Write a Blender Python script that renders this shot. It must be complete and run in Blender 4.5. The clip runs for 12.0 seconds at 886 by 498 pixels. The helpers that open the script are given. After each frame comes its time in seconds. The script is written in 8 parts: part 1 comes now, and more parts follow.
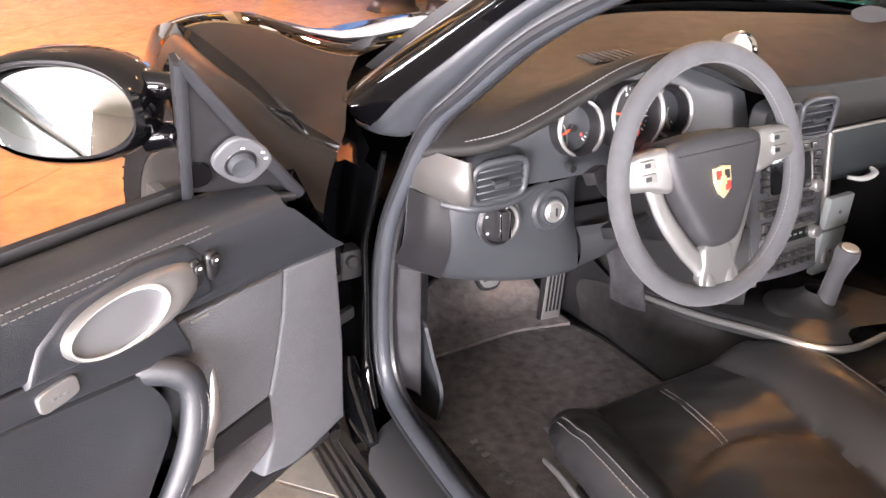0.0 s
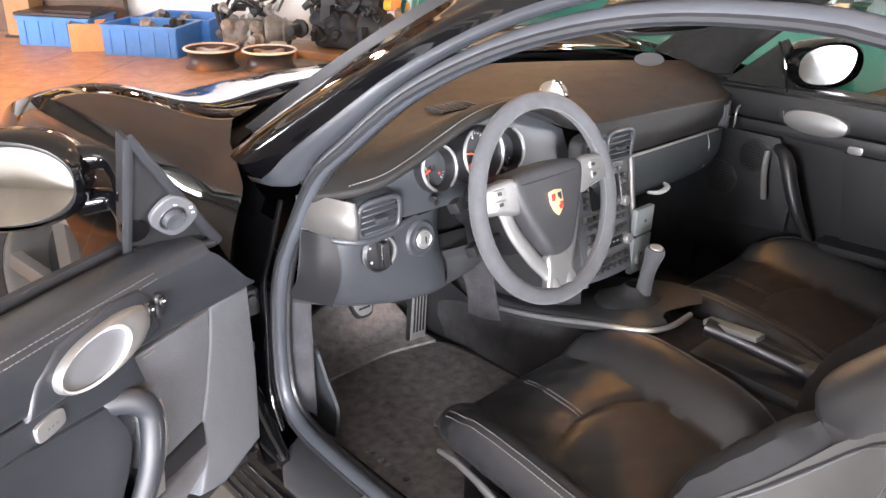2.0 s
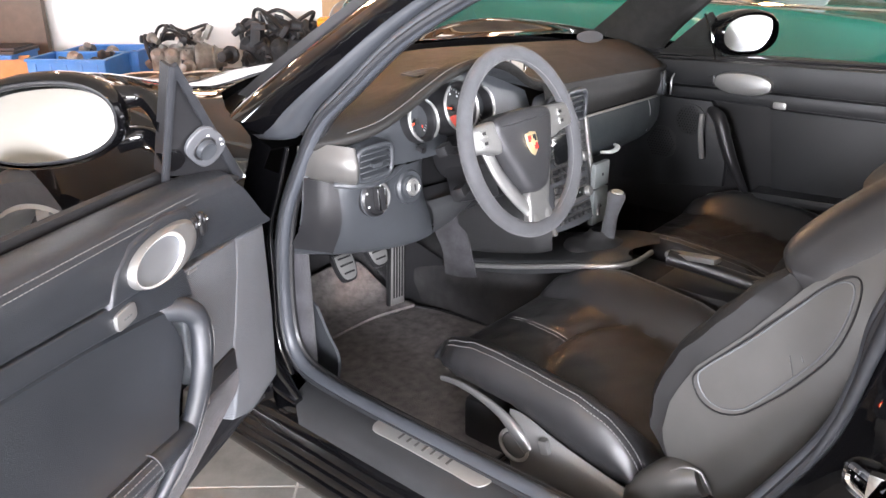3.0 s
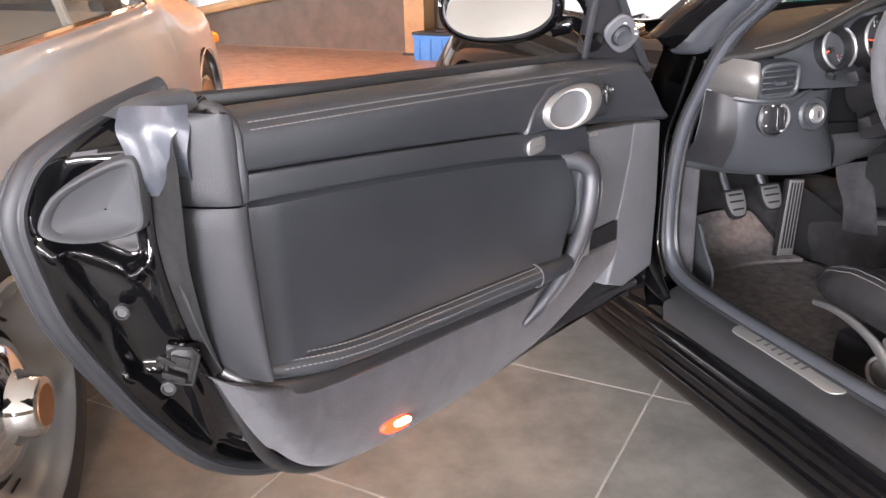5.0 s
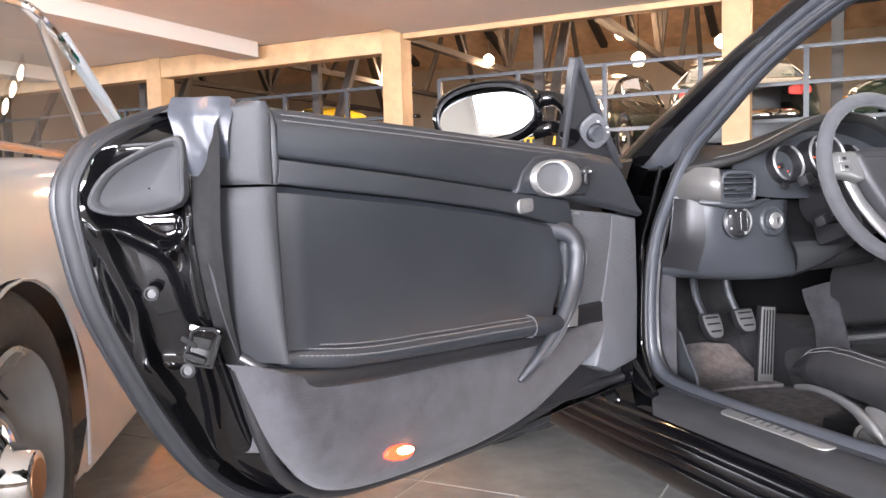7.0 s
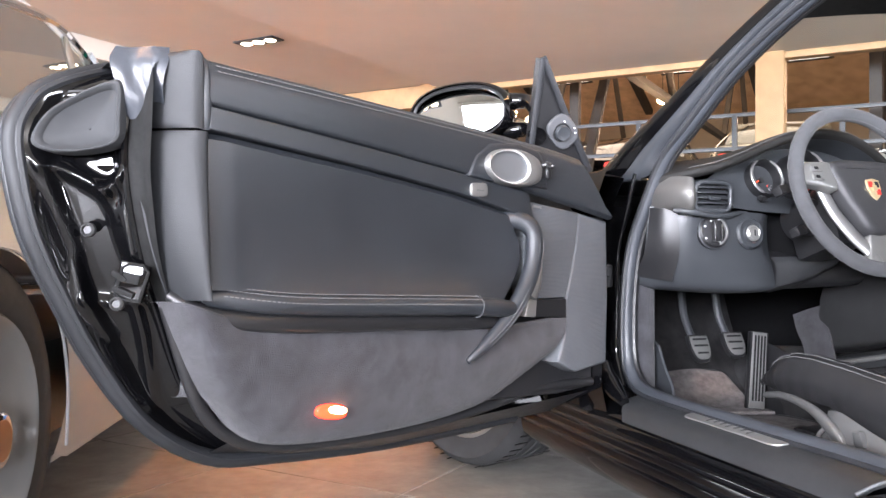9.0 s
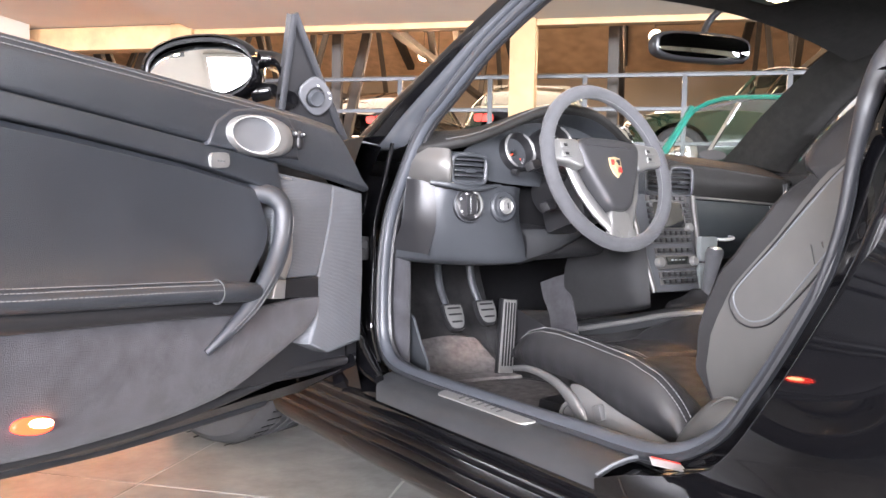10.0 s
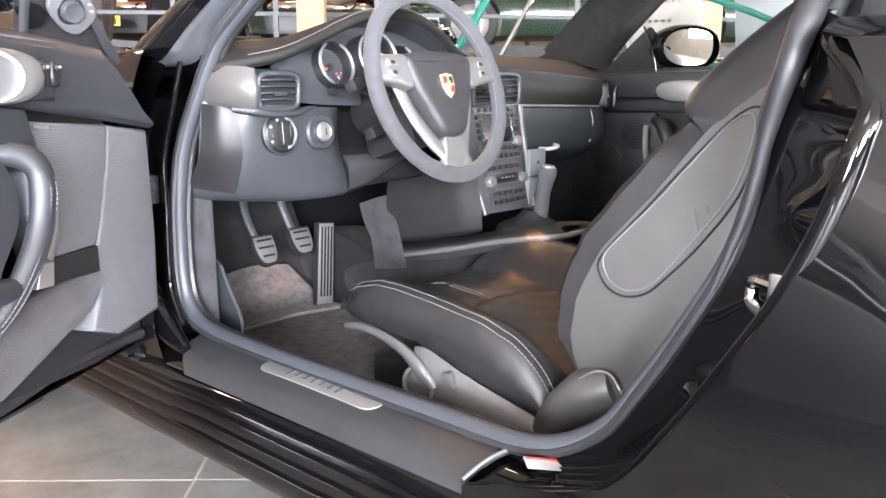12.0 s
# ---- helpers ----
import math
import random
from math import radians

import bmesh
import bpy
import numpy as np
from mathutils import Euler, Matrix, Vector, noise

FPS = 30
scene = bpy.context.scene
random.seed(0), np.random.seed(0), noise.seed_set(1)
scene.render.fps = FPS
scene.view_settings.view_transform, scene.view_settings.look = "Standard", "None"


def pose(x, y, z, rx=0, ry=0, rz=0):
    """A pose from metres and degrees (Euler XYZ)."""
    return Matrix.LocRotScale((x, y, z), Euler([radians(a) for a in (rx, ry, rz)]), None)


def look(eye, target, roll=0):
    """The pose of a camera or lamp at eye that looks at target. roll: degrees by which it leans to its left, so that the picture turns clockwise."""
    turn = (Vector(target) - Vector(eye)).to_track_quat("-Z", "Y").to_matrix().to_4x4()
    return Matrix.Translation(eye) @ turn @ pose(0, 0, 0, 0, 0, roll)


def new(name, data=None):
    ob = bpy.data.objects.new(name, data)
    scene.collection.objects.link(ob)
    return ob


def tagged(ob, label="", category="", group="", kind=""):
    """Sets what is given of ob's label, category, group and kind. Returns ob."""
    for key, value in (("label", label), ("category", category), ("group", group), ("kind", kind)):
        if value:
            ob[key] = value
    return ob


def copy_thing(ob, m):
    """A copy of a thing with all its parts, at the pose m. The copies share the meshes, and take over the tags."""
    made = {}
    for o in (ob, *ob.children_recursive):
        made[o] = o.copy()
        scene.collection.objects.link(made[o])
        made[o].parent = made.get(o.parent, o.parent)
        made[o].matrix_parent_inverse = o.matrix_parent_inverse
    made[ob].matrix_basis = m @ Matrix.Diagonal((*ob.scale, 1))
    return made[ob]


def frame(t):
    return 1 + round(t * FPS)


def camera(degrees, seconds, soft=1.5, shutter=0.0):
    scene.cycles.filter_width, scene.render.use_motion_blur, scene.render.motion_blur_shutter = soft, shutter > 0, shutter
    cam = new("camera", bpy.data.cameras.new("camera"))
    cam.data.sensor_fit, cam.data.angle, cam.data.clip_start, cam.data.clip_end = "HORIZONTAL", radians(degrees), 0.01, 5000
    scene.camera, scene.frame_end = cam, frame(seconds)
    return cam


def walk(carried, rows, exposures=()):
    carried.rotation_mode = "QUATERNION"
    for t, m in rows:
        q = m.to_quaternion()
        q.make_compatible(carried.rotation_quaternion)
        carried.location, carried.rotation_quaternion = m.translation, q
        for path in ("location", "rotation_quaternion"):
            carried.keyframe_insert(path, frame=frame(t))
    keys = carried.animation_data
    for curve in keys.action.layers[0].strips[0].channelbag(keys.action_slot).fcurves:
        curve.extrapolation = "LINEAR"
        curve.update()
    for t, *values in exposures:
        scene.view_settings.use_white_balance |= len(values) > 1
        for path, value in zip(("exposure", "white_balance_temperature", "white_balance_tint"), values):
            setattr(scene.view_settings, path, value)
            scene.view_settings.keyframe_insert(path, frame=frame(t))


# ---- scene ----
cam = camera(57.3, 12.0)
METRES, START, TILT, LEAN, TURN = 1.88, (-1.2092, -0.8922, 1.1958), -27.663, -1.319, -30.0
ROWS = [
    (0.0, 0.0, 0.0, 0.0, -0.0, 0.0, 0.0),
    (0.5, -0.0324, 0.0121, 0.0095, 0.54, 0.25, -1.03),
    (1.0, -0.0346, 0.0088, 0.018, -1.22, 0.73, -0.21),
    (1.5, -0.0452, -0.0545, 0.0031, -5.47, 2.16, 3.41),
    (2.0, -0.057, -0.1037, -0.0143, -12.0, 2.5, 6.02),
    (2.5, -0.0827, -0.1219, -0.0465, -17.54, 3.83, 9.28),
    (3.0, -0.1425, -0.1451, -0.0977, -16.86, 4.18, 10.21),
    (3.5, -0.1548, -0.1687, -0.1287, -7.94, 5.56, 7.86),
    (5.5, -0.1592, -0.2353, -0.2601, 11.06, 8.98, -2.8),
    (6.0, -0.1829, -0.2496, -0.2992, 7.89, 15.47, -1.76),
    (6.5, -0.1852, -0.2442, -0.3339, 7.05, 19.05, -0.97),
    (7.0, -0.1543, -0.2286, -0.3723, 8.4, 23.36, -1.27),
    (9.0, -0.0758, -0.2012, -0.4406, 10.47, 27.82, -4.44),
    (9.5, -0.0644, -0.1763, -0.43, 3.32, 27.15, -1.66),
    (10.0, -0.069, -0.1641, -0.3956, -4.64, 24.58, 2.59),
    (10.5, -0.0986, -0.1754, -0.3391, -11.1, 19.26, 6.89),
    (11.0, -0.1099, -0.1641, -0.3171, -16.77, 16.43, 9.37),
    (11.5, -0.0934, -0.1217, -0.2976, -17.51, 14.69, 10.1),
    (12.0, -0.0754, -0.079, -0.2843, -17.62, 13.71, 9.85),
]
EXPOSURES = [(0, 0.44, 7000, 24), (1.0, 0.54, 6850, 24), (1.5, 0.53, 6800, 23), (2.0, 0.36, 6650, 18), (2.5, 0.29, 6600, 15), (3.0, 0.25, 6550, 18), (3.5, 0.27, 6900, 25), (5.5, -0.2, 6700, 20), (6.0, -0.15, 6650, 20), (6.5, 0.06, 6550, 20), (9, -0.03, 6350, 18), (9.5, 0.24, 6500, 19), (10, 0.45, 6500, 20), (12, 0.68, 6450, 18)]
walk(cam, [(t, pose(*START, TILT, LEAN, TURN) @ pose(METRES * x, METRES * y, METRES * z, 90 + pitch, roll, yaw)) for t, x, y, z, yaw, pitch, roll in ROWS], EXPOSURES)
# ---- world and lights ----
world = bpy.data.worlds.new("world")
scene.world = world
world.use_nodes = True
wbg = world.node_tree.nodes["Background"]
wbg.inputs[0].default_value, wbg.inputs[1].default_value = (0.75, 0.85, 1.0, 1), 0.6

HALL = pose(0.9, 6.5, 0, 0, 0, -48)      # building frame: x along the deck edge, y towards the deck
CAR_LABEL = "glossy black sports coupe with its driver door wide open"


def area_light(name, m, sx, sy, power, color):
    d = bpy.data.lights.new(name, "AREA")
    d.shape, d.size, d.size_y, d.energy, d.color = "RECTANGLE", sx, sy, power, color
    if name == "window_fill_light":
        d.spread = radians(115)
    ob = new(name, d)
    ob.matrix_world = m
    return ob


def spot_light(name, place, target, power, color, cone=100, soft=0.04):
    d = bpy.data.lights.new(name, "SPOT")
    d.energy, d.color, d.spot_size, d.spot_blend, d.shadow_soft_size = power, color, radians(cone), 0.6, soft
    ob = new(name, d)
    ob.matrix_world = look(place, target)
    return ob


DAY, WARM = (0.9, 0.95, 1.0), (1.0, 0.46, 0.15)
# daylight in the window openings of the back wall and the west wall
for wx in (-1.0, 4.4, 9.2):
    area_light("window_fill_light", HALL @ pose(wx, -12.9, 1.65, 90, 0, 0), 3.0, 1.4, 850, DAY)
# unseen east window lamp, added to brighten the inside of the open door
area_light("window_fill_light", HALL @ pose(13.85, -6.5, 1.65, 0, 90, 0), 1.4, 4.4, 1150, DAY)
area_light("window_fill_light", HALL @ pose(-12.9, -6.0, 1.32, 0, -90, 0), 2.0, 3.2, 600, DAY)
# daylight from the roof windows over the deck
area_light("skylight", HALL @ pose(2.0, 7.0, 6.4), 12, 3, 430, (1.0, 0.82, 0.60))
# recessed warm downlights in the low ceiling
SPOTS = [(-2.6, -2.4, 600), (-0.4, -2.2, 1100), (0.85, -3.2, 1150), (1.7, -4.3, 110), (4.2, -2.2, 320), (-2.8, -5.4, 110), (0.2, -5.6, 110), (2.4, -7.2, 90), (5.2, -6.2, 110), (4.2, -4.0, 160), (7.6, -3.6, 300)]
for sx, sy, pw_ in SPOTS:
    p = HALL @ Vector((sx, sy, 2.36 if sx < 0.1 else 2.305))
    spot_light("downlight", p, p + Vector((0, 0, -1)), pw_, WARM if pw_ < 400 else (1.0, 0.275, 0.055), 120, 0.05)

# ---- materials ----


def mat(name, color, rough=0.5, metal=0.0, var=0.12, scale=14.0, bump=0.0, bscale=260.0, coat=0.0, sheen=0.0, rvar=0.08, kind="noise", spec=0.5):
    m = bpy.data.materials.new(name)
    m.use_nodes = True
    nt = m.node_tree
    b = nt.nodes["Principled BSDF"]
    tc = nt.nodes.new("ShaderNodeTexCoord")
    n1 = nt.nodes.new("ShaderNodeTexNoise")
    n1.inputs["Scale"].default_value, n1.inputs["Detail"].default_value, n1.inputs["Roughness"].default_value = scale, 8, 0.62
    nt.links.new(tc.outputs["Object"], n1.inputs["Vector"])
    ramp = nt.nodes.new("ShaderNodeValToRGB")
    ramp.color_ramp.elements[0].position, ramp.color_ramp.elements[1].position = 0.3, 0.7
    ramp.color_ramp.elements[0].color = (*[c * (1 - var) for c in color], 1)
    ramp.color_ramp.elements[1].color = (*[min(1, c * (1 + var)) for c in color], 1)
    nt.links.new(n1.outputs["Fac"], ramp.inputs[0])
    nt.links.new(ramp.outputs[0], b.inputs["Base Color"])
    mr = nt.nodes.new("ShaderNodeMapRange")
    mr.inputs["To Min"].default_value, mr.inputs["To Max"].default_value = max(0.02, rough - rvar), min(1, rough + rvar)
    n2 = nt.nodes.new("ShaderNodeTexNoise")
    n2.inputs["Scale"].default_value, n2.inputs["Detail"].default_value = scale * 3.1, 4
    nt.links.new(tc.outputs["Object"], n2.inputs["Vector"])
    nt.links.new(n2.outputs["Fac"], mr.inputs["Value"])
    nt.links.new(mr.outputs[0], b.inputs["Roughness"])
    b.inputs["Metallic"].default_value = metal
    b.inputs["Coat Weight"].default_value = coat
    b.inputs["Coat Roughness"].default_value = 0.03
    b.inputs["Sheen Weight"].default_value = sheen
    b.inputs["Specular IOR Level"].default_value = spec
    if bump:
        if kind == "wave":
            t = nt.nodes.new("ShaderNodeTexWave")
            t.bands_direction = "Z"
            t.inputs["Scale"].default_value = bscale
            out = t.outputs["Fac"]
        elif kind == "voronoi":
            t = nt.nodes.new("ShaderNodeTexVoronoi")
            t.inputs["Scale"].default_value = bscale
            out = t.outputs["Distance"]
        else:
            t = nt.nodes.new("ShaderNodeTexNoise")
            t.inputs["Scale"].default_value, t.inputs["Detail"].default_value = bscale, 3
            out = t.outputs["Fac"]
        nt.links.new(tc.outputs["Object"], t.inputs["Vector"])
        bn = nt.nodes.new("ShaderNodeBump")
        bn.inputs["Strength"].default_value, bn.inputs["Distance"].default_value = bump, 0.002
        nt.links.new(out, bn.inputs["Height"])
        nt.links.new(bn.outputs[0], b.inputs["Normal"])
    return m


def glow(name, color, strength):
    m = bpy.data.materials.new(name)
    m.use_nodes = True
    b = m.node_tree.nodes["Principled BSDF"]
    b.inputs["Base Color"].default_value = (*color, 1)
    b.inputs["Emission Color"].default_value, b.inputs["Emission Strength"].default_value = (*color, 1), strength
    return m


def glass(name, color=(1, 1, 1), rough=0.0):
    m = bpy.data.materials.new(name)
    m.use_nodes = True
    nt = m.node_tree
    out = nt.nodes["Material Output"]
    nt.nodes.remove(nt.nodes["Principled BSDF"])
    tr, gl, mx, lw, pw, ad = (nt.nodes.new(k) for k in ("ShaderNodeBsdfTransparent", "ShaderNodeBsdfGlossy", "ShaderNodeMixShader", "ShaderNodeLayerWeight", "ShaderNodeMath", "ShaderNodeMath"))
    tr.inputs[0].default_value = (*color, 1)
    gl.inputs["Roughness"].default_value = rough
    lw.inputs[0].default_value = 0.5
    pw.operation, ad.operation = "POWER", "MULTIPLY_ADD"
    pw.inputs[1].default_value, ad.inputs[1].default_value, ad.inputs[2].default_value = 4.5, 0.75, 0.045
    nt.links.new(lw.outputs["Facing"], pw.inputs[0])
    nt.links.new(pw.outputs[0], ad.inputs[0])
    nt.links.new(ad.outputs[0], mx.inputs[0])
    nt.links.new(tr.outputs[0], mx.inputs[1])
    nt.links.new(gl.outputs[0], mx.inputs[2])
    nt.links.new(mx.outputs[0], out.inputs[0])
    return m


PAINT = mat("black_paint", (0.0022, 0.0022, 0.0026), 0.07, 0, 0.1, 6, coat=1.0, rvar=0.03, spec=0.0)
LEATHER = mat("black_leather", (0.0175, 0.0175, 0.0185), 0.35, 0, 0.15, 9, 0.16, 1100, kind="voronoi")
DASHLEATHER = mat("dash_leather", (0.0165, 0.0158, 0.0150), 0.58, 0, 0.12, 8, 0.25, 1000, kind="voronoi", spec=0.18)
DOORTOP = mat("door_top_leather", (0.018, 0.019, 0.021), 0.5, 0, 0.12, 8, 0.2, 1000, kind="voronoi", spec=0.3)
CARD = mat("door_leather", (0.0195, 0.0222, 0.0264), 0.40, 0, 0.14, 7, 0.22, 1000, kind="voronoi", spec=0.62)
SOFT = mat("soft_plastic", (0.033, 0.036, 0.040), 0.40, 0, 0.08, 10, 0.15, 1300)
GREYPL = mat("grey_plastic", (0.10, 0.105, 0.112), 0.5, 0, 0.08, 10, 0.12, 1200)
RIBBED = mat("ribbed_plastic", (0.088, 0.094, 0.102), 0.5, 0, 0.1, 10, 0.4, 130, kind="wave")
DARKPL = mat("black_plastic", (0.013, 0.013, 0.014), 0.36, 0, 0.1, 16, 0.12, 900)
RUBBER = mat("seal_rubber", (0.039, 0.043, 0.050), 0.40, 0, 0.16, 12, 0.1, 500)
RUBBERM = mat("window_rubber", (0.033, 0.036, 0.041), 0.36, 0, 0.16, 12, 0.1, 500)
GLOVEM = mat("glove_plastic", (0.034, 0.040, 0.043), 0.46, 0, 0.1, 10, 0.15, 1200)
HUBM = mat("hub_leather", (0.030, 0.030, 0.032), 0.42, 0, 0.10, 10, 0.2, 1300, kind="voronoi")
SPOKEM = mat("satin_spoke", (0.29, 0.288, 0.28), 0.38, 0.7, 0.06, 10, 0.05, 800)
# door leather again, with the far side's shade painted into its colour
SHADEDOORM = mat("shaded_door_leather", (0.0125, 0.0133, 0.0145), 0.42, 0, 0.12, 7, 0.2, 900)
LATCHM = mat("oiled_latch_steel", (0.012, 0.012, 0.012), 0.7, 0, 0.3, 60, spec=0.12)
EDGEM = mat("door_edge_rubber", (0.013, 0.014, 0.016), 0.55, 0, 0.2, 14, 0.1, 500, spec=0.4)
RUBBERD = mat("edge_rubber", (0.015, 0.016, 0.0185), 0.48, 0, 0.2, 14, 0.1, 500)
SUEDE = mat("suede", (0.027, 0.0265, 0.031), 0.95, 0, 0.50, 26, 0.9, 700, sheen=0.12)
FLAPM = mat("flap_suede", (0.026, 0.025, 0.028), 0.95, 0, 0.5, 40, 1.0, 600, sheen=0.05)
CUPM = mat("lever_plastic", (0.15, 0.157, 0.165), 0.36, 0.2, 0.06, 12, 0.06, 1200)
FOLDM = mat("pale_rubber", (0.036, 0.040, 0.048), 0.34, 0, 0.25, 18, 0.15, 300)
LEVERM = mat("satin_lever", (0.15, 0.15, 0.149), 0.36, 0.6, 0.08, 14, 0.05, 800)
LABELM = mat("label_paper", (0.28, 0.28, 0.28), 0.6, 0, 0.1, 60)
PADG = mat("adjuster_grey", (0.062, 0.064, 0.069), 0.5, 0, 0.08, 12, 0.1, 900)
CARPET = mat("carpet", (0.022, 0.021, 0.0215), 1.0, 0, 0.55, 22, 1.0, 900)
MATC = mat("mat_carpet", (0.152, 0.138, 0.133), 1.0, 0, 0.40, 45, 1.0, 420)
RIMSUEDE = mat("wheel_suede", (0.055, 0.056, 0.06), 0.92, 0, 0.16, 30, 0.4, 1500, sheen=0.08)
SILVER = mat("satin_silver", (0.42, 0.415, 0.40), 0.34, 0.75, 0.06, 10, 0.05, 800)
DARKSILVER = mat("volcano_metal", (0.12, 0.116, 0.11), 0.40, 0.5, 0.08, 10, 0.05, 800)
CHROME = mat("chrome", (0.8, 0.8, 0.8), 0.05, 1.0, 0.03, 10, rvar=0.02)
SHELL = mat("seat_shell", (0.088, 0.087, 0.084), 0.40, 0.35, 0.06, 12, 0.08, 1500)
PILLARM = mat("pillar_cloth", (0.015, 0.0145, 0.0135), 0.9, 0, 0.25, 40, 0.4, 900, spec=0.2)
# near-black that paints in the deep shade below the dashboard
SHADEM = mat("painted_shade", (0.006, 0.006, 0.0065), 0.9, spec=0.1)
SEATSIDE = mat("seat_side_plastic", (0.105, 0.105, 0.104), 0.42, 0.3, 0.07, 12, 0.08, 1500)
STITCH = mat("stitch", (0.14, 0.14, 0.14), 0.8)
WALLM = mat("beige_plaster", (0.30, 0.26, 0.215), 0.9, 0, 0.12, 1.2, 0.15, 60)
SILLIN = mat("inner_sill_gloss", (0.018, 0.017, 0.016), 0.2, 0, 0.12, 12, 0.08, 600, coat=0.3)
SILLPL = mat("sill_plastic", (0.025, 0.026, 0.0275), 0.45, 0, 0.15, 12, 0.15, 900)
BRIGHT = mat("bright_metal", (0.74, 0.74, 0.73), 0.34, 0.35, 0.05, 14)
TYRE = mat("tyre_rubber", (0.034, 0.034, 0.035), 0.75, 0, 0.2, 20, 0.3, 300)
GLASS = glass("clear_glass", (0.93, 0.96, 0.94))
DARKGLASS = glass("tinted_glass", (0.55, 0.62, 0.58))
MIRROR = mat("mirror_glass", (0.55, 0.56, 0.56), 0.02, 1.0, 0.01, 5, rvar=0.01)
GREY_PAINT = mat("grey_paint", (0.37, 0.395, 0.41), 0.38, 0.0, 0.05, 5, coat=0.55, rvar=0.04)
GREEN_PAINT = mat("green_paint", (0.006, 0.11, 0.085), 0.13, 0, 0.06, 5, coat=1.0, rvar=0.04)
YELLOW_PAINT = mat("yellow_paint", (0.75, 0.5, 0.02), 0.2, 0, 0.06, 5, coat=0.8)
ORANGE_PAINT = mat("ochre_paint", (0.55, 0.24, 0.04), 0.2, 0, 0.06, 5, coat=0.8)
DKGREEN_PAINT = mat("dark_green_paint", (0.012, 0.03, 0.018), 0.15, 0, 0.06, 5, coat=0.9)
SILVER_PAINT = mat("silver_paint", (0.26, 0.27, 0.27), 0.2, 0.3, 0.06, 5, coat=0.9)
WOOD = mat("oiled_timber", (0.34, 0.205, 0.095), 0.55, 0, 0.22, 5, 0.3, 90)
STEEL = mat("dark_steel", (0.03, 0.032, 0.035), 0.55, 0.4, 0.2, 9, 0.1, 200)
RAILGREY = mat("grey_rail", (0.045, 0.047, 0.050), 0.45, 0.4, 0.1, 12)
PLASTER = mat("white_plaster", (0.70, 0.68, 0.645), 0.9, 0, 0.04, 2.5, 0.15, 60)
RAMPM = mat("brown_ramp", (0.085, 0.060, 0.042), 0.6, 0, 0.25, 5, 0.2, 90)
BACKM = mat("worn_bolster_leather", (0.0150, 0.0150, 0.0155), 0.55, 0, 0.25, 14, 0.35, 1000, kind="voronoi", spec=0.32)
CEILM = mat("ceiling_plaster", (0.52, 0.475, 0.41), 0.9, 0, 0.04, 1.5, 0.1, 60)
ROOFM = mat("roof_boards", (0.60, 0.42, 0.28), 0.8, 0, 0.25, 3, 0.2, 50)
TRUSSM = mat("dark_timber", (0.030, 0.024, 0.019), 0.7, 0, 0.3, 9, 0.3, 120)
SKYPANE = glow("sky_pane", (1.0, 0.90, 0.78), 3.0)
TILE = mat("floor_tile", (0.202, 0.196, 0.181), 0.42, 0, 0.34, 7.0, 0.22, 55, rvar=0.12)
GROUT = mat("grout", (0.42, 0.40, 0.37), 0.9, 0, 0.15, 30)
BLUEPL = mat("blue_plastic", (0.045, 0.21, 0.58), 0.45, 0, 0.1, 9, 0.1, 200)
CARDBOARD = mat("cardboard", (0.45, 0.27, 0.13), 0.9, 0, 0.12, 9, 0.15, 150)
CASTAL = mat("cast_metal", (0.28, 0.27, 0.25), 0.5, 0.6, 0.3, 16, 0.6, 60)
BARREL = mat("rim_barrel", (0.035, 0.035, 0.036), 0.35, 0.0, 0.2, 14)
BOLTM = mat("dull_steel", (0.036, 0.036, 0.037), 0.5, 0.3, 0.2, 30)
REDL = glow("red_lens", (1.0, 0.03, 0.008), 9.0)
PADM = mat("pad_grey", (0.17, 0.185, 0.185), 0.5, 0, 0.08, 12, 0.1, 900)
INSERTM = mat("insert_plastic", (0.022, 0.023, 0.025), 0.78, 0, 0.1, 12, 0.1, 900)
TAILRED = glow("tail_lens", (0.8, 0.05, 0.03), 0.35)
WHITEM = mat("white_print", (0.8, 0.8, 0.8), 0.6)
REDM = mat("red_print", (0.6, 0.03, 0.02), 0.5)
AMBER = mat("amber_lens", (0.9, 0.30, 0.02), 0.25, coat=0.6)
GOLD = mat("gold_enamel", (0.72, 0.58, 0.34), 0.3, 0.6)

# ---- builders ----


def bm_from(verts, faces):
    bm = bmesh.new()
    vs = [bm.verts.new(v) for v in verts]
    for fa in faces:
        try:
            bm.faces.new([vs[i] for i in fa])
        except ValueError:
            pass
    return bm


def part(name, bm, material, parent=None, label="", smooth=True):
    """One bmesh as one mesh object under a thing or a part."""
    bmesh.ops.recalc_face_normals(bm, faces=bm.faces)
    me = bpy.data.meshes.new(name)
    bm.to_mesh(me)
    bm.free()
    me.materials.append(material)
    if smooth:
        me.shade_smooth()
        me.set_sharp_from_angle(angle=radians(38))
    ob = new(name, me)
    if parent:
        ob.parent = parent
    if label:
        tagged(ob, label)
    return ob


def thing(name, label, category, m=None, group="", kind=""):
    ob = new(name)
    ob.empty_display_size = 0.1
    if m is not None:
        ob.matrix_world = m
    return tagged(ob, label, category, group, kind)


def place(bm, m):
    bmesh.ops.transform(bm, matrix=m, verts=bm.verts)
    return bm


def join(*bms):
    out = bms[0]
    for b in bms[1:]:
        off = {}
        for v in b.verts:
            off[v] = out.verts.new(v.co)
        for fa in b.faces:
            out.faces.new([off[v] for v in fa.verts])
        b.free()
    return out


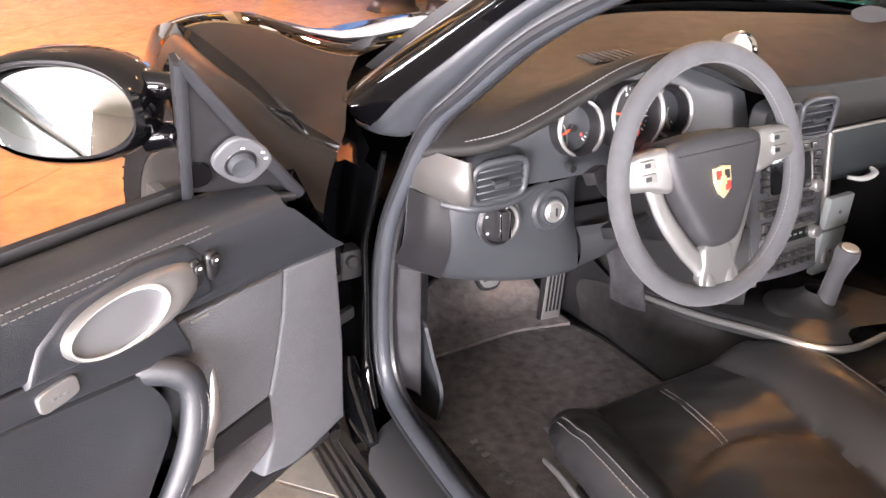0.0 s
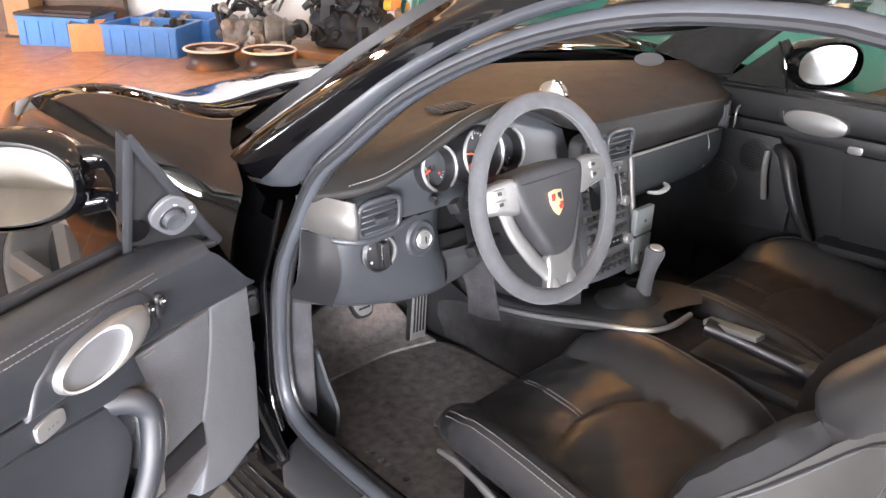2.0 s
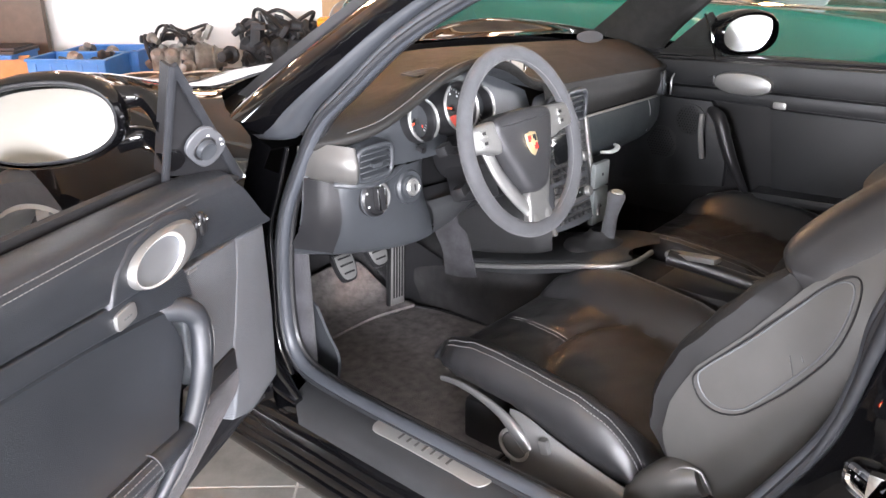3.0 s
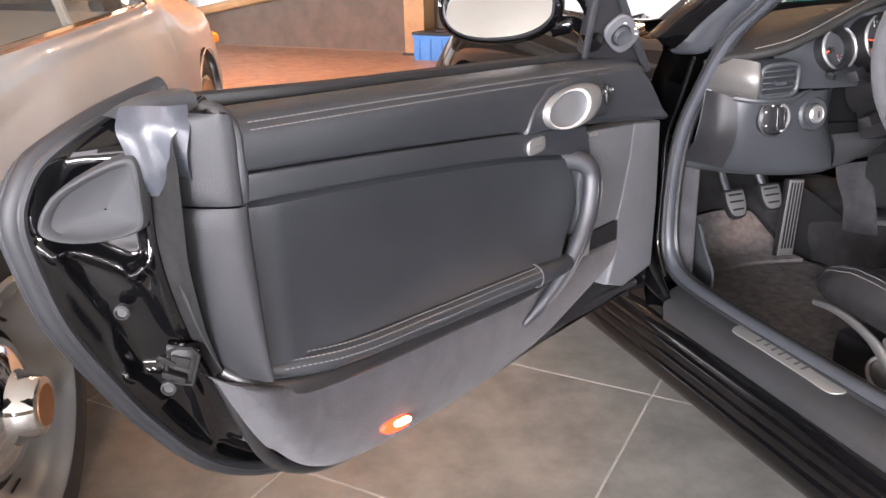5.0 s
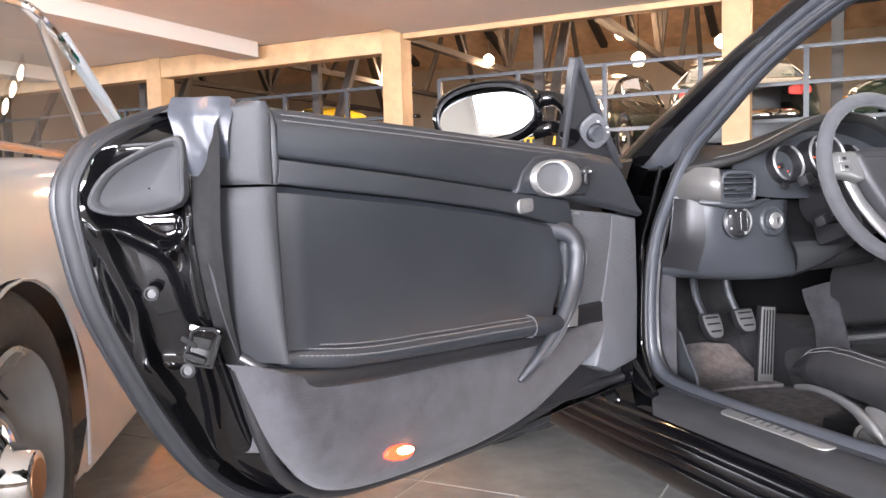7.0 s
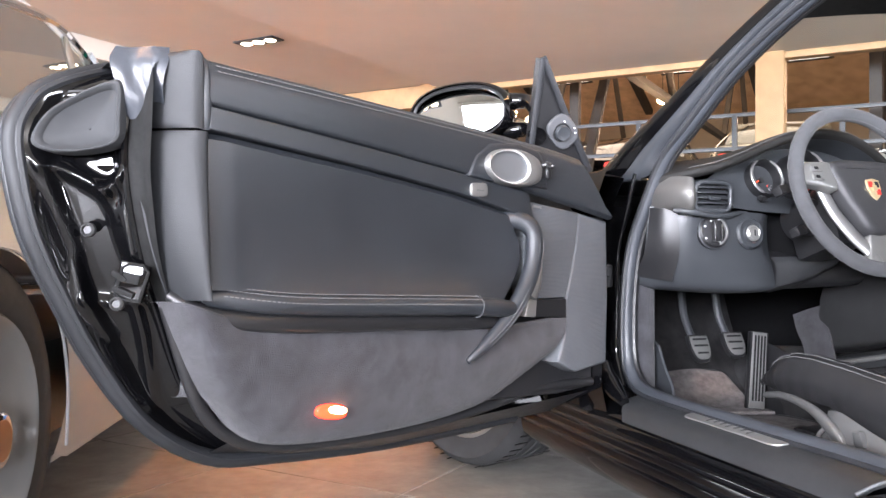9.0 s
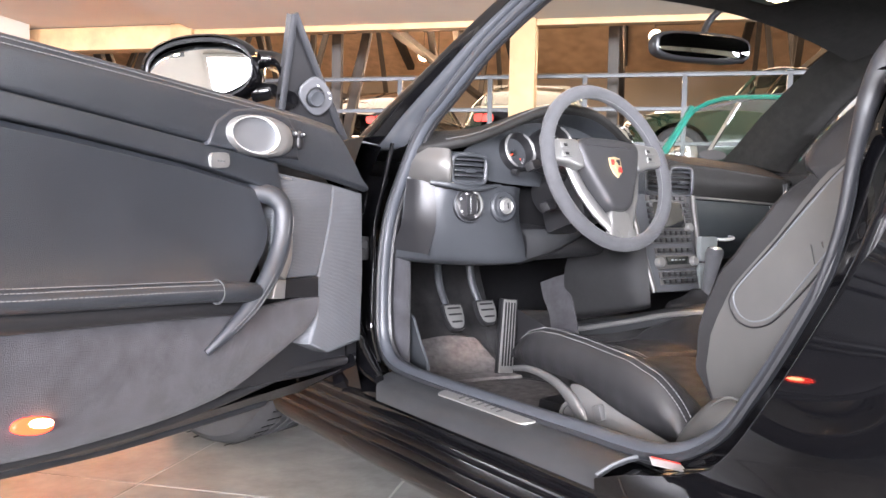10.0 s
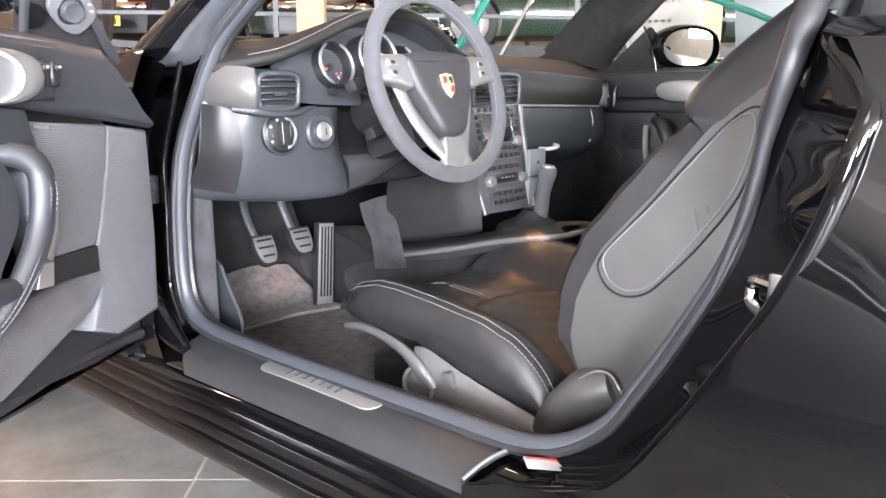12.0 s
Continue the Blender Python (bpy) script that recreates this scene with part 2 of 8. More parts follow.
def curve(pts, n=8, closed=False):
    """Catmull-Rom points through pts."""
    p = [Vector(q) for q in pts]
    k = len(p)
    out = []
    for i in range(k if closed else k - 1):
        if closed:
            a, b, c, d = p[(i - 1) % k], p[i], p[(i + 1) % k], p[(i + 2) % k]
        else:
            a, b, c, d = p[max(i - 1, 0)], p[i], p[i + 1], p[min(i + 2, k - 1)]
        for j in range(n):
            t = j / n
            out.append(0.5 * ((2 * b) + (c - a) * t + (2 * a - 5 * b + 4 * c - d) * t * t + (3 * b - a - 3 * c + d) * t ** 3))
    if not closed:
        out.append(p[-1])
    return out


def even_curve(pts, n):
    """Smooth points through pts without overshoot where their spacing changes."""
    p = [Vector(q) for q in pts]
    k = len(p)
    gap = [max(1e-6, (p[i + 1] - p[i]).length) for i in range(k - 1)]
    tan = []
    for i in range(k):
        if i == 0:
            tan.append((p[1] - p[0]) / gap[0])
        elif i == k - 1:
            tan.append((p[-1] - p[-2]) / gap[-1])
        else:
            v0, v1 = (p[i] - p[i - 1]) / gap[i - 1], (p[i + 1] - p[i]) / gap[i]
            tan.append((v0 * gap[i] + v1 * gap[i - 1]) / (gap[i] + gap[i - 1]))
    out = []
    for i in range(k - 1):
        for j in range(n):
            t = j / n
            t2, t3 = t * t, t * t * t
            out.append((2 * t3 - 3 * t2 + 1) * p[i] + (t3 - 2 * t2 + t) * gap[i] * tan[i] + (3 * t2 - 2 * t3) * p[i + 1] + (t3 - t2) * gap[i] * tan[i + 1])
    return out + [p[-1]]


def grid(rows, closed=False, thick=0.0):
    n = len(rows[0])
    verts = [v for r in rows for v in r]
    faces = []
    for i in range(len(rows) - 1):
        for j in range(n if closed else n - 1):
            k = (j + 1) % n
            faces.append((i * n + j, i * n + k, (i + 1) * n + k, (i + 1) * n + j))
    bm = bm_from(verts, faces)
    if thick:
        bmesh.ops.recalc_face_normals(bm, faces=bm.faces)
        bmesh.ops.solidify(bm, geom=bm.faces[:], thickness=thick)
    return bm


def tube(pts, r, n=10, closed=False, smooth=6, flat=1.0, up=(0, 0, 1)):
    """A round or flattened bar along a smooth line; r: one radius or one for each given point."""
    p = curve(pts, smooth, closed) if smooth > 1 else [Vector(q) for q in pts]
    k = len(p)
    if isinstance(r, (list, tuple)):
        src = list(r) + ([r[0]] if closed else [])
        rad = [float(np.interp(i / max(1, k - 1) * (len(src) - 1), range(len(src)), src)) for i in range(k)]
    else:
        rad = [r] * k
    dirs = []
    for i in range(k):
        a, b = (p[i - 1], p[(i + 1) % k]) if closed else (p[max(i - 1, 0)], p[min(i + 1, k - 1)])
        dirs.append((b - a).normalized())
    sides = []
    for d in dirs:       # round bars carry their cross-section along without twist
        s = d.cross(Vector(up)) if flat != 1.0 or not sides else sides[-1] - d * sides[-1].dot(d)
        sides.append(s.normalized() if s.length > 1e-4 else d.orthogonal().normalized())
    slip = 0.0
    if closed and flat == 1.0:
        s = sides[-1] - dirs[0] * sides[-1].dot(dirs[0])
        slip = math.atan2(s.cross(sides[0]).dot(dirs[0]), s.dot(sides[0]))
    rows = []
    for i in range(k):
        d = dirs[i]
        s = Matrix.Rotation(slip * i / k, 3, d) @ sides[i]
        q = s.cross(d)
        rows.append([p[i] + rad[i] * (math.cos(t) * s + flat * math.sin(t) * q) for t in (2 * math.pi * j / n for j in range(n))])
    if closed:
        rows.append(rows[0])
    bm = grid(rows, True)
    if closed:
        bmesh.ops.remove_doubles(bm, verts=bm.verts, dist=1e-6)
    else:
        bm.verts.ensure_lookup_table()
        bm.faces.new(bm.verts[:n])
        bm.faces.new(bm.verts[-n:])
    return bm


def box(cx, cy, cz, sx, sy, sz, bev=0.004, m=None, seg=2):
    bm = bmesh.new()
    bmesh.ops.create_cube(bm, size=1, matrix=Matrix.Translation((cx, cy, cz)) @ Matrix.Diagonal((sx, sy, sz, 1)))
    if bev:
        bmesh.ops.bevel(bm, geom=bm.edges[:], offset=min(bev, 0.45 * min(sx, sy, sz)), segments=seg, affect="EDGES", profile=0.7)
    return place(bm, m) if m is not None else bm


def lathe(profile, n=32, m=None, mouth=False):
    """Turn (radius, height) pairs round z."""
    rows = [[Vector((r * math.cos(2 * math.pi * j / n), r * math.sin(2 * math.pi * j / n), z)) for j in range(n)] for r, z in profile]
    bm = grid(rows, True)
    bm.verts.ensure_lookup_table()
    if not mouth:
        bm.faces.new(bm.verts[:n])
        bm.faces.new(bm.verts[-n:])
    return place(bm, m) if m is not None else bm


def prism(outline, depth, bev=0.003, m=None, seg=2):
    """An outline in x and y, drawn out from z 0 to depth, with its far edge rounded."""
    n = len(outline)
    verts = [(q[0], q[1], 0) for q in outline] + [(q[0], q[1], depth) for q in outline]
    faces = [tuple(range(n)), tuple(range(n, 2 * n))] + [(i, (i + 1) % n, (i + 1) % n + n, i + n) for i in range(n)]
    bm = bm_from(verts, faces)
    bmesh.ops.recalc_face_normals(bm, faces=bm.faces)
    if bev:
        top = [e for e in bm.edges if all(abs(v.co.z - depth) < 1e-7 for v in e.verts)]
        bmesh.ops.bevel(bm, geom=top, offset=bev, segments=seg, affect="EDGES", profile=0.6)
    return place(bm, m) if m is not None else bm


def oval(cx, cy, rx, ry, n=28, p=2.0, turn=0.0):
    out = []
    for i in range(n):
        t = 2 * math.pi * i / n
        x = rx * math.copysign(abs(math.cos(t)) ** (2 / p), math.cos(t))
        y = ry * math.copysign(abs(math.sin(t)) ** (2 / p), math.sin(t))
        c, s = math.cos(radians(turn)), math.sin(radians(turn))
        out.append((cx + x * c - y * s, cy + x * s + y * c))
    return out


def ring(outline, r, n=8, m=None, flat=1.0):
    bm = tube([(q[0], q[1], 0) for q in outline], r, n, True, 1, flat)
    return place(bm, m) if m is not None else bm


def spline2(pts, n=6, closed=False):
    return [(q.x, q.y) for q in curve([(a, b, 0) for a, b in pts], n, closed)]


def stitches(name, pts, parent, n=8, step=0.0062, dash=0.0042, r=0.0008, material=None, label="grey stitching"):
    """A row of small thread stitches along a smooth line."""
    p = even_curve(pts, n)
    run = [0.0]
    for a, b in zip(p, p[1:]):
        run.append(run[-1] + (b - a).length)
    out = bmesh.new()

    def at(s):
        i = min(len(p) - 2, max(0, int(np.searchsorted(run, s)) - 1))
        k = (s - run[i]) / max(1e-9, run[i + 1] - run[i])
        return p[i].lerp(p[i + 1], k)

    s = 0.0
    while s + dash < run[-1]:
        a, b = at(s), at(s + dash)
        d = (b - a).normalized()
        u = d.orthogonal().normalized() * r
        v = d.cross(u)
        ring_ = [[out.verts.new(q + w) for w in (u, v, -u, -v)] for q in (a, a.lerp(b, 0.5), b)]
        for i in range(2):
            for j in range(4):
                out.faces.new((ring_[i][j], ring_[i][(j + 1) % 4], ring_[i + 1][(j + 1) % 4], ring_[i + 1][j]))
        s += step
    return part(name, out, material or STITCH, parent, label)


def convex(rx, ry, m, radius=1.1, p=2.3, turn=0.0, rings=8, n=40):
    """A slightly domed mirror glass."""
    rows = []
    for k in range(rings, 0, -1):
        o = oval(0, 0, rx * k / rings, ry * k / rings, n, p, turn)
        rows.append([m @ Vector((a, b, -(a * a + b * b) / (2 * radius))) for a, b in o])
    bm = grid(rows, True)
    bm.verts.ensure_lookup_table()
    bm.faces.new(bm.verts[-n:])
    return bm


def mirrored(bm):
    place(bm, Matrix.Diagonal((-1, 1, 1, 1)))
    return bm
# ---- the hall ----
floor = tagged(part("floor", place(grid([[(-14, -14, -0.001), (15, -14, -0.001)], [(-14, 15, -0.001), (15, 15, -0.001)]]), HALL), GROUT), "dark grey stone-look tiled floor with pale joints", "floor", kind="structure")


def wall(name, label, x0, x1, y0, y1, z0, z1, material, openings=(), along="x"):
    """A wall as butted blocks round its openings (a0, a1, z0, z1)."""
    bms = []
    cuts = sorted(openings)
    a0, a1 = (x0, x1) if along == "x" else (y0, y1)

    def block(p, q, r, s):
        if q - p < 1e-4 or s - r < 1e-4:
            return
        if along == "x":
            bms.append(box((p + q) / 2, (y0 + y1) / 2, (r + s) / 2, q - p, y1 - y0, s - r, 0))
        else:
            bms.append(box((x0 + x1) / 2, (p + q) / 2, (r + s) / 2, x1 - x0, q - p, s - r, 0))

    at = a0
    for c0, c1, d0, d1 in cuts:
        block(at, c0, z0, z1)
        block(c0, c1, z0, d0)
        block(c0, c1, d1, z1)
        at = c1
    block(at, a1, z0, z1)
    return tagged(part(name, place(join(*bms), HALL), material, smooth=False), label, "wall", kind="structure")


BACKWIN = [(wx - 1.5, wx + 1.5, 0.95, 2.35) for wx in (-1.0, 4.4, 9.2)]
wall("wall_south", "beige plastered wall with wide windows", -13.2, 14.15, -13.2, -12.95, 0, 7.5, WALLM, BACKWIN)
wall("wall_west", "beige plastered side wall with a window opening added for light", -13.2, -12.95, -12.95, 14.7, 0, 7.5, WALLM, [(-7.6, -4.4, 0.32, 2.32)], "y")
# the east opening is made up to hold the added door light
wall("wall_east", "beige plastered side wall with a window opening added for light", 13.9, 14.15, -12.95, 14.7, 0, 7.5, WALLM, [(-8.7, -4.3, 0.95, 2.35)], "y")
wall("wall_north", "beige plastered end wall with small windows", -13.2, 14.15, 14.7, 14.95, 0, 7.5, WALLM, [(-4.0, -3.0, 1.9, 3.2), (0.4, 1.2, 1.9, 3.2)])
tagged(part("ceiling", place(box(0.5, -6.5, 2.48, 26.8, 12.9, 0.2, 0), HALL), CEILM, smooth=False), "low plastered ceiling washed by warm downlights", "ceiling", kind="structure")
tagged(part("deck_front", place(box(0.5, 0.42, 0.49, 26.8, 0.2, 0.98, 0), HALL), PLASTER, smooth=False), "white front face of the raised deck", "deck", kind="structure")
tagged(part("deck", place(box(0.5, 7.6, 0.99, 26.8, 14.15, 0.12, 0.0), HALL), STEEL, smooth=False), "dark floor of the raised deck", "deck", kind="structure")
tagged(part("trim", place(box(0.5, 0.30, 1.0, 26.8, 0.05, 0.10, 0.004), HALL), STEEL), "black steel edge strip of the deck", "trim", kind="structure")
roofb = grid([[(-13, -0.2, 4.4), (15, -0.2, 4.4)], [(-13, 7.2, 7.4), (15, 7.2, 7.4)], [(-13, 14.8, 4.4), (15, 14.8, 4.4)]], thick=0.1)
tagged(part("roof", place(roofb, HALL), ROOFM, smooth=False), "sloping boarded roof over the deck hall", "roof", kind="structure")
tagged(part("wall_upper", place(box(0.5, -0.12, 3.45, 26.8, 0.12, 1.75, 0), HALL), PLASTER, smooth=False), "plastered upstand above the low ceiling edge", "wall", kind="structure")

for rx_ in (-9.4, -6.0, -3.2, -0.4, 2.4, 5.2, 8.0, 10.8):
    for ry_, tilt_ in ((2.4, 22.1), (12.1, -21.5)):
        zr_ = float(np.interp(ry_, (-0.2, 7.2, 14.8), (4.4, 7.4, 4.4))) - 0.09
        rwin = tagged(part("roof_window", box(0, 0, 0, 1.05, 1.5, 0.05, 0.006, HALL @ pose(rx_, ry_, zr_, tilt_, 0, 0)), TRUSSM), "roof window with a dark timber frame and bright sky behind", "window", kind="structure")
        part("pane", box(0, 0, -0.031, 0.86, 1.30, 0.012, 0.002, HALL @ pose(rx_, ry_, zr_, tilt_, 0, 0)), SKYPANE, rwin)
lamp_panel = tagged(part("ceiling_panel", box(0, 0, 0, 0.86, 1.02, 0.03, 0.006, HALL @ pose(3.24, -7.75, 2.318)), CEILM), "square white-lit panel set in the low ceiling", "ceiling light", kind="structure")
part("diffuser", box(0, 0, -0.018, 0.76, 0.92, 0.01, 0.002, HALL @ pose(3.24, -7.75, 2.318)), glow("panel_glow", (0.95, 0.98, 1.0), 7.0), lamp_panel)
TILE_SIDE, JOINT = 0.604, 0.005
tile_data = []
for k in range(4):
    b = box(0, 0, -0.004, TILE_SIDE - JOINT, TILE_SIDE - JOINT, 0.010, 0.0015, seg=1)
    me = bpy.data.meshes.new("tile")
    b.to_mesh(me)
    b.free()
    me.materials.append(TILE)
    tile_data.append(me)




def post(x, y, h=2.38):
    t = thing("timber_post", "square oiled timber post standing on the floor", "post", HALL @ pose(x, y, 0), "timber posts")
    part("shaft", box(0, 0, h / 2, 0.22, 0.22, h, 0.008), WOOD, t)
    part("foot_plate", box(0, 0, 0.012, 0.26, 0.26, 0.02, 0.003), STEEL, t)
    return t


for px in (-9.7, -6.5, -3.2, 0.0, 3.25, 6.5, 9.75):
    post(px, 0.0)
tagged(part("ceiling_step", place(box(6.995, -6.5, 2.35, 13.77, 12.88, 0.05, 0), HALL), CEILM, smooth=False), "lower section of the plastered ceiling", "ceiling", kind="structure")
tagged(part("timber_strip", place(box(6.995, 0.0, 2.30, 13.77, 0.12, 0.055, 0.006), HALL), WOOD), "thin timber strip along the ceiling edge", "trim", kind="structure")
tagged(part("timber_beam", place(box(-6.48, 0.0, 2.26, 13.18, 0.20, 0.22, 0.008), HALL), WOOD), "oiled timber header beam along the ceiling edge", "beam", kind="structure")
for bx in (-4.8, -1.7):
    tagged(part("ceiling_beam", place(box(bx, -6.6, 2.30, 0.32, 12.7, 0.16, 0.006), HALL), CEILM), "plastered ceiling beam", "beam", kind="structure")

# ---- the black sports car ----
car = thing("sports_car", CAR_LABEL, "car")

# outline of the door opening, along the rubber seal
SEAL = [(-0.745, -0.66, 0.352), (-0.742, -0.5, 0.347), (-0.738, -0.3, 0.345), (-0.735, -0.1, 0.345), (-0.730, 0.03, 0.350), (-0.728, 0.085, 0.375), (-0.727, 0.108, 0.43), (-0.727, 0.108, 0.55), (-0.722, 0.092, 0.66),
        (-0.712, 0.055, 0.75), (-0.698, 0.01, 0.84), (-0.682, -0.05, 0.90), (-0.66, -0.16, 0.995), (-0.635, -0.30, 1.075), (-0.61, -0.44, 1.125), (-0.595, -0.58, 1.148), (-0.595, -0.74, 1.148), (-0.615, -0.86, 1.10), (-0.655, -0.915, 1.0),
        (-0.69, -0.925, 0.90), (-0.705, -0.912, 0.83), (-0.712, -0.892, 0.76), (-0.716, -0.888, 0.70), (-0.722, -0.872, 0.62), (-0.727, -0.835, 0.54), (-0.731, -0.79, 0.46), (-0.738, -0.745, 0.395)]
SEAL_R = [0.0138] * 17 + [0.013, 0.012, 0.011, 0.010, 0.0095, 0.0095, 0.010, 0.011, 0.012, 0.013]
part("door_seal", tube(SEAL, SEAL_R, 14, True, 4), RUBBER, car, "grey-black rubber door seal")
part("seal_lip", tube([(x - 0.011, y * 1.002, z * 0.999 - 0.004) for x, y, z in SEAL], 0.0065, 8, True, 4), RUBBERD, car, "dark outer lip of the door seal")
part("inner_seal_lip", tube([(x + 0.016, y * 0.995 - 0.002, z * 0.995 + 0.002) for x, y, z in SEAL], 0.009, 8, True, 4), DARKPL, car)


def step(x, a, b):
    t = max(0.0, min(1.0, (x - a) / (b - a)))
    return t * t * (3 - 2 * t)


def loft(*lines, n=5, thick=0.0):
    rows = [curve(li, n) for li in lines]
    if len(rows) > 2:
        rows = [list(r) for r in zip(*[even_curve(c, 4) for c in zip(*rows)])]
    return grid(rows, thick=thick)


# sill: inner carpet edge, trim cover, painted rocker with ridges
def sill_line(dx, z, y0=0.18, y1=-1.02):
    out = []
    for i in range(9):
        y = y0 + (y1 - y0) * i / 8
        out.append((-0.737 - 0.012 * (0.18 - y) + dx, y, z))
    return out


def sill_cover(dx, z, k):
    """One line of the sill cover; its ends are rounded in plan by k."""
    return [(-0.737 - 0.012 * (0.18 - y) + dx, y, z) for y in [0.045 - 0.05 * k + (-0.635 + 0.02 * k - 0.045 + 0.05 * k) * i / 8 for i in range(9)]]


part("sill_cover", grid([sill_cover(0.016, 0.30, 0), sill_cover(0.012, 0.337, 0), sill_cover(0.0, 0.341, 0.1), sill_cover(-0.03, 0.339, 0.35), sill_cover(-0.055, 0.332, 0.7), sill_cover(-0.068, 0.322, 1), sill_cover(-0.073, 0.310, 1.2), sill_cover(-0.073, 0.29, 1.2)], thick=0.004), SILLPL, car, "dark grey plastic sill cover")
part("cover_edge", tube([(-0.822, -0.612, 0.322), (-0.79, -0.622, 0.337), (-0.755, -0.632, 0.343), (-0.728, -0.640, 0.343)], 0.0028, 6), GREYPL, car, "pale edge of the sill cover")
part("painted_sill", grid([sill_line(0.016, 0.30, 0.15), sill_line(0.01, 0.327, 0.15), sill_line(-0.03, 0.329, 0.15), sill_line(-0.06, 0.316, 0.15), sill_line(-0.070, 0.300, 0.15)]), PAINT, car, "glossy black painted sill")
ridges = [(-0.068, 0.302), (-0.080, 0.298), (-0.086, 0.290), (-0.088, 0.275), (-0.092, 0.272), (-0.0935, 0.268), (-0.0935, 0.254), (-0.0975, 0.251), (-0.099, 0.247), (-0.0985, 0.232), (-0.1025, 0.229), (-0.104, 0.224), (-0.103, 0.208), (-0.096, 0.19), (-0.07, 0.168), (0.0, 0.155), (0.1, 0.15)]
part("rocker_panel", grid([sill_line(a, b, 0.42) for a, b in ridges], thick=0.004), PAINT, car, "ridged glossy black rocker panel")
plate = part("sill_plate", prism(spline2([(-0.122, -0.014), (-0.118, 0.016), (-0.06, 0.017), (0.06, 0.017), (0.118, 0.016), (0.122, -0.014), (0.06, -0.017), (-0.06, -0.017)], 4, True), 0.0025, 0.001, pose(-0.762, -0.291, 0.3395, -6, 0, 89)), SILVER, car, "brushed metal sill plate")
for i in range(7):
    part("script_bar", box(-0.045 + 0.018 * i, 0.0, 0.003, 0.0045, 0.012 + 0.004 * (i % 3 == 0), 0.001, 0, pose(-0.762, -0.291, 0.3395, -6, 0, 89) @ pose(0, 0, 0, 0, 0, 0)), DARKSILVER, plate)

# floor pan, bulkhead, tunnel
part("floor_pan", box(0, -0.3, 0.185, 1.44, 1.7, 0.03, 0), CARPET, car)
part("footwell_carpet", loft([(-0.70, 0.62, 0.60), (-0.4, 0.62, 0.62), (-0.1, 0.62, 0.60)], [(-0.70, 0.50, 0.34), (-0.4, 0.50, 0.34), (-0.1, 0.50, 0.34)], [(-0.70, 0.36, 0.225), (-0.4, 0.36, 0.225), (-0.1, 0.36, 0.225)], [(-0.70, 0.2, 0.212), (-0.4, 0.2, 0.212), (-0.1, 0.2, 0.212)], [(-0.70, -0.3, 0.212), (-0.4, -0.3, 0.212), (-0.1, -0.3, 0.212)], [(-0.70, -1.0, 0.22), (-0.4, -1.0, 0.22), (-0.1, -1.0, 0.22)]), CARPET, car, "dark carpet of the footwell")
part("pillar_flange", tube([(-0.762, 0.022, 0.806), (-0.765, 0.05, 0.728), (-0.765, 0.084, 0.646), (-0.765, 0.086, 0.56), (-0.765, 0.09, 0.46), (-0.765, 0.086, 0.411), (-0.768, 0.053, 0.359)], [0.004, 0.005, 0.005, 0.005, 0.006, 0.009, 0.006], 10, False, 5), PAINT, car, "rounded glossy edge of the hinge pillar")
part("pillar_foot", tube([(-0.785, 0.115, 0.43), (-0.792, 0.10, 0.395), (-0.795, 0.06, 0.362), (-0.797, 0.0, 0.335)], [0.012, 0.026, 0.024, 0.010], 14, False, 5), PAINT, car, "rounded black foot of the hinge pillar")
hng = part("door_hinge", box(0, 0, 0, 0.035, 0.03, 0.05, 0.006, pose(-0.772, 0.135, 0.590)), BOLTM, car, "steel door hinge on the pillar")
part("hinge_bolt", lathe([(0.010, 0.0), (0.010, 0.007), (0.008, 0.009), (0.001, 0.009)], 12, pose(-0.772, 0.120, 0.598, 90, 0, 0)), BOLTM, hng)
part("hinge_leaf", box(0, 0, 0, 0.05, 0.008, 0.012, 0.002, pose(-0.80, 0.122, 0.572, 0, 0, 20)), BOLTM, hng)
part("check_strap", box(0, 0, 0, 0.07, 0.012, 0.020, 0.004, pose(-0.80, 0.118, 0.50, 0, 0, 25)), BOLTM, car, "steel door check strap")
part("kick_panel", loft([(-0.716, 0.118, 0.60), (-0.716, 0.118, 0.48), (-0.716, 0.116, 0.345)], [(-0.69, 0.108, 0.60), (-0.69, 0.106, 0.48), (-0.69, 0.104, 0.34)], [(-0.650, 0.120, 0.60), (-0.650, 0.118, 0.48), (-0.652, 0.112, 0.30)], [(-0.638, 0.17, 0.60), (-0.638, 0.17, 0.48), (-0.638, 0.16, 0.25)], [(-0.635, 0.62, 0.60), (-0.635, 0.62, 0.48), (-0.635, 0.6, 0.22)]), SUEDE, car, "grey suede kick panel")
part("sill_fin", loft([(-0.640, 0.122, 0.433), (-0.632, 0.20, 0.46), (-0.63, 0.30, 0.47)], [(-0.640, 0.095, 0.385), (-0.628, 0.18, 0.38), (-0.626, 0.30, 0.38)], [(-0.642, 0.060, 0.335), (-0.630, 0.15, 0.30), (-0.626, 0.30, 0.28)], [(-0.648, 0.060, 0.28), (-0.640, 0.15, 0.25), (-0.63, 0.30, 0.24)], thick=0.006), SOFT, car, "grey plastic fin at the end of the sill")
part("sill_carpet", grid([[(-0.718, 0.12, 0.335), (-0.722, -0.3, 0.335), (-0.73, -0.8, 0.335)], [(-0.69, 0.14, 0.33), (-0.695, -0.3, 0.33), (-0.70, -0.8, 0.33)], [(-0.66, 0.16, 0.21), (-0.67, -0.3, 0.21), (-0.68, -0.8, 0.21)]]), SILLIN, car, "glossy black inner sill trim")

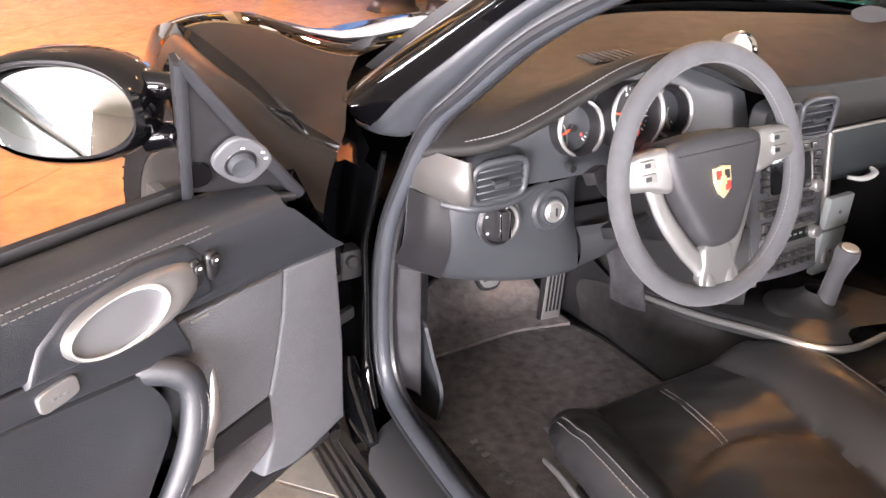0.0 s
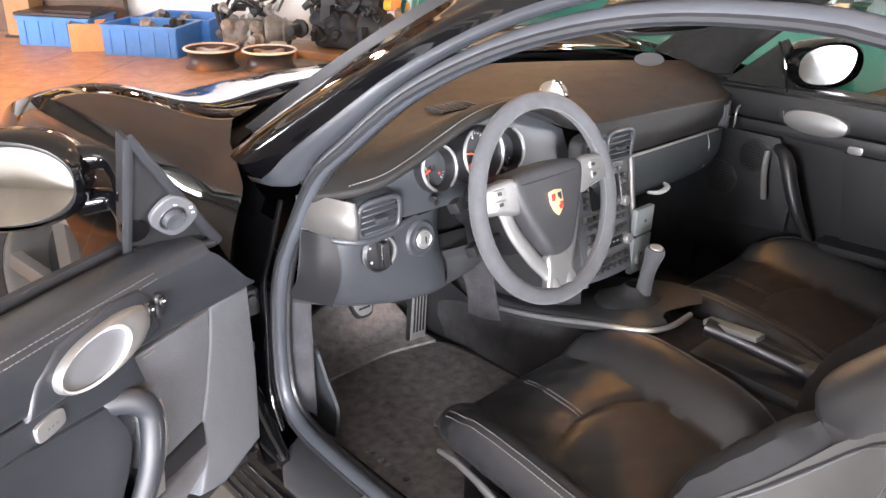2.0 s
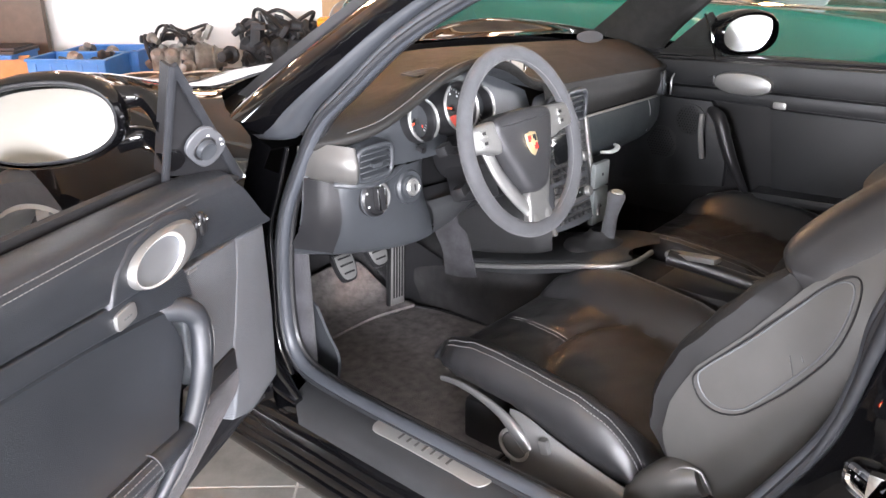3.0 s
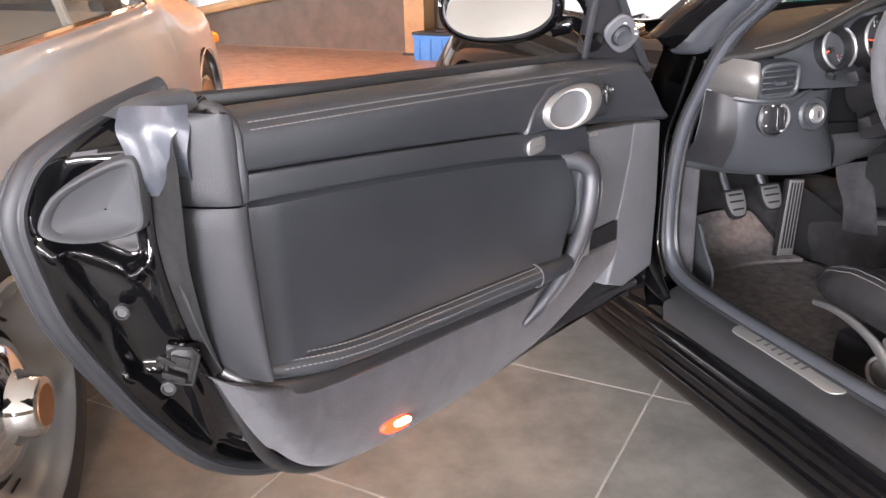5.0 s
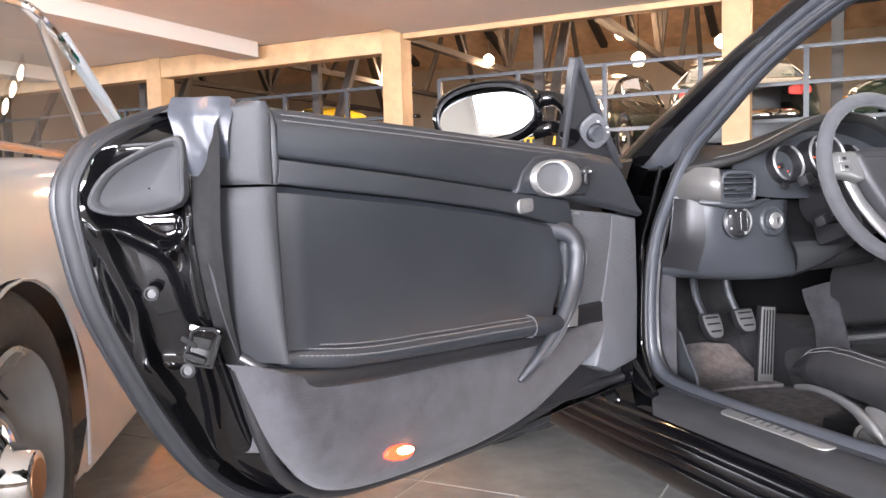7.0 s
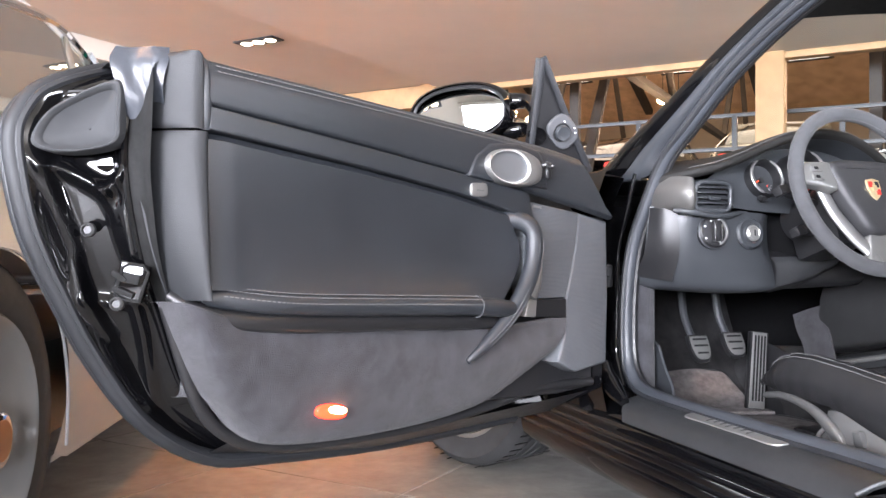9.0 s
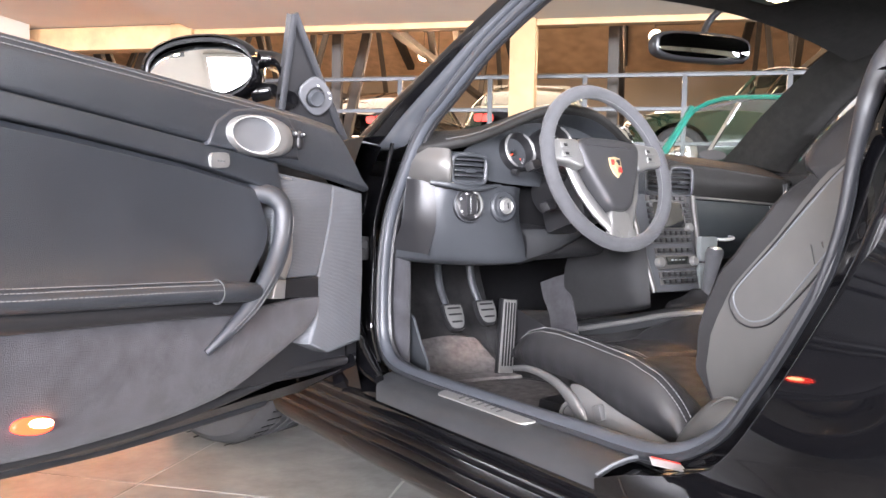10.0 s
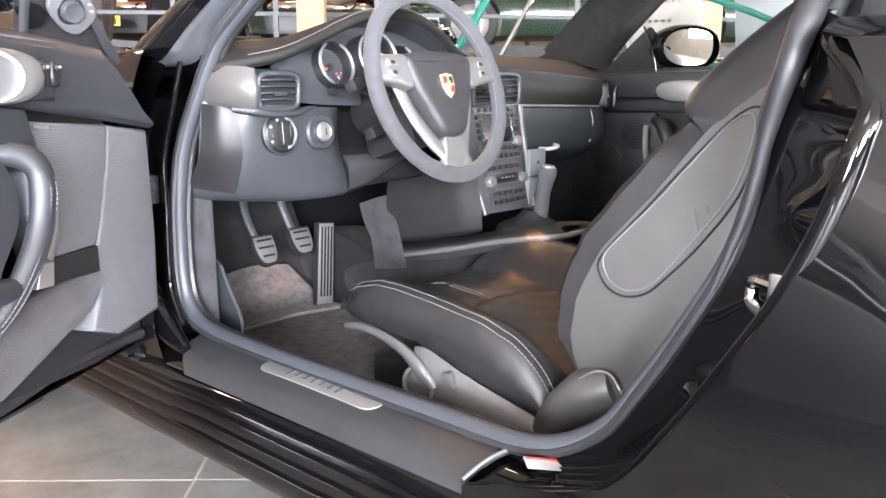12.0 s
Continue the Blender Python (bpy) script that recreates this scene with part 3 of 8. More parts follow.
# pillar, roof rail and body side round the opening
rail_in = [(-0.706, 0.068, 0.805), (-0.69, 0.02, 0.862), (-0.672, -0.05, 0.925), (-0.648, -0.165, 1.02), (-0.622, -0.305, 1.10), (-0.598, -0.445, 1.15), (-0.582, -0.58, 1.172), (-0.582, -0.74, 1.172), (-0.598, -0.88, 1.128), (-0.65, -0.95, 1.01), (-0.69, -0.965, 0.90), (-0.715, -0.958, 0.83)]
rail_out = [(-0.742, 0.205, 0.826), (-0.722, 0.125, 0.885), (-0.69, 0.03, 0.955), (-0.652, -0.105, 1.045), (-0.61, -0.26, 1.135), (-0.575, -0.42, 1.195), (-0.55, -0.58, 1.225), (-0.545, -0.76, 1.228), (-0.56, -0.93, 1.20), (-0.60, -1.06, 1.13), (-0.66, -1.09, 0.98), (-0.70, -1.06, 0.86)]
rail_mid = [tuple(a * 0.5 + b * 0.5 for a, b in zip(p, q)) for p, q in zip(rail_in, rail_out)]
rail_mid = [(x - 0.022, y, z - 0.004) for x, y, z in rail_mid]
low_in = [(-0.742, 0.115, 0.36), (-0.742, 0.125, 0.45), (-0.742, 0.125, 0.55), (-0.735, 0.115, 0.66), (-0.728, 0.085, 0.74)]
low_out = [(-0.80, 0.10, 0.30), (-0.80, 0.13, 0.42), (-0.80, 0.14, 0.55), (-0.80, 0.145, 0.66), (-0.795, 0.14, 0.755)]
part("hinge_pillar", loft(low_in, [(0.65 * a[0] + 0.35 * b[0] + 0.01, 0.5 * a[1] + 0.5 * b[1] + 0.05, 0.5 * a[2] + 0.5 * b[2]) for a, b in zip(low_in, low_out)], low_out, [(x - 0.03, y + 0.03, z) for x, y, z in low_out]), PAINT, car, "glossy black hinge pillar")
TAPER = [(-0.736, 0.172, 0.797), (-0.738, 0.178, 0.800), (-0.739, 0.184, 0.803)]
part("pillar_seal", loft([TAPER[0]] + rail_in, [TAPER[1]] + [tuple(a * 0.80 + b * 0.20 + c for a, b, c in zip(p, q, (-0.016, 0, -0.004))) for p, q in zip(rail_in, rail_out)], [TAPER[2]] + [tuple(a * 0.62 + b * 0.38 + c for a, b, c in zip(p, q, (-0.014, 0, -0.002))) for p, q in zip(rail_in, rail_out)], thick=0.003), RUBBERM, car, "ribbed rubber window seal along the pillar")
part("roof_rail", loft([tuple(a * 0.62 + b * 0.38 + c for a, b, c in zip(p, q, (-0.016, 0, -0.004))) for p, q in zip(rail_in, rail_out)], [tuple(a * 0.25 + b * 0.75 + c for a, b, c in zip(p, q, (-0.017, 0, 0))) for p, q in zip(rail_in, rail_out)], rail_out, [(x + 0.05, y + 0.045, z + 0.012) for x, y, z in rail_out], thick=0.003), PAINT, car, "glossy black windscreen pillar and roof rail")
part("pillar_trim", loft([(x + 0.004, y, z) for x, y, z in rail_in], [(x + 0.06, y + 0.03, z + 0.012) for x, y, z in rail_in], [(x + 0.075, y + 0.075, z + 0.025) for x, y, z in rail_out]), DARKPL, car, "dark inner pillar trim")


def eased(y, ys, zs, span=0.16):
    """A line through the given stations with its corners rounded off."""
    return float(sum(np.interp(y + span * k / 6, ys, zs) * (7 - abs(k)) for k in range(-6, 7)) / 49)


def hood_z(x, y):
    """Height of the front lid and wings over the plan."""
    ax_ = abs(x)
    base = eased(y, (0.05, 0.30, 0.7, 1.1, 1.5, 1.8), (0.90, 0.885, 0.828, 0.745, 0.60, 0.42)) - 0.08 * (ax_ / 0.8) ** 2
    crown = eased(y, (0.05, 0.30, 0.55, 0.78, 0.95, 1.1, 1.25, 1.45, 1.8), (0.80, 0.835, 0.853, 0.855, 0.815, 0.755, 0.675, 0.54, 0.38))
    wgt = math.exp(-((ax_ - 0.70) / 0.155) ** 2) if ax_ < 0.70 else 1.0
    z = base * (1 - wgt) + max(base, crown) * wgt if crown > base else base
    if ax_ > 0.74:
        z -= 0.9 * (ax_ - 0.74) ** 1.6
    return z


def front_half(sgn):
    rows = []
    wide = lambda y: eased(y, (0.05, 0.5, 1.0, 1.4, 1.65, 1.81), (0.835, 0.862, 0.88, 0.82, 0.74, 0.66))
    for i in range(46):
        row = []
        for t in (0, 0.12, 0.25, 0.38, 0.5, 0.6, 0.68, 0.74, 0.79, 0.83, 0.86, 0.89, 0.92, 0.945, 0.97):
            y0 = float(np.interp(t, (0, 0.4, 0.6, 0.74, 0.83, 0.89, 0.945, 0.97), (0.62, 0.56, 0.475, 0.385, 0.27, 0.17, 0.08, 0.05)))
            y = y0 + (1.81 - y0) * i / 45
            row.append(Vector((sgn * wide(y) * t, y, hood_z(wide(y) * t * 0.96, y))))
        y = 0.05 + 1.76 * i / 45
        w, ztop = wide(y), row[-1].z
        for k in range(1, 25):
            q = (k / 24) ** 1.4
            z = ztop + (0.20 - ztop) * q
            row.append(Vector((sgn * (w * (0.97 + 0.03 * (1 - (1 - min(1, q * 5)) ** 2)) + 0.012 * math.sin(math.pi * q) - 0.06 * q ** 3), y, z)))
        rows.append(row)
    return rows


part("scuttle_side", loft([(-0.765, 0.06, 0.800), (-0.748, 0.14, 0.812), (-0.725, 0.26, 0.822), (-0.69, 0.40, 0.818)], [(-0.782, 0.09, 0.72), (-0.765, 0.17, 0.72), (-0.745, 0.28, 0.72), (-0.70, 0.42, 0.72)], [(-0.79, 0.12, 0.55), (-0.775, 0.20, 0.55), (-0.755, 0.30, 0.55), (-0.71, 0.44, 0.55)]), PAINT, car, "glossy black inner wing beside the hinge pillar")
AXLE_Y, AXLE_Z, ARCH = 0.90, 0.315, 0.36


def cut_arch(bm, y0, z0, r, xmin=0.6):
    """Opens a round wheel arch in a body side and snaps its edge to the circle."""
    doomed = [fa for fa in bm.faces if abs(fa.calc_center_median().x) > xmin and (fa.calc_center_median().y - y0) ** 2 + (fa.calc_center_median().z - z0) ** 2 < r * r]
    bmesh.ops.delete(bm, geom=doomed, context="FACES")
    for v in bm.verts:
        if abs(v.co.x) > xmin and v.is_boundary:
            d = math.hypot(v.co.y - y0, v.co.z - z0)
            if d < r * 1.25:
                v.co.y, v.co.z = y0 + (v.co.y - y0) * r / d, z0 + (v.co.z - z0) * r / d
    return bm


for sgn in (-1, 1):
    b = cut_arch(grid(front_half(sgn)), AXLE_Y, AXLE_Z, ARCH)
    part("front_wing", b, PAINT, car, "glossy black front wing and lid half")
part("nose_bumper", loft([(-0.66, 1.81, 0.44), (-0.35, 1.90, 0.46), (0, 1.92, 0.46), (0.35, 1.90, 0.46), (0.66, 1.81, 0.44)], [(-0.68, 1.80, 0.20), (-0.35, 1.88, 0.18), (0, 1.90, 0.18), (0.35, 1.88, 0.18), (0.68, 1.80, 0.20)]), PAINT, car)
for sgn in (-1, 1):
    part("wheel_liner", grid([[(sgn * x, AXLE_Y + 0.355 * math.cos(math.pi * (k / 12 * 1.2 - 0.1)), AXLE_Z + 0.355 * math.sin(math.pi * (k / 12 * 1.2 - 0.1))) for k in range(13)] for x in (0.86, 0.70, 0.56)]), DARKPL, car)


def wheel_part(parent, x, y, z, side, tyre_r=0.318, rim_r=0.232, wid=0.235, spokes=5, material=None, steer=0):
    m = pose(x, y, z, 0, 0, steer) @ pose(0, 0, 0, 0, 90 * side, 0)
    prof = [(rim_r, -wid / 2), (tyre_r - 0.03, -wid / 2 - 0.008), (tyre_r - 0.008, -wid / 2 + 0.012), (tyre_r, -wid / 2 + 0.035)]
    for g in (-0.06, -0.02, 0.02, 0.06):
        prof += [(tyre_r, g - 0.007), (tyre_r - 0.007, g - 0.005), (tyre_r - 0.007, g + 0.005), (tyre_r, g + 0.007)]
    prof += [(tyre_r, wid / 2 - 0.035), (tyre_r - 0.008, wid / 2 - 0.012), (tyre_r - 0.03, wid / 2 + 0.008), (rim_r, wid / 2), (rim_r - 0.01, 0)]
    wh = part("wheel", lathe(prof, 48, m), TYRE, parent, "black tyre on a silver alloy rim")
    rim = [lathe([(rim_r, wid / 2 - 0.004), (rim_r - 0.012, wid / 2 + 0.002), (rim_r - 0.02, wid / 2 - 0.02), (rim_r - 0.03, -wid / 2)], 40, None, True)]
    rim.append(lathe([(0.06, wid / 2 - 0.03), (0.055, wid / 2 - 0.005), (0.03, wid / 2), (0.001, wid / 2)], 24))
    for k in range(spokes):
        rim.append(box(0.125, 0, wid / 2 - 0.022, 0.18, 0.045, 0.03, 0.008, pose(0, 0, 0, 0, 0, 360 * k / spokes)))
    part("rim", place(join(*rim), m), material or SILVER, wh)
    tagged(part("tread_grooves", join(*[box(tyre_r, 0, g, 0.0016, 0.005, 0.05, 0, m @ pose(0, 0, 0, 0, 0, 6 * k)) for k in range(60) for g in (-0.085, 0.085)]), LATCHM, wh), kind="stuff")
    part("brake_disc", lathe([(0.15, -0.01), (0.15, 0.01), (0.05, 0.012)], 32, m), CASTAL, wh)
    return wh


for sx in (-1, 1):
    wheel_part(car, sx * 0.735, AXLE_Y, 0.315, sx, steer=20)
    wheel_part(car, sx * 0.75, AXLE_Y - 2.35, 0.315, sx, wid=0.265)

# rear quarter, B-pillar jamb, roof, rear deck
def quarter(sgn):
    rows = []
    for i in range(40):
        t = i / 39
        y = -0.955 - 1.6 * t
        w = eased(y, (-2.55, -2.2, -1.8, -1.4, -1.15, -0.955, -0.8), (0.70, 0.83, 0.905, 0.91, 0.885, 0.86, 0.845))
        belt = eased(y, (-2.55, -2.1, -1.6, -0.955), (0.62, 0.79, 0.84, 0.818))
        flare = eased(y, (-2.55, -1.9, -1.5, -1.2, -1.0), (0.02, 0.075, 0.075, 0.03, 0.0))
        row = []
        for k in range(31):
            s = k / 30
            hip = max(0.0, min(1.0, (s - 0.14) / 0.25))
            hip = hip * hip * (3 - 2 * hip)
            z = belt + (0.17 - belt) * s
            bulge = math.sin(math.pi * min(1, s * 1.1)) * 0.035
            lead = 0.0
            if t < 0.5:      # the shut line leans with the door edge
                yz = float(np.interp(z, (0.17, 0.33, 0.36, 0.39, 0.46, 0.54, 0.61, 0.68, 0.74, 0.77, 0.80, 0.86), (-0.60, -0.62, -0.75, -0.814, -0.869, -0.916, -0.958, -0.986, -1.0, -1.003, -0.99, -0.954)))
                lead = (yz + 0.955) * (1 - t / 0.5)
            row.append(Vector((sgn * (w - 0.045 + bulge - flare * (1 - hip)), y + lead, z)))
        top = [Vector((sgn * (w - 0.045 - flare - d), y, belt + h)) for d, h in ((0.06, 0.02), (0.03, 0.012), (0.008, 0.004))]
        rows.append(top + row)
    return rows


for sgn in (-1, 1):
    b = cut_arch(grid(quarter(sgn)), AXLE_Y - 2.35, 0.315, 0.365)
    part("rear_wing", b, PAINT, car, "glossy black rear wing")
JAMB_OUT = [(-0.82, -0.62, 0.315), (-0.823, -0.749, 0.351), (-0.823, -0.814, 0.385), (-0.824, -0.869, 0.46), (-0.828, -0.916, 0.536), (-0.832, -0.958, 0.611), (-0.832, -0.986, 0.682), (-0.826, -1.0, 0.741), (-0.815, -1.003, 0.768), (-0.80, -0.984, 0.797), (-0.775, -0.960, 0.818), (-0.735, -0.950, 0.828)]
JAMB_IN = [(-0.750, -0.63, 0.34), (-0.750, -0.70, 0.362), (-0.748, -0.75, 0.39), (-0.742, -0.80, 0.455), (-0.738, -0.845, 0.535), (-0.733, -0.882, 0.615), (-0.728, -0.898, 0.69), (-0.724, -0.902, 0.745), (-0.720, -0.906, 0.78), (-0.716, -0.915, 0.81), (-0.712, -0.92, 0.83), (-0.708, -0.925, 0.85)]


def between(p, q, k, dx=0.0, dy=0.0, dz=0.0):
    return [(a[0] * (1 - k) + b[0] * k + dx, a[1] * (1 - k) + b[1] * k + dy, a[2] * (1 - k) + b[2] * k + dz) for a, b in zip(p, q)]


JAMB_DY = ((0, 0.12, 0.45, 0.72, 0.84, 0.93, 1), (0, -0.045, -0.055, -0.045, -0.012, 0.004, 0))


def jamb_row(k):
    """One line of the jamb from sill to belt, k from the seal to the wing edge, with ledge, pockets and lips."""
    out = []
    for q in curve(between(JAMB_IN, JAMB_OUT, k), 9):
        z = q.z
        dy = float(np.interp(k, *JAMB_DY))
        inner = step(k, 0.03, 0.14) * (1 - step(k, 0.74, 0.86))
        up = step(z, 0.752, 0.766)
        dy += inner * (0.040 * up - 0.030 * math.exp(-((z - 0.735) / 0.022) ** 2) + 0.022 * math.exp(-((z - 0.665) / 0.020) ** 2) - 0.016 * math.exp(-((z - 0.545) / 0.028) ** 2) + 0.020 * math.exp(-((z - 0.490) / 0.012) ** 2))
        dy += inner * up * 0.012 * math.exp(-((k - 0.52 + 1.6 * (z - 0.80)) / 0.05) ** 2)
        dy += 0.008 * math.sin(k * 62) * step(k, 0.70, 0.76) * (1 - step(k, 0.90, 0.95)) * (1 - 0.6 * up)
        if z < 0.47:
            dy += 0.006 * math.sin(k * 45) * inner
        out.append(Vector((q.x, q.y + dy, z)))
    return out


part("door_jamb", grid([jamb_row(k / 48) for k in range(49)] + [curve(between(JAMB_IN, JAMB_OUT, 1.0, 0.003, -0.02), 9)]), PAINT, car, "glossy black door jamb with pressed ledges and lips")
striker = part("striker", tube([(-0.775, -0.945, 0.60), (-0.75, -0.905, 0.60), (-0.742, -0.90, 0.59), (-0.75, -0.905, 0.575), (-0.775, -0.945, 0.572)], 0.006, 8), CHROME, car, "bright steel door striker")
part("striker_plate", box(-0.772, -0.935, 0.586, 0.012, 0.02, 0.06, 0.003), CHROME, striker)
part("warning_label", box(0, 0, 0, 0.019, 0.070, 0.0016, 0, pose(-0.765, -0.70, 0.348, 12, -14, 52)), LABELM, car, "white label with red print on the sill")
part("roof_panel", loft(*[[(x, y, z - 0.05 * (x / 0.55) ** 2) for x in (-0.50, -0.3, 0, 0.3, 0.50)] for y, z in ((-0.22, 1.185), (-0.42, 1.245), (-0.7, 1.285), (-1.0, 1.28), (-1.3, 1.22))], thick=0.012), PAINT, car, "glossy black roof")
part("headliner", loft(*[[(x, y, z - 0.04 - 0.05 * (x / 0.55) ** 2) for x in (-0.54, -0.3, 0, 0.3, 0.54)] for y, z in ((-0.20, 1.18), (-0.42, 1.235), (-0.7, 1.275), (-1.0, 1.265), (-1.3, 1.20))]), PILLARM, car, "black roof lining")
part("rear_window", loft(*[[(x * k, y, z - 0.12 * (x / 0.6) ** 2) for x in (-0.6, -0.4, 0, 0.4, 0.6)] for y, z, k in ((-1.3, 1.225, 0.86), (-1.5, 1.155, 0.92), (-1.8, 1.035, 1.0))]), DARKGLASS, car, "tinted rear window").visible_shadow = False
for sgn in (-1, 1):
    part("rear_pillar", loft(*[[(sgn * x0, y, z0), (sgn * (x0 + x1) / 2, y, (z0 + z1) / 2 + 0.015), (sgn * x1, y, z1)] for y, x0, z0, x1, z1 in ((-1.22, 0.50, 1.15, 0.60, 1.10), (-1.4, 0.535, 1.08, 0.66, 0.98), (-1.6, 0.56, 1.01, 0.72, 0.90), (-1.85, 0.59, 0.905, 0.80, 0.82))], n=3, thick=0.01), PAINT, car, "glossy black rear pillar")
part("rear_lid", loft(*[[(x, y, z - 0.16 * (x / 0.75) ** 2) for x in (-0.78, -0.4, 0, 0.4, 0.78)] for y, z in ((-1.8, 1.03), (-2.0, 0.95), (-2.25, 0.85), (-2.55, 0.72))], thick=0.01), PAINT, car, "glossy black engine lid")
part("headliner_rear", loft(*[[(x, y, z) for x in (-0.62, 0, 0.62)] for y, z in ((-1.15, 0.60), (-1.5, 0.70), (-1.85, 0.82))]), CARPET, car)
part("tail", loft([(-0.7, -2.55, 0.64), (0, -2.66, 0.70), (0.7, -2.55, 0.64)], [(-0.7, -2.56, 0.2), (0, -2.64, 0.2), (0.7, -2.56, 0.2)]), PAINT, car)
for sgn in (-1, 1):
    g = part("quarter_glass", grid([[(sgn * 0.772, -0.965, 0.826), (sgn * 0.76, -1.5, 0.852), (sgn * 0.70, -1.75, 0.86)], [(sgn * 0.715, -1.05, 1.0), (sgn * 0.68, -1.45, 1.0), (sgn * 0.66, -1.6, 0.96)], [(sgn * 0.61, -1.05, 1.14), (sgn * 0.60, -1.28, 1.11), (sgn * 0.61, -1.4, 1.05)]]), DARKGLASS, car, "tinted rear quarter window")
    part("glass_edge", tube([(sgn * 0.776, -0.960, 0.824), (sgn * 0.770, -1.4, 0.848), (sgn * 0.715, -1.75, 0.858)], 0.008, 8), DARKPL, g)
wind = part("windscreen", loft([(-0.70, 0.20, 0.82), (-0.45, 0.42, 0.87), (0, 0.50, 0.885), (0.45, 0.42, 0.87), (0.70, 0.20, 0.82)], [(-0.64, 0.0, 0.99), (-0.42, 0.12, 1.03), (0, 0.17, 1.045), (0.42, 0.12, 1.03), (0.64, 0.0, 0.99)], [(-0.535, -0.32, 1.165), (-0.35, -0.25, 1.19), (0, -0.22, 1.20), (0.35, -0.25, 1.19), (0.535, -0.32, 1.165)]), GLASS, car, "clear windscreen")
wind.visible_shadow = False
part("header_trim", loft([(-0.54, -0.30, 1.172), (-0.35, -0.235, 1.19), (0, -0.2, 1.20), (0.35, -0.235, 1.19), (0.54, -0.30, 1.172)], [(-0.53, -0.40, 1.155), (-0.35, -0.35, 1.18), (0, -0.33, 1.185), (0.35, -0.35, 1.18), (0.53, -0.40, 1.155)]), DARKPL, wind)
part("cowl", loft([(-0.72, 0.20, 0.805), (-0.45, 0.43, 0.838), (0, 0.51, 0.848), (0.45, 0.43, 0.838), (0.72, 0.20, 0.805)], [(-0.72, 0.36, 0.785), (-0.42, 0.56, 0.805), (0, 0.63, 0.812), (0.42, 0.56, 0.805), (0.72, 0.36, 0.785)]), DARKPL, car, "black plastic scuttle under the windscreen")
wip = part("wiper", tube([(-0.2, 0.55, 0.842), (-0.45, 0.44, 0.855), (-0.66, 0.25, 0.84)], 0.006, 6), DARKPL, car)
part("blade", tube([(-0.1, 0.52, 0.87), (-0.4, 0.42, 0.868), (-0.62, 0.26, 0.852)], 0.004, 6), DARKPL, wip)
part("red_strip", box(0.0075, 0, 0.001, 0.0025, 0.066, 0.0014, 0, pose(-0.765, -0.70, 0.348, 12, -14, 52)), REDM, car, "red heading of the sill label")
part("jamb_flange", tube(between(JAMB_IN, JAMB_OUT, 0.99, -0.003, 0.0), [0.006] + [0.0105] * 9 + [0.010, 0.008], 10, False, 4), PAINT, car, "rounded edge of the rear wing")
part("pillar_fold", tube([(-0.70, -0.925, 0.87), (-0.725, -0.922, 0.845), (-0.742, -0.915, 0.80), (-0.738, -0.90, 0.74), (-0.735, -0.885, 0.66), (-0.738, -0.86, 0.58)], [0.012, 0.014, 0.012, 0.008, 0.006, 0.004], 12, False, 4), RUBBERD, car, "soft folded rubber seal at the rear pillar")
part("b_pillar_trim", tube([(x + 0.024, y - 0.012, z) for x, y, z in SEAL[17:27]], [0.012, 0.013, 0.014, 0.014, 0.012, 0.012, 0.012, 0.011, 0.010, 0.008], 10, False, 4), BACKM, car, "black trim along the rear of the door opening")
part("far_side_panel", box(0.70, -0.2, 0.5, 0.02, 1.9, 0.62, 0), DARKPL, car)
# right-hand side, mirrored pillars and rail
part("far_roof_rail", mirrored(loft(rail_in, rail_mid, rail_out, [(x + 0.05, y + 0.04, z + 0.01) for x, y, z in rail_out], thick=0.004)), PILLARM, car, "dark far-side pillar and roof rail")
part("far_pillar_trim", mirrored(loft([(x - 0.01, y, z) for x, y, z in rail_in], [(x + 0.05, y + 0.02, z + 0.01) for x, y, z in rail_in], [(x + 0.075, y + 0.085, z + 0.02) for x, y, z in rail_out])), PILLARM, car, "dark brown-black far pillar trim")

# ---- driver door, open ----
HINGE = Matrix(((-0.8743, 0.4855, 0, -0.864), (-0.4855, -0.8743, 0, -0.019), (0, 0, 1, 0), (0, 0, 0, 1)))   # u along the door, w to the cabin side, z


def dl(pts):
    return [HINGE @ Vector(q) for q in pts]


def on_card(outline, w, depth, material, name, parent, label="", bev=0.006, n=5, smooth=True):
    """A trim piece drawn in (u, z), standing from w to w + depth."""
    m = HINGE @ Matrix(((1, 0, 0, 0), (0, 0, 1, w), (0, 1, 0, 0), (0, 0, 0, 1)))
    return part(name, prism(outline, depth, bev, m, 3), material, parent, label)


D_OUT = [(0.88, 0.876), (0.955, 0.857), (1.025, 0.828), (1.053, 0.797), (1.062, 0.768), (1.057, 0.727), (1.040, 0.655), (1.005, 0.58), (0.958, 0.495), (0.89, 0.408), (0.80, 0.352), (0.70, 0.335)]
D_IN = [(0.90, 0.872), (0.945, 0.852), (0.950, 0.825), (0.951, 0.80), (0.952, 0.77), (0.952, 0.73), (0.945, 0.69), (0.932, 0.635), (0.91, 0.575), (0.870, 0.465), (0.80, 0.388), (0.70, 0.358)]
D_INW = [-0.02, -0.015, -0.01, -0.01, -0.01, -0.012, -0.018, -0.028, -0.04, -0.055, -0.062, -0.062]


def door_line(k, du, w0, w1):
    out = []
    for (a, b), (c, d), wi in zip(D_IN, D_OUT, D_INW):
        out.append((a * (1 - k) + c * k + du, wi * (1 - k) + w1 * k + w0, b * (1 - k) + d * k))
    return dl(out)


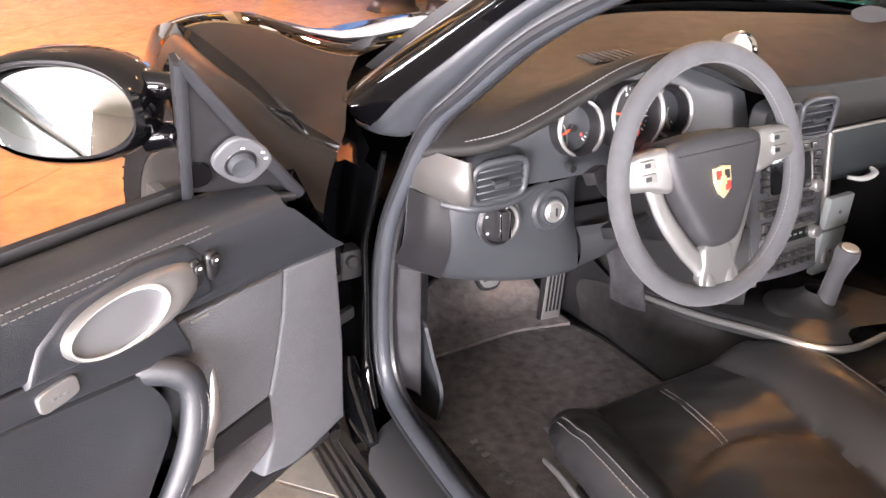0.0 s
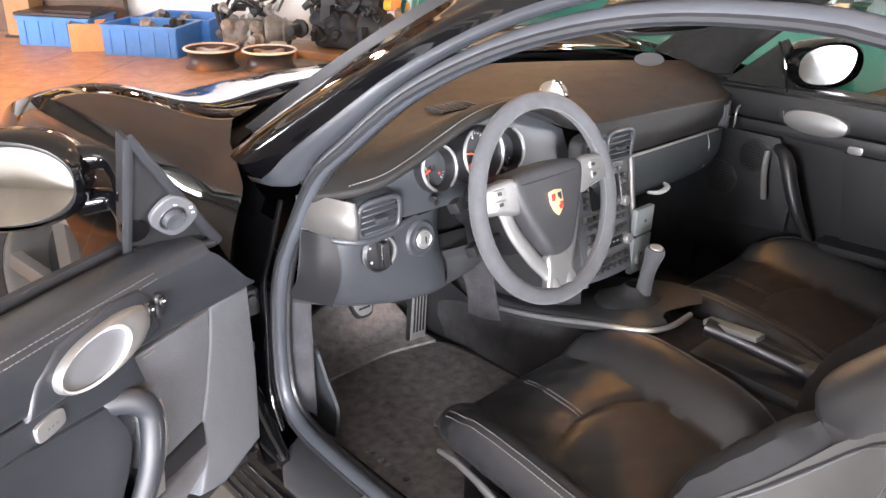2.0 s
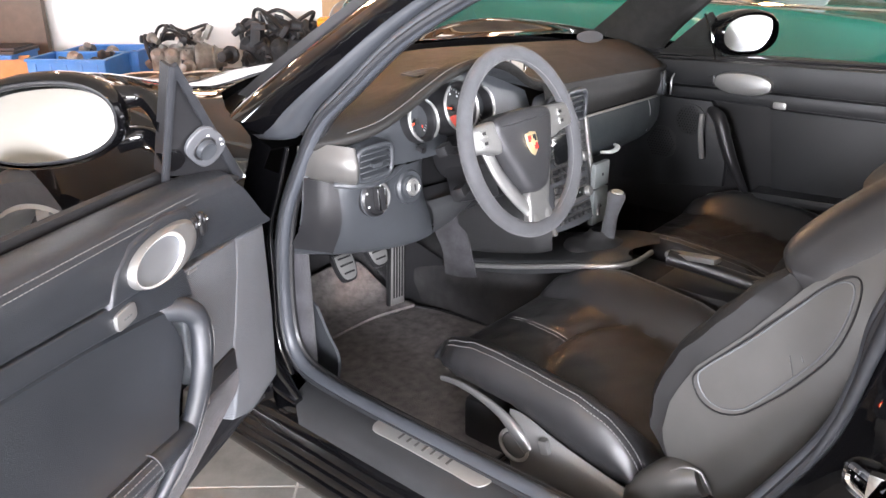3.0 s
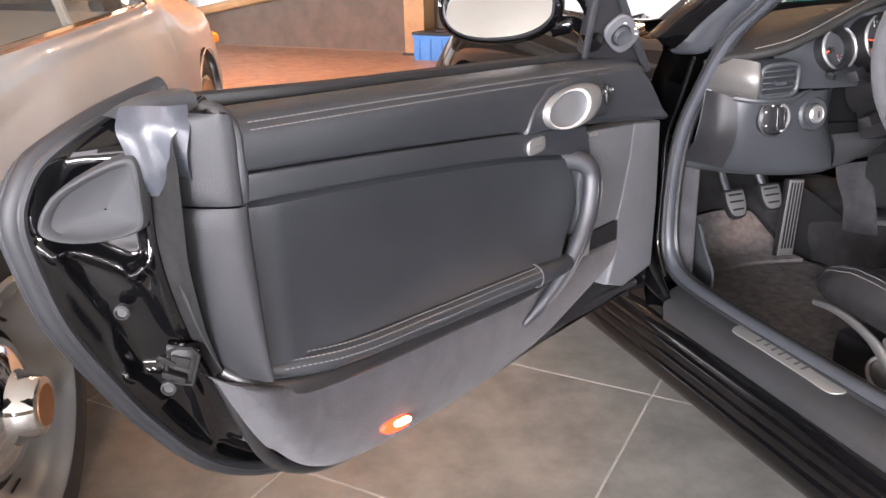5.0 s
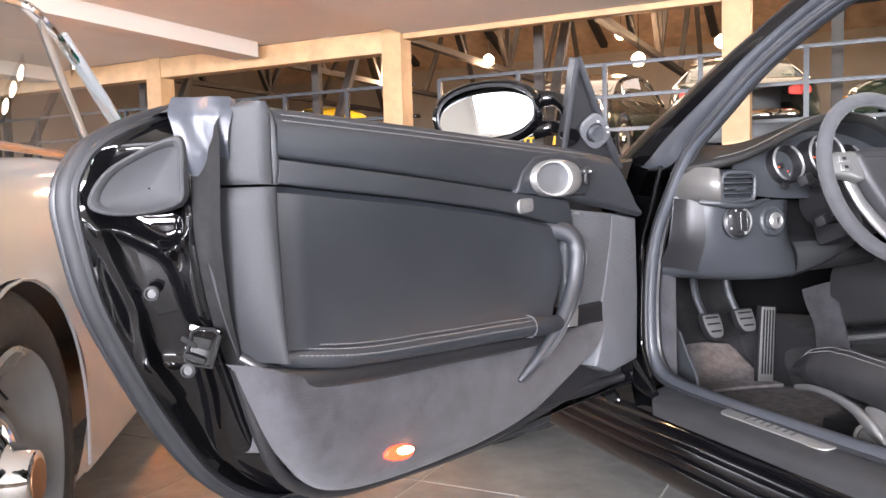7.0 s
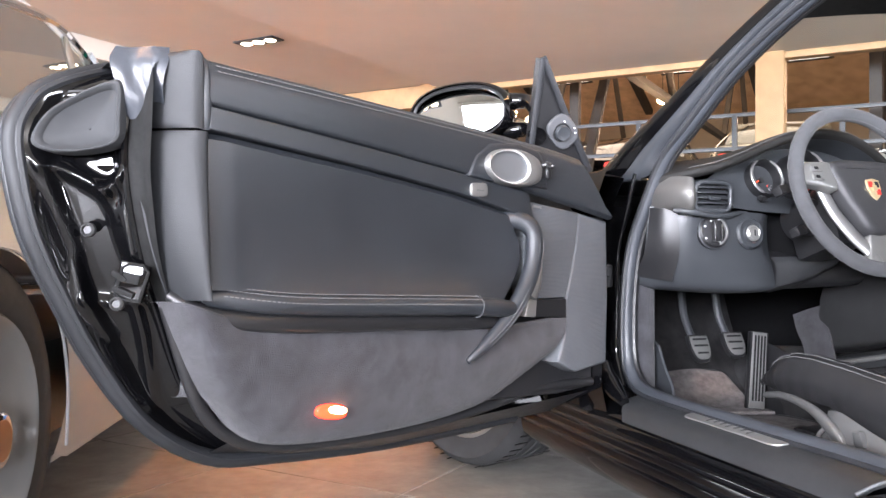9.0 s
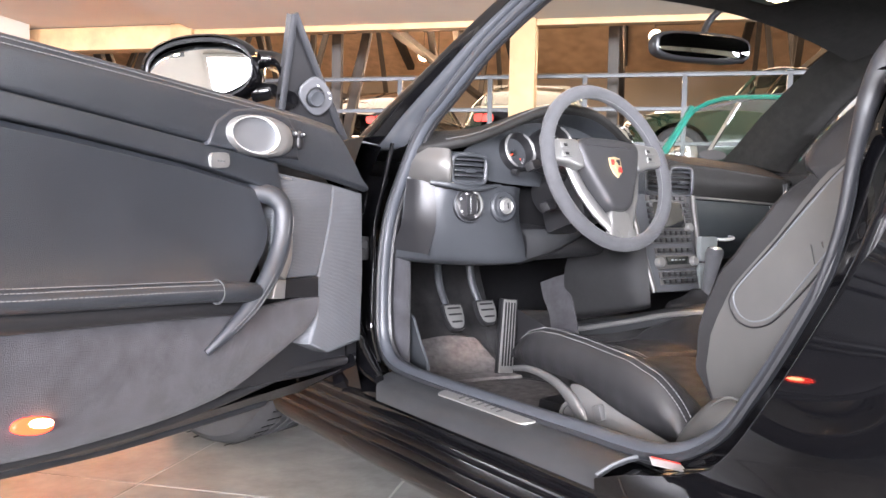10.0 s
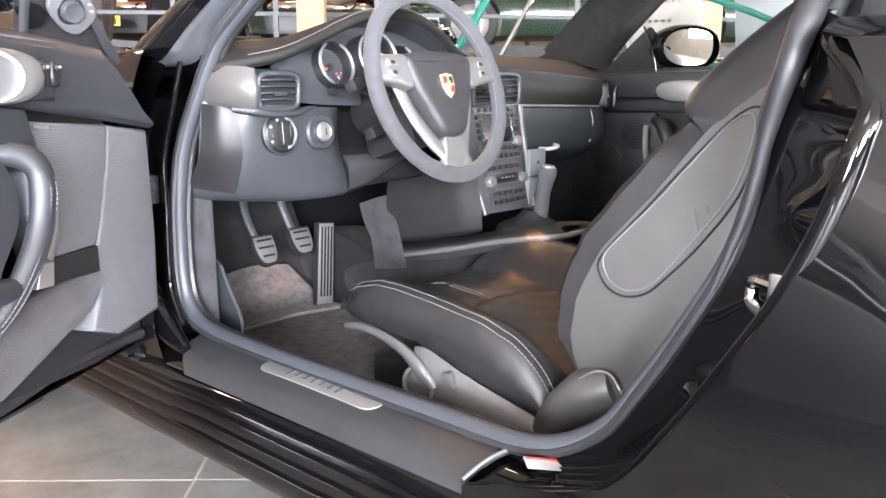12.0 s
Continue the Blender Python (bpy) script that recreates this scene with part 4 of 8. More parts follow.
# the outer skin is laid between the belt line and the lower edge; it leans in towards the belt
skin = []
belt = [(-0.03, -0.075, 0.79), (0.15, -0.078, 0.826), (0.5, -0.082, 0.842), (0.88, -0.095, 0.862), (0.955, -0.135, 0.853), (1.025, -0.15, 0.828), (1.055, -0.15, 0.797), (1.062, -0.15, 0.768)]
foot = [(-0.03, 0.30), (0.15, 0.30), (0.45, 0.305), (0.70, 0.335), (0.80, 0.352), (0.89, 0.408), (0.958, 0.495), (1.045, 0.70)]
for (u0, w0, z0), (u1, z1) in zip(belt, foot):
    row = []
    for k in range(13):
        s = k / 12
        row.append(HINGE @ Vector((u0 + (u1 - u0) * s, w0 + (-0.15 - w0) * min(1, s * 2.2) ** 0.7 - 0.045 * math.sin(math.pi * s) * (1 if u0 < 1 else 0.3), z0 + (z1 - z0) * s)))
    skin.append(row)
door = part("driver_door", grid(skin, thick=-0.004), PAINT, car, "wide-open driver door in glossy black")

SLANT = HINGE @ Matrix(((0.68, 0, 0.733, 0.962), (-0.733, 0, 0.68, -0.066), (0, 1, 0, 0), (0, 0, 0, 1)))     # lies on the slanted shut face, its z out of it
UNSLANT = SLANT.inverted()
RIDGES = (([(0.115, 0.752), (0.089, 0.738), (0.064, 0.731), (0.039, 0.718), (0.018, 0.706), (-0.005, 0.724), (-0.024, 0.755)], 0.0085, 0.013), ([(0.018, 0.708), (0.007, 0.68), (0.002, 0.65), (-0.003, 0.63)], 0.010, 0.012),
          ([(0.086, 0.73), (0.073, 0.69), (0.060, 0.64), (0.054, 0.58), (0.03, 0.53)], 0.006, 0.008), ([(0.05, 0.575), (0.015, 0.572), (-0.02, 0.58)], 0.007, 0.009), ([(0.0, 0.565), (-0.004, 0.53), (-0.004, 0.48), (-0.006, 0.44)], 0.008, 0.008))


def near_line(x, y, pts):
    """Distance of a point from an open line."""
    best = 9.0
    for (ax, ay), (bx, by) in zip(pts, pts[1:]):
        dx, dy = bx - ax, by - ay
        t = max(0.0, min(1.0, ((x - ax) * dx + (y - ay) * dy) / (dx * dx + dy * dy)))
        best = min(best, math.hypot(x - ax - t * dx, y - ay - t * dy))
    return best


def shut_relief(k, v):
    """Pressed shapes of the shut face: a recessed field with branching ridges."""
    q = UNSLANT @ v
    h = -0.015 * step(k, 0.26, 0.36) * (1 - step(k, 0.72, 0.84)) * (1 - step(q.y, 0.742, 0.772))
    for pts, wid, rise in RIDGES:
        h += rise * math.exp(-(near_line(q.x, q.y, pts) / wid) ** 2) * step(k, 0.2, 0.3) * (1 - step(k, 0.78, 0.88))
    h -= 0.020 * math.exp(-((q.x - 0.036) / 0.046) ** 4 - ((q.y - 0.786) / 0.032) ** 4)
    return SLANT @ (q + Vector((0, 0, h)))


FK, FDU, FW = (0, 0.10, 0.22, 0.36, 0.62, 0.80, 0.88, 1.0), (0, -0.012, -0.018, -0.018, -0.014, -0.012, 0.004, 0), (0, -0.012, -0.014, -0.012, -0.008, 0, 0.006, 0)


def face_row(k, relief=True):
    row = curve(door_line(k, float(np.interp(k, FK, FDU)), float(np.interp(k, FK, FW)), -0.15), 22)
    return [shut_relief(k, v) for v in row] if relief else row


part("shut_face", grid([face_row(0.22 + 0.78 * i / 84) for i in range(85)]), PAINT, door, "glossy black rear shut face of the door with pressed ridges")
part("card_edge", grid([face_row(k, False) for k in (0, 0.05, 0.10, 0.16, 0.22)]), LATCHM, door, "dark edge of the door trim")
part("inner_bead", tube(face_row(0.235, False)[14::2], 0.0045, 8, False, 1), PAINT, door, "raised bead along the trim edge")
low_run = lambda w, dz: dl([(0.45, w, 0.312 + dz), (0.1, w, 0.306 + dz)])
part("edge_seal", tube(door_line(0.885, 0.002, 0.006, -0.15) + low_run(-0.132, 0.012), 0.0055, 8, False, 4), RUBBERD, door, "inner lip of the door edge rubber")
part("edge_band", tube(door_line(0.945, -0.002, 0.004, -0.15) + low_run(-0.142, 0.004), 0.0125, 14, False, 4), EDGEM, door, "wide grey rubber band round the door edge")
part("edge_lip", tube(door_line(1.0, -0.001, 0.002, -0.15) + low_run(-0.150, -0.004), 0.0075, 10, False, 4), RUBBERD, door, "dark outer lip of the door edge")
part("front_face", grid([dl([(-0.03, -0.075, 0.79), (-0.03, -0.15, 0.55), (-0.03, -0.15, 0.30)]), dl([(-0.02, -0.01, 0.71), (-0.025, -0.01, 0.55), (-0.02, -0.01, 0.37)])]), PAINT, door)
part("bottom_face", grid([dl([(-0.03, -0.15, 0.30), (0.45, -0.15, 0.305), (0.70, -0.15, 0.335), (0.80, -0.15, 0.352)]), dl([(-0.02, -0.04, 0.36), (0.45, -0.066, 0.348), (0.70, -0.066, 0.358), (0.80, -0.066, 0.390)])]), DARKPL, door)
part("window_seal", tube(dl([(0.16, -0.066, 0.829), (0.4, -0.068, 0.842), (0.7, -0.07, 0.856), (0.905, -0.078, 0.868)]), 0.0075, 8, False, 4, flat=1.4), DARKPL, door, "black window seal along the door top")
part("corner_cap", loft(dl([(0.885, -0.14, 0.868), (0.925, -0.142, 0.866), (0.955, -0.14, 0.858)]), dl([(0.89, -0.105, 0.879), (0.93, -0.10, 0.877), (0.962, -0.09, 0.862)]), dl([(0.89, -0.06, 0.878), (0.935, -0.06, 0.874), (0.957, -0.05, 0.854)]), dl([(0.915, -0.03, 0.83), (0.95, -0.04, 0.82), (0.957, -0.045, 0.80)])), RUBBERM, door, "folded grey rubber corner of the door seal")

# trim of the door card; BROW is the stitched line, SEAM1 and SEAM2 bound the band
line_at = lambda tab, u: float(np.interp(u, [q[0] for q in tab], [q[1] for q in tab]))
BROW = ((0.07, 0.808), (0.215, 0.822), (0.45, 0.834), (0.684, 0.845), (0.90, 0.854))
SEAM1 = [(0.886, 0.808), (0.65, 0.786), (0.402, 0.760), (0.18, 0.735), (-0.016, 0.706)]
SEAM2 = [(0.886, 0.779), (0.648, 0.756), (0.45, 0.732), (0.311, 0.708), (0.245, 0.695)]
card = on_card([(0.948, 0.845), (0.950, 0.73), (0.943, 0.69), (0.930, 0.635), (0.903, 0.57), (0.866, 0.48), (0.80, 0.405), (0.70, 0.385), (0.3, 0.378), (-0.02, 0.372), (-0.024, 0.55), (-0.018, 0.704), (0.085, 0.80), (0.4, 0.825), (0.7, 0.84), (0.90, 0.85)], -0.075, 0.012, DARKPL, "door_card", door)
LOWU, TOPU = (0.893, 0.78, 0.65, 0.52, 0.40, 0.27, 0.12, -0.016), (0.893, 0.78, 0.65, 0.53, 0.42, 0.31, 0.19, 0.09)
trim_rows = []
for k, w, dz, lift in ((0, 0.004, 0, 0), (0, 0.0125, 0.0028, 0), (0.25, 0.0150, 0, 0), (0.55, 0.0160, 0, 0), (0.85, 0.0145, 0, 0), (1, 0.0118, -0.002, 0), (1, 0.0100, 0.0005, 0), (1, 0.0055, 0.0065, 0), (1, -0.006, 0.0115, 0), (1, -0.024, 0.0135, 0), (1, -0.044, 0.0115, 0), (1, -0.060, 0.006, 0)):
    row = []
    for a, b in zip(LOWU, TOPU):
        u = a + (b - a) * k
        za = line_at(SEAM1[::-1], a)
        row.append((u, w, za + (line_at(BROW, b) - za) * k + dz))
    trim_rows.append(dl(row))
utrim = part("upper_trim", loft(*trim_rows, n=6), CARD, door, "padded black leather upper door trim with stitched brow")
for dz, dw in ((0.0030, 0.0105), (-0.0040, 0.0140)):
    stitches("stitching", dl([(u, dw, line_at(BROW, u) + dz) for u in (0.882, 0.80, 0.70, 0.6, 0.5, 0.4, 0.3, 0.2)]), utrim, step=0.0075, dash=0.005, r=0.0007)


def wrap(name, zs, front, rear, wr, label=""):
    """A padded panel turning round the rear corner of the card."""
    rows = []
    for z, a, b, w in zip(zs, front, rear, wr):
        rows.append(dl([(a, -0.004, z), (a + 0.001, 0.0115, z), (a + (b - a) * 0.14, 0.0138, z), (a + (b - a) * 0.32, 0.008, z), (a + (b - a) * 0.62, 0.35 * w + 0.004, z), (a + (b - a) * 0.86, 0.8 * w, z), (b, w, z)]))
    return part(name, loft(*rows, n=4), DOORTOP, door, label)


wrap("corner_trim", (0.7795, 0.783, 0.81, 0.84, 0.856, 0.8655, 0.869), (0.897, 0.897, 0.897, 0.897, 0.898, 0.900, 0.904), (0.950, 0.953, 0.954, 0.953, 0.951, 0.946, 0.936), (-0.052, -0.052, -0.052, -0.052, -0.053, -0.056, -0.062), "padded black leather corner of the door trim")
part("corner_roll", tube(dl([(0.894, 0.004, 0.780), (0.8945, 0.0065, 0.80), (0.895, 0.0065, 0.83), (0.895, 0.003, 0.852), (0.896, -0.012, 0.864), (0.898, -0.035, 0.867)]), 0.0085, 12, False, 5), CARD, door, "padded leather roll at the trim corner")
wrap("rear_panel", (0.7765, 0.773, 0.735, 0.69, 0.635, 0.60, 0.578), (0.892, 0.892, 0.892, 0.890, 0.888, 0.886, 0.884), (0.950, 0.952, 0.952, 0.945, 0.931, 0.919, 0.910), (-0.05, -0.048, -0.046, -0.046, -0.046, -0.046, -0.046), "padded black leather rear door panel")
on_card(spline2([(0.892, 0.8076), (0.65, 0.7852), (0.402, 0.7592), (0.262, 0.7442)], 4) + spline2(SEAM2[::-1], 4)[:-1] + [(0.892, 0.7798)], -0.02, 0.0335, CARD, "trim_band", door, "black leather band across the door", 0.0035)

ROLL = [(0.868, -0.006, 0.580), (0.80, 0.010, 0.571), (0.65, 0.022, 0.563), (0.52, 0.030, 0.558), (0.43, 0.035, 0.554), (0.345, 0.034, 0.547)]
roll_at = lambda u, i: float(np.interp(u, [q[0] for q in ROLL[::-1]], [q[i] for q in ROLL[::-1]]))
panel = []
for i in range(29):
    s = i / 28
    row = []
    for j in range(25):
        t = j / 24
        u = 0.8895 - 0.004 * t + (0.318 - 0.035 * math.sin(math.pi * t) + 0.05 * t ** 4 - 0.8895) * s
        zt, zb = line_at(SEAM2[::-1], u) - 0.0012, roll_at(u, 2) + 0.010
        w = 0.0095 - 0.013 * math.sin(math.pi * min(1, s * 1.05)) ** 0.7 * math.sin(math.pi * t) ** 0.6 + max(0, roll_at(u, 1) - 0.006) * t ** 6
        w -= 0.010 * math.exp(-t / 0.018) + 0.008 * math.exp(-s / 0.010)
        row.append(HINGE @ Vector((u, w, zt + (zb - zt) * t)))
    panel.append(row)
part("centre_panel", grid(panel), CARD, door, "smooth black leather door panel")
lid = part("armrest", tube(dl([(0.885, -0.012, 0.580)] + ROLL[:-1]), [0.005, 0.0125, 0.0145, 0.0150, 0.0150, 0.0150], 16, False, 6, flat=1.12, up=(0.4855, -0.8743, 0)), CARD, door, "stitched black leather door pocket roll")
part("armrest_end", tube(dl([(0.428, 0.0345, 0.5535), (0.39, 0.035, 0.550), (0.335, 0.030, 0.545)]), [0.0158, 0.0155, 0.014], 14, False, 5), CARD, lid, "leather end of the pocket roll")
part("armrest_clip", ring(oval(0, 0, 0.0165, 0.0175, 20), 0.0011, 6, HINGE @ Matrix(((0.12, 0, 1, 0.427), (1, 0, 0, 0.0345), (0, 1, 0, 0.5535), (0, 0, 0, 1)))), PADG, lid, "pale seam round the pocket roll")
for ang in (68, 40, 10):
    ca, sa = math.cos(radians(ang)), math.sin(radians(ang))
    stitches("stitching", dl([(u, w + 0.0162 * ca, z + 0.0166 * sa) for u, w, z in ROLL[:5]]), lid, step=0.0068, dash=0.0046, r=0.0008)
part("armrest_base", tube(dl([(0.912, -0.040, 0.584), (0.888, -0.014, 0.564), (0.84, 0.004, 0.551), (0.74, 0.012, 0.543), (0.6, 0.018, 0.538), (0.47, 0.022, 0.531), (0.36, 0.016, 0.523)]), [0.007, 0.010, 0.012, 0.0125, 0.0125, 0.012, 0.010], 12, flat=0.85, up=(0.4855, -0.8743, 0)), DARKPL, door, "dark moulded ledge under the pocket roll")

SUEDE_TOP = ((0.908, 0.574), (0.84, 0.553), (0.74, 0.543), (0.62, 0.536), (0.50, 0.527), (0.40, 0.518), (0.30, 0.513), (0.21, 0.516), (0.133, 0.519))
SUEDE_LOW = ((0.856, 0.452), (0.812, 0.406), (0.752, 0.381), (0.64, 0.369), (0.50, 0.366), (0.40, 0.370), (0.315, 0.381), (0.24, 0.406), (0.160, 0.438))
low_rows = [dl([(SUEDE_TOP[0][0] + (SUEDE_LOW[0][0] - SUEDE_TOP[0][0]) * k + 0.014, w - 0.055, SUEDE_TOP[0][1] + (SUEDE_LOW[0][1] - SUEDE_TOP[0][1]) * k)] + [(a + (c - a) * k, w, b + (d - b) * k) for (a, b), (c, d) in zip(SUEDE_TOP, SUEDE_LOW)]) for k, w in ((0, -0.02), (0.01, 0.006), (0.12, 0.0085), (0.35, 0.008), (0.6, 0.0), (0.8, -0.013), (0.93, -0.026), (1.0, -0.038), (1.04, -0.060))]
part("lower_panel", loft(*low_rows, n=5), SUEDE, door, "grey suede lower door panel")
on_card([(0.36, 0.385), (0.10, 0.368), (-0.02, 0.370), (-0.02, 0.425), (0.10, 0.42), (0.16, 0.44), (0.25, 0.412), (0.33, 0.388)], -0.056, 0.022, DARKPL, "lower_strip", door, "black lower strip of the door trim", 0.004)
part("lower_edge", tube(dl([(0.912, -0.048, 0.572), (0.866, -0.056, 0.452), (0.818, -0.060, 0.399), (0.75, -0.062, 0.372), (0.62, -0.062, 0.360), (0.45, -0.060, 0.356), (0.30, -0.054, 0.366), (0.15, -0.040, 0.385), (-0.01, -0.03, 0.38)]), 0.009, 10, False, 4), DARKPL, door, "black lower edge of the door trim")
on_card([(0.254, 0.730), (0.088, 0.7165), (0.097, 0.66), (0.118, 0.59), (0.134, 0.555), (0.25, 0.557), (0.262, 0.62)], -0.03, 0.033, RIBBED, "speaker_grille", door, "grey perforated speaker grille", 0.004)
on_card([(0.086, 0.7165), (-0.016, 0.703), (-0.023, 0.55), (-0.018, 0.42), (0.09, 0.412), (0.152, 0.436), (0.128, 0.49), (0.13, 0.55), (0.115, 0.59), (0.094, 0.66)], -0.035, 0.037, RIBBED, "front_panel", door, "dark grey front door panel", 0.007)
on_card([(0.245, 0.556), (0.133, 0.554), (0.132, 0.517), (0.245, 0.526)], -0.03, 0.036, DARKPL, "pull_bracket", door, "glossy black bracket under the grille", 0.003)
on_card([(0.264, 0.558), (0.238, 0.556), (0.242, 0.525), (0.275, 0.528)], -0.01, 0.026, SILVER, "bracket_clip", door, "satin silver clip", 0.004)
PULL = [(0.330, -0.020, 0.695), (0.300, 0.002, 0.697), (0.276, 0.020, 0.688), (0.266, 0.029, 0.664), (0.278, 0.033, 0.614), (0.308, 0.034, 0.568), (0.348, 0.030, 0.524), (0.388, 0.022, 0.490), (0.420, 0.010, 0.463)]
pull = part("pull_handle", tube(dl(PULL), [0.012, 0.0155, 0.0165, 0.0165, 0.0165, 0.0160, 0.0135, 0.0095, 0.005], 18, flat=0.85, up=(0.4855, -0.8743, 0)), CARD, door, "stitched leather door pull")
for du, dw in ((0.0055, 0.0125), (-0.0055, 0.0125)):
    stitches("stitching", dl([(u + du, w + dw * (1 if i < 5 else 0.8), z) for i, (u, w, z) in enumerate(PULL[2:8])]), pull, r=0.0007)
part("pull_seam", tube(dl([(u - 0.014, w + 0.004, z - 0.003) for u, w, z in PULL[3:8]]), 0.0012, 6, False, 6), DARKPL, pull)
part("pull_inlay", tube(dl([(0.214, -0.002, 0.665), (0.216, 0.004, 0.63), (0.228, 0.008, 0.59), (0.246, 0.008, 0.560)]), [0.001, 0.006, 0.0105, 0.0125], 12, flat=0.55, up=(0.4855, -0.8743, 0)), SILVER, door, "satin silver inlay of the door pull")

# inner door handle, switches, buttons
on_card([(0.428, 0.760), (0.412, 0.795), (0.375, 0.818), (0.30, 0.826), (0.24, 0.82), (0.22, 0.80), (0.21, 0.752), (0.3, 0.752)], -0.01, 0.0285, CARD, "handle_recess", door, "raised leather field round the door handle", 0.007)
hm = HINGE @ Matrix(((1, 0, 0, 0), (0, 0, 1, 0), (0, 1, 0, 0), (0, 0, 0, 1)))
turns = [2 * math.pi * k / 40 for k in range(40)]
egg = [(0.330 + (0.058 if math.cos(a) > 0 else 0.052) * math.cos(a), 0.7825 + 0.0275 * math.sin(a)) for a in turns]
rimo = [(0.308 + 0.084 * math.copysign(abs(math.cos(a)) ** 0.88, math.cos(a)), 0.7825 + 0.0318 * math.copysign(abs(math.sin(a)) ** 0.88, math.sin(a))) for a in turns]
part("handle_base", grid([[hm @ Vector((a + (c - a) * k, b + (d - b) * k, h)) for (a, b), (c, d) in zip(rimo, egg)] for k, h in ((0, 0.006), (0.02, 0.013), (0.12, 0.0205), (0.35, 0.0265), (0.7, 0.0285), (1.0, 0.0255))], True), SPOKEM, door, "satin silver door handle surround")
part("handle_ring", ring(egg, [0.0018 + 0.0012 * max(0, -math.cos(a)) for a in turns], 8, hm @ pose(0, 0, 0.0262)), BRIGHT, door, "polished silver handle ring")
egc = (0.326, 0.7825)
part("handle_cup", grid([[hm @ Vector((egc[0] + (a - egc[0]) * k, egc[1] + (b - egc[1]) * k, h)) for a, b in egg + egg[:1]] for k, h in ((1.0, 0.0262), (0.96, 0.0238), (0.90, 0.0222), (0.75, 0.0212), (0.5, 0.0213), (0.25, 0.0216), (0.0, 0.0217))]), CUPM, door, "smooth grey door release lever")
for du in (0.0, 0.0225):
    b_ = on_card(oval(0.213 + du, 0.786, 0.0085, 0.0165, 18, 3), 0.0, 0.0235, DARKPL, "window_switch", door, "black window switch", 0.005)
    on_card(oval(0.213 + du, 0.793, 0.0058, 0.0055, 14, 2.5), 0.0195, 0.0085, DARKPL, "switch_cap", door, "", 0.002)
    on_card(oval(0.213 + du, 0.794, 0.0022, 0.0014, 12, 3), 0.0240, 0.0045, WHITEM, "switch_mark", door, "", 0)
on_card(oval(0.401, 0.7400, 0.021, 0.0115, 20, 4, -4), -0.005, 0.0225, SPOKEM, "memory_button", door, "small silver button plate", 0.002)
for k in range(3):
    on_card([(0.392 + 0.006 * k, 0.7380), (0.396 + 0.006 * k, 0.7380), (0.396 + 0.006 * k, 0.7400), (0.392 + 0.006 * k, 0.7400)], 0.0172, 0.0008, GREYPL, "mark_bar", door, "", 0)
on_card([(0.236, 0.7205), (0.212, 0.7185), (0.212, 0.7225), (0.236, 0.7245)], 0.0, 0.0045, SPOKEM, "speaker_badge", door, "small silver bar with unreadable lettering", 0)

# corner triangle with its rubber frame and the mirror adjuster
TIP, BASE_L, BASE_R = Vector((0.205, 0.000, 0.993)), Vector((0.172, -0.052, 0.835)), Vector((0.050, -0.004, 0.806))
tn = (BASE_R - TIP).cross(BASE_L - TIP).normalized()
if tn.y < 0:
    tn = -tn
tri = [TIP + Vector((0.004, 0, -0.004)), TIP + Vector((-0.004, 0, -0.004)), TIP.lerp(BASE_R, 0.5) + Vector((0.003, 0, 0.0)), BASE_R, BASE_L]
tb = bm_from([HINGE @ q for q in tri] + [HINGE @ (q - tn * 0.022) for q in tri], [(0, 1, 2, 3, 4), (9, 8, 7, 6, 5)] + [(k, (k + 1) % 5, (k + 1) % 5 + 5, k + 5) for k in range(5)])
tp = part("mirror_triangle", tb, DARKPL, door, "black corner triangle behind the door mirror", smooth=False)
mid_t = (TIP + BASE_L + BASE_R) / 3
tri_n = HINGE.to_3x3() @ tn
for off, rad, mt in ((0.0, 0.0062, RUBBERD), (0.085, 0.0030, RUBBERM)):
    pl = [p_.lerp(mid_t, off) for p_ in (BASE_L + Vector((0, 0, -0.008)), BASE_L.lerp(TIP, 0.5), TIP)]
    pr = [p_.lerp(mid_t, off) for p_ in (TIP, TIP.lerp(BASE_R, 0.5) + Vector((0.002, 0, 0.002)), BASE_R + Vector((-0.004, 0, -0.004)))]
    part("triangle_seal", tube([HINGE @ (q + tn * 0.003) for q in pl], rad, 10, False, 3, flat=0.7, up=tri_n), mt, tp, "rubber seal of the corner triangle")
    part("triangle_seal", tube([HINGE @ (q + tn * 0.003) for q in pr], [rad, rad * 1.1, rad * 1.35], 10, False, 3, flat=0.7, up=tri_n), mt, tp)
part("triangle_foot", tube([HINGE @ q for q in (BASE_R + Vector((0.006, 0.002, -0.004)), BASE_R.lerp(BASE_L, 0.5) + Vector((0, 0.006, -0.010)), BASE_L + Vector((0, 0.01, -0.012)))], [0.006, 0.009, 0.010], 10, False, 4), DARKPL, tp)
tx = (BASE_R - BASE_L).normalized()
ty = tn.cross(tx)
KM = HINGE @ Matrix((tx, ty, tn)).transposed().to_4x4()
KM.translation = HINGE @ Vector((0.129, -0.012, 0.868))
KP = HINGE.inverted() @ KM.translation
KM.translation = HINGE @ (KP - tn * ((KP - TIP).dot(tn) - 0.004))
part("mirror_control", prism(oval(0.002, 0.002, 0.034, 0.027, 28, 2.8, -30), 0.006, 0.003, KM, 3), PADG, tp, "grey mirror adjuster plate")
part("control_well", lathe([(0.0185, 0.0060), (0.0180, 0.0066), (0.0165, 0.0062)], 24, KM), DARKPL, tp)
part("mirror_knob", lathe([(0.0150, 0.004), (0.0148, 0.011), (0.0130, 0.0145), (0.009, 0.0135), (0.001, 0.0130)], 24, KM), SOFT, tp, "round mirror adjuster knob")
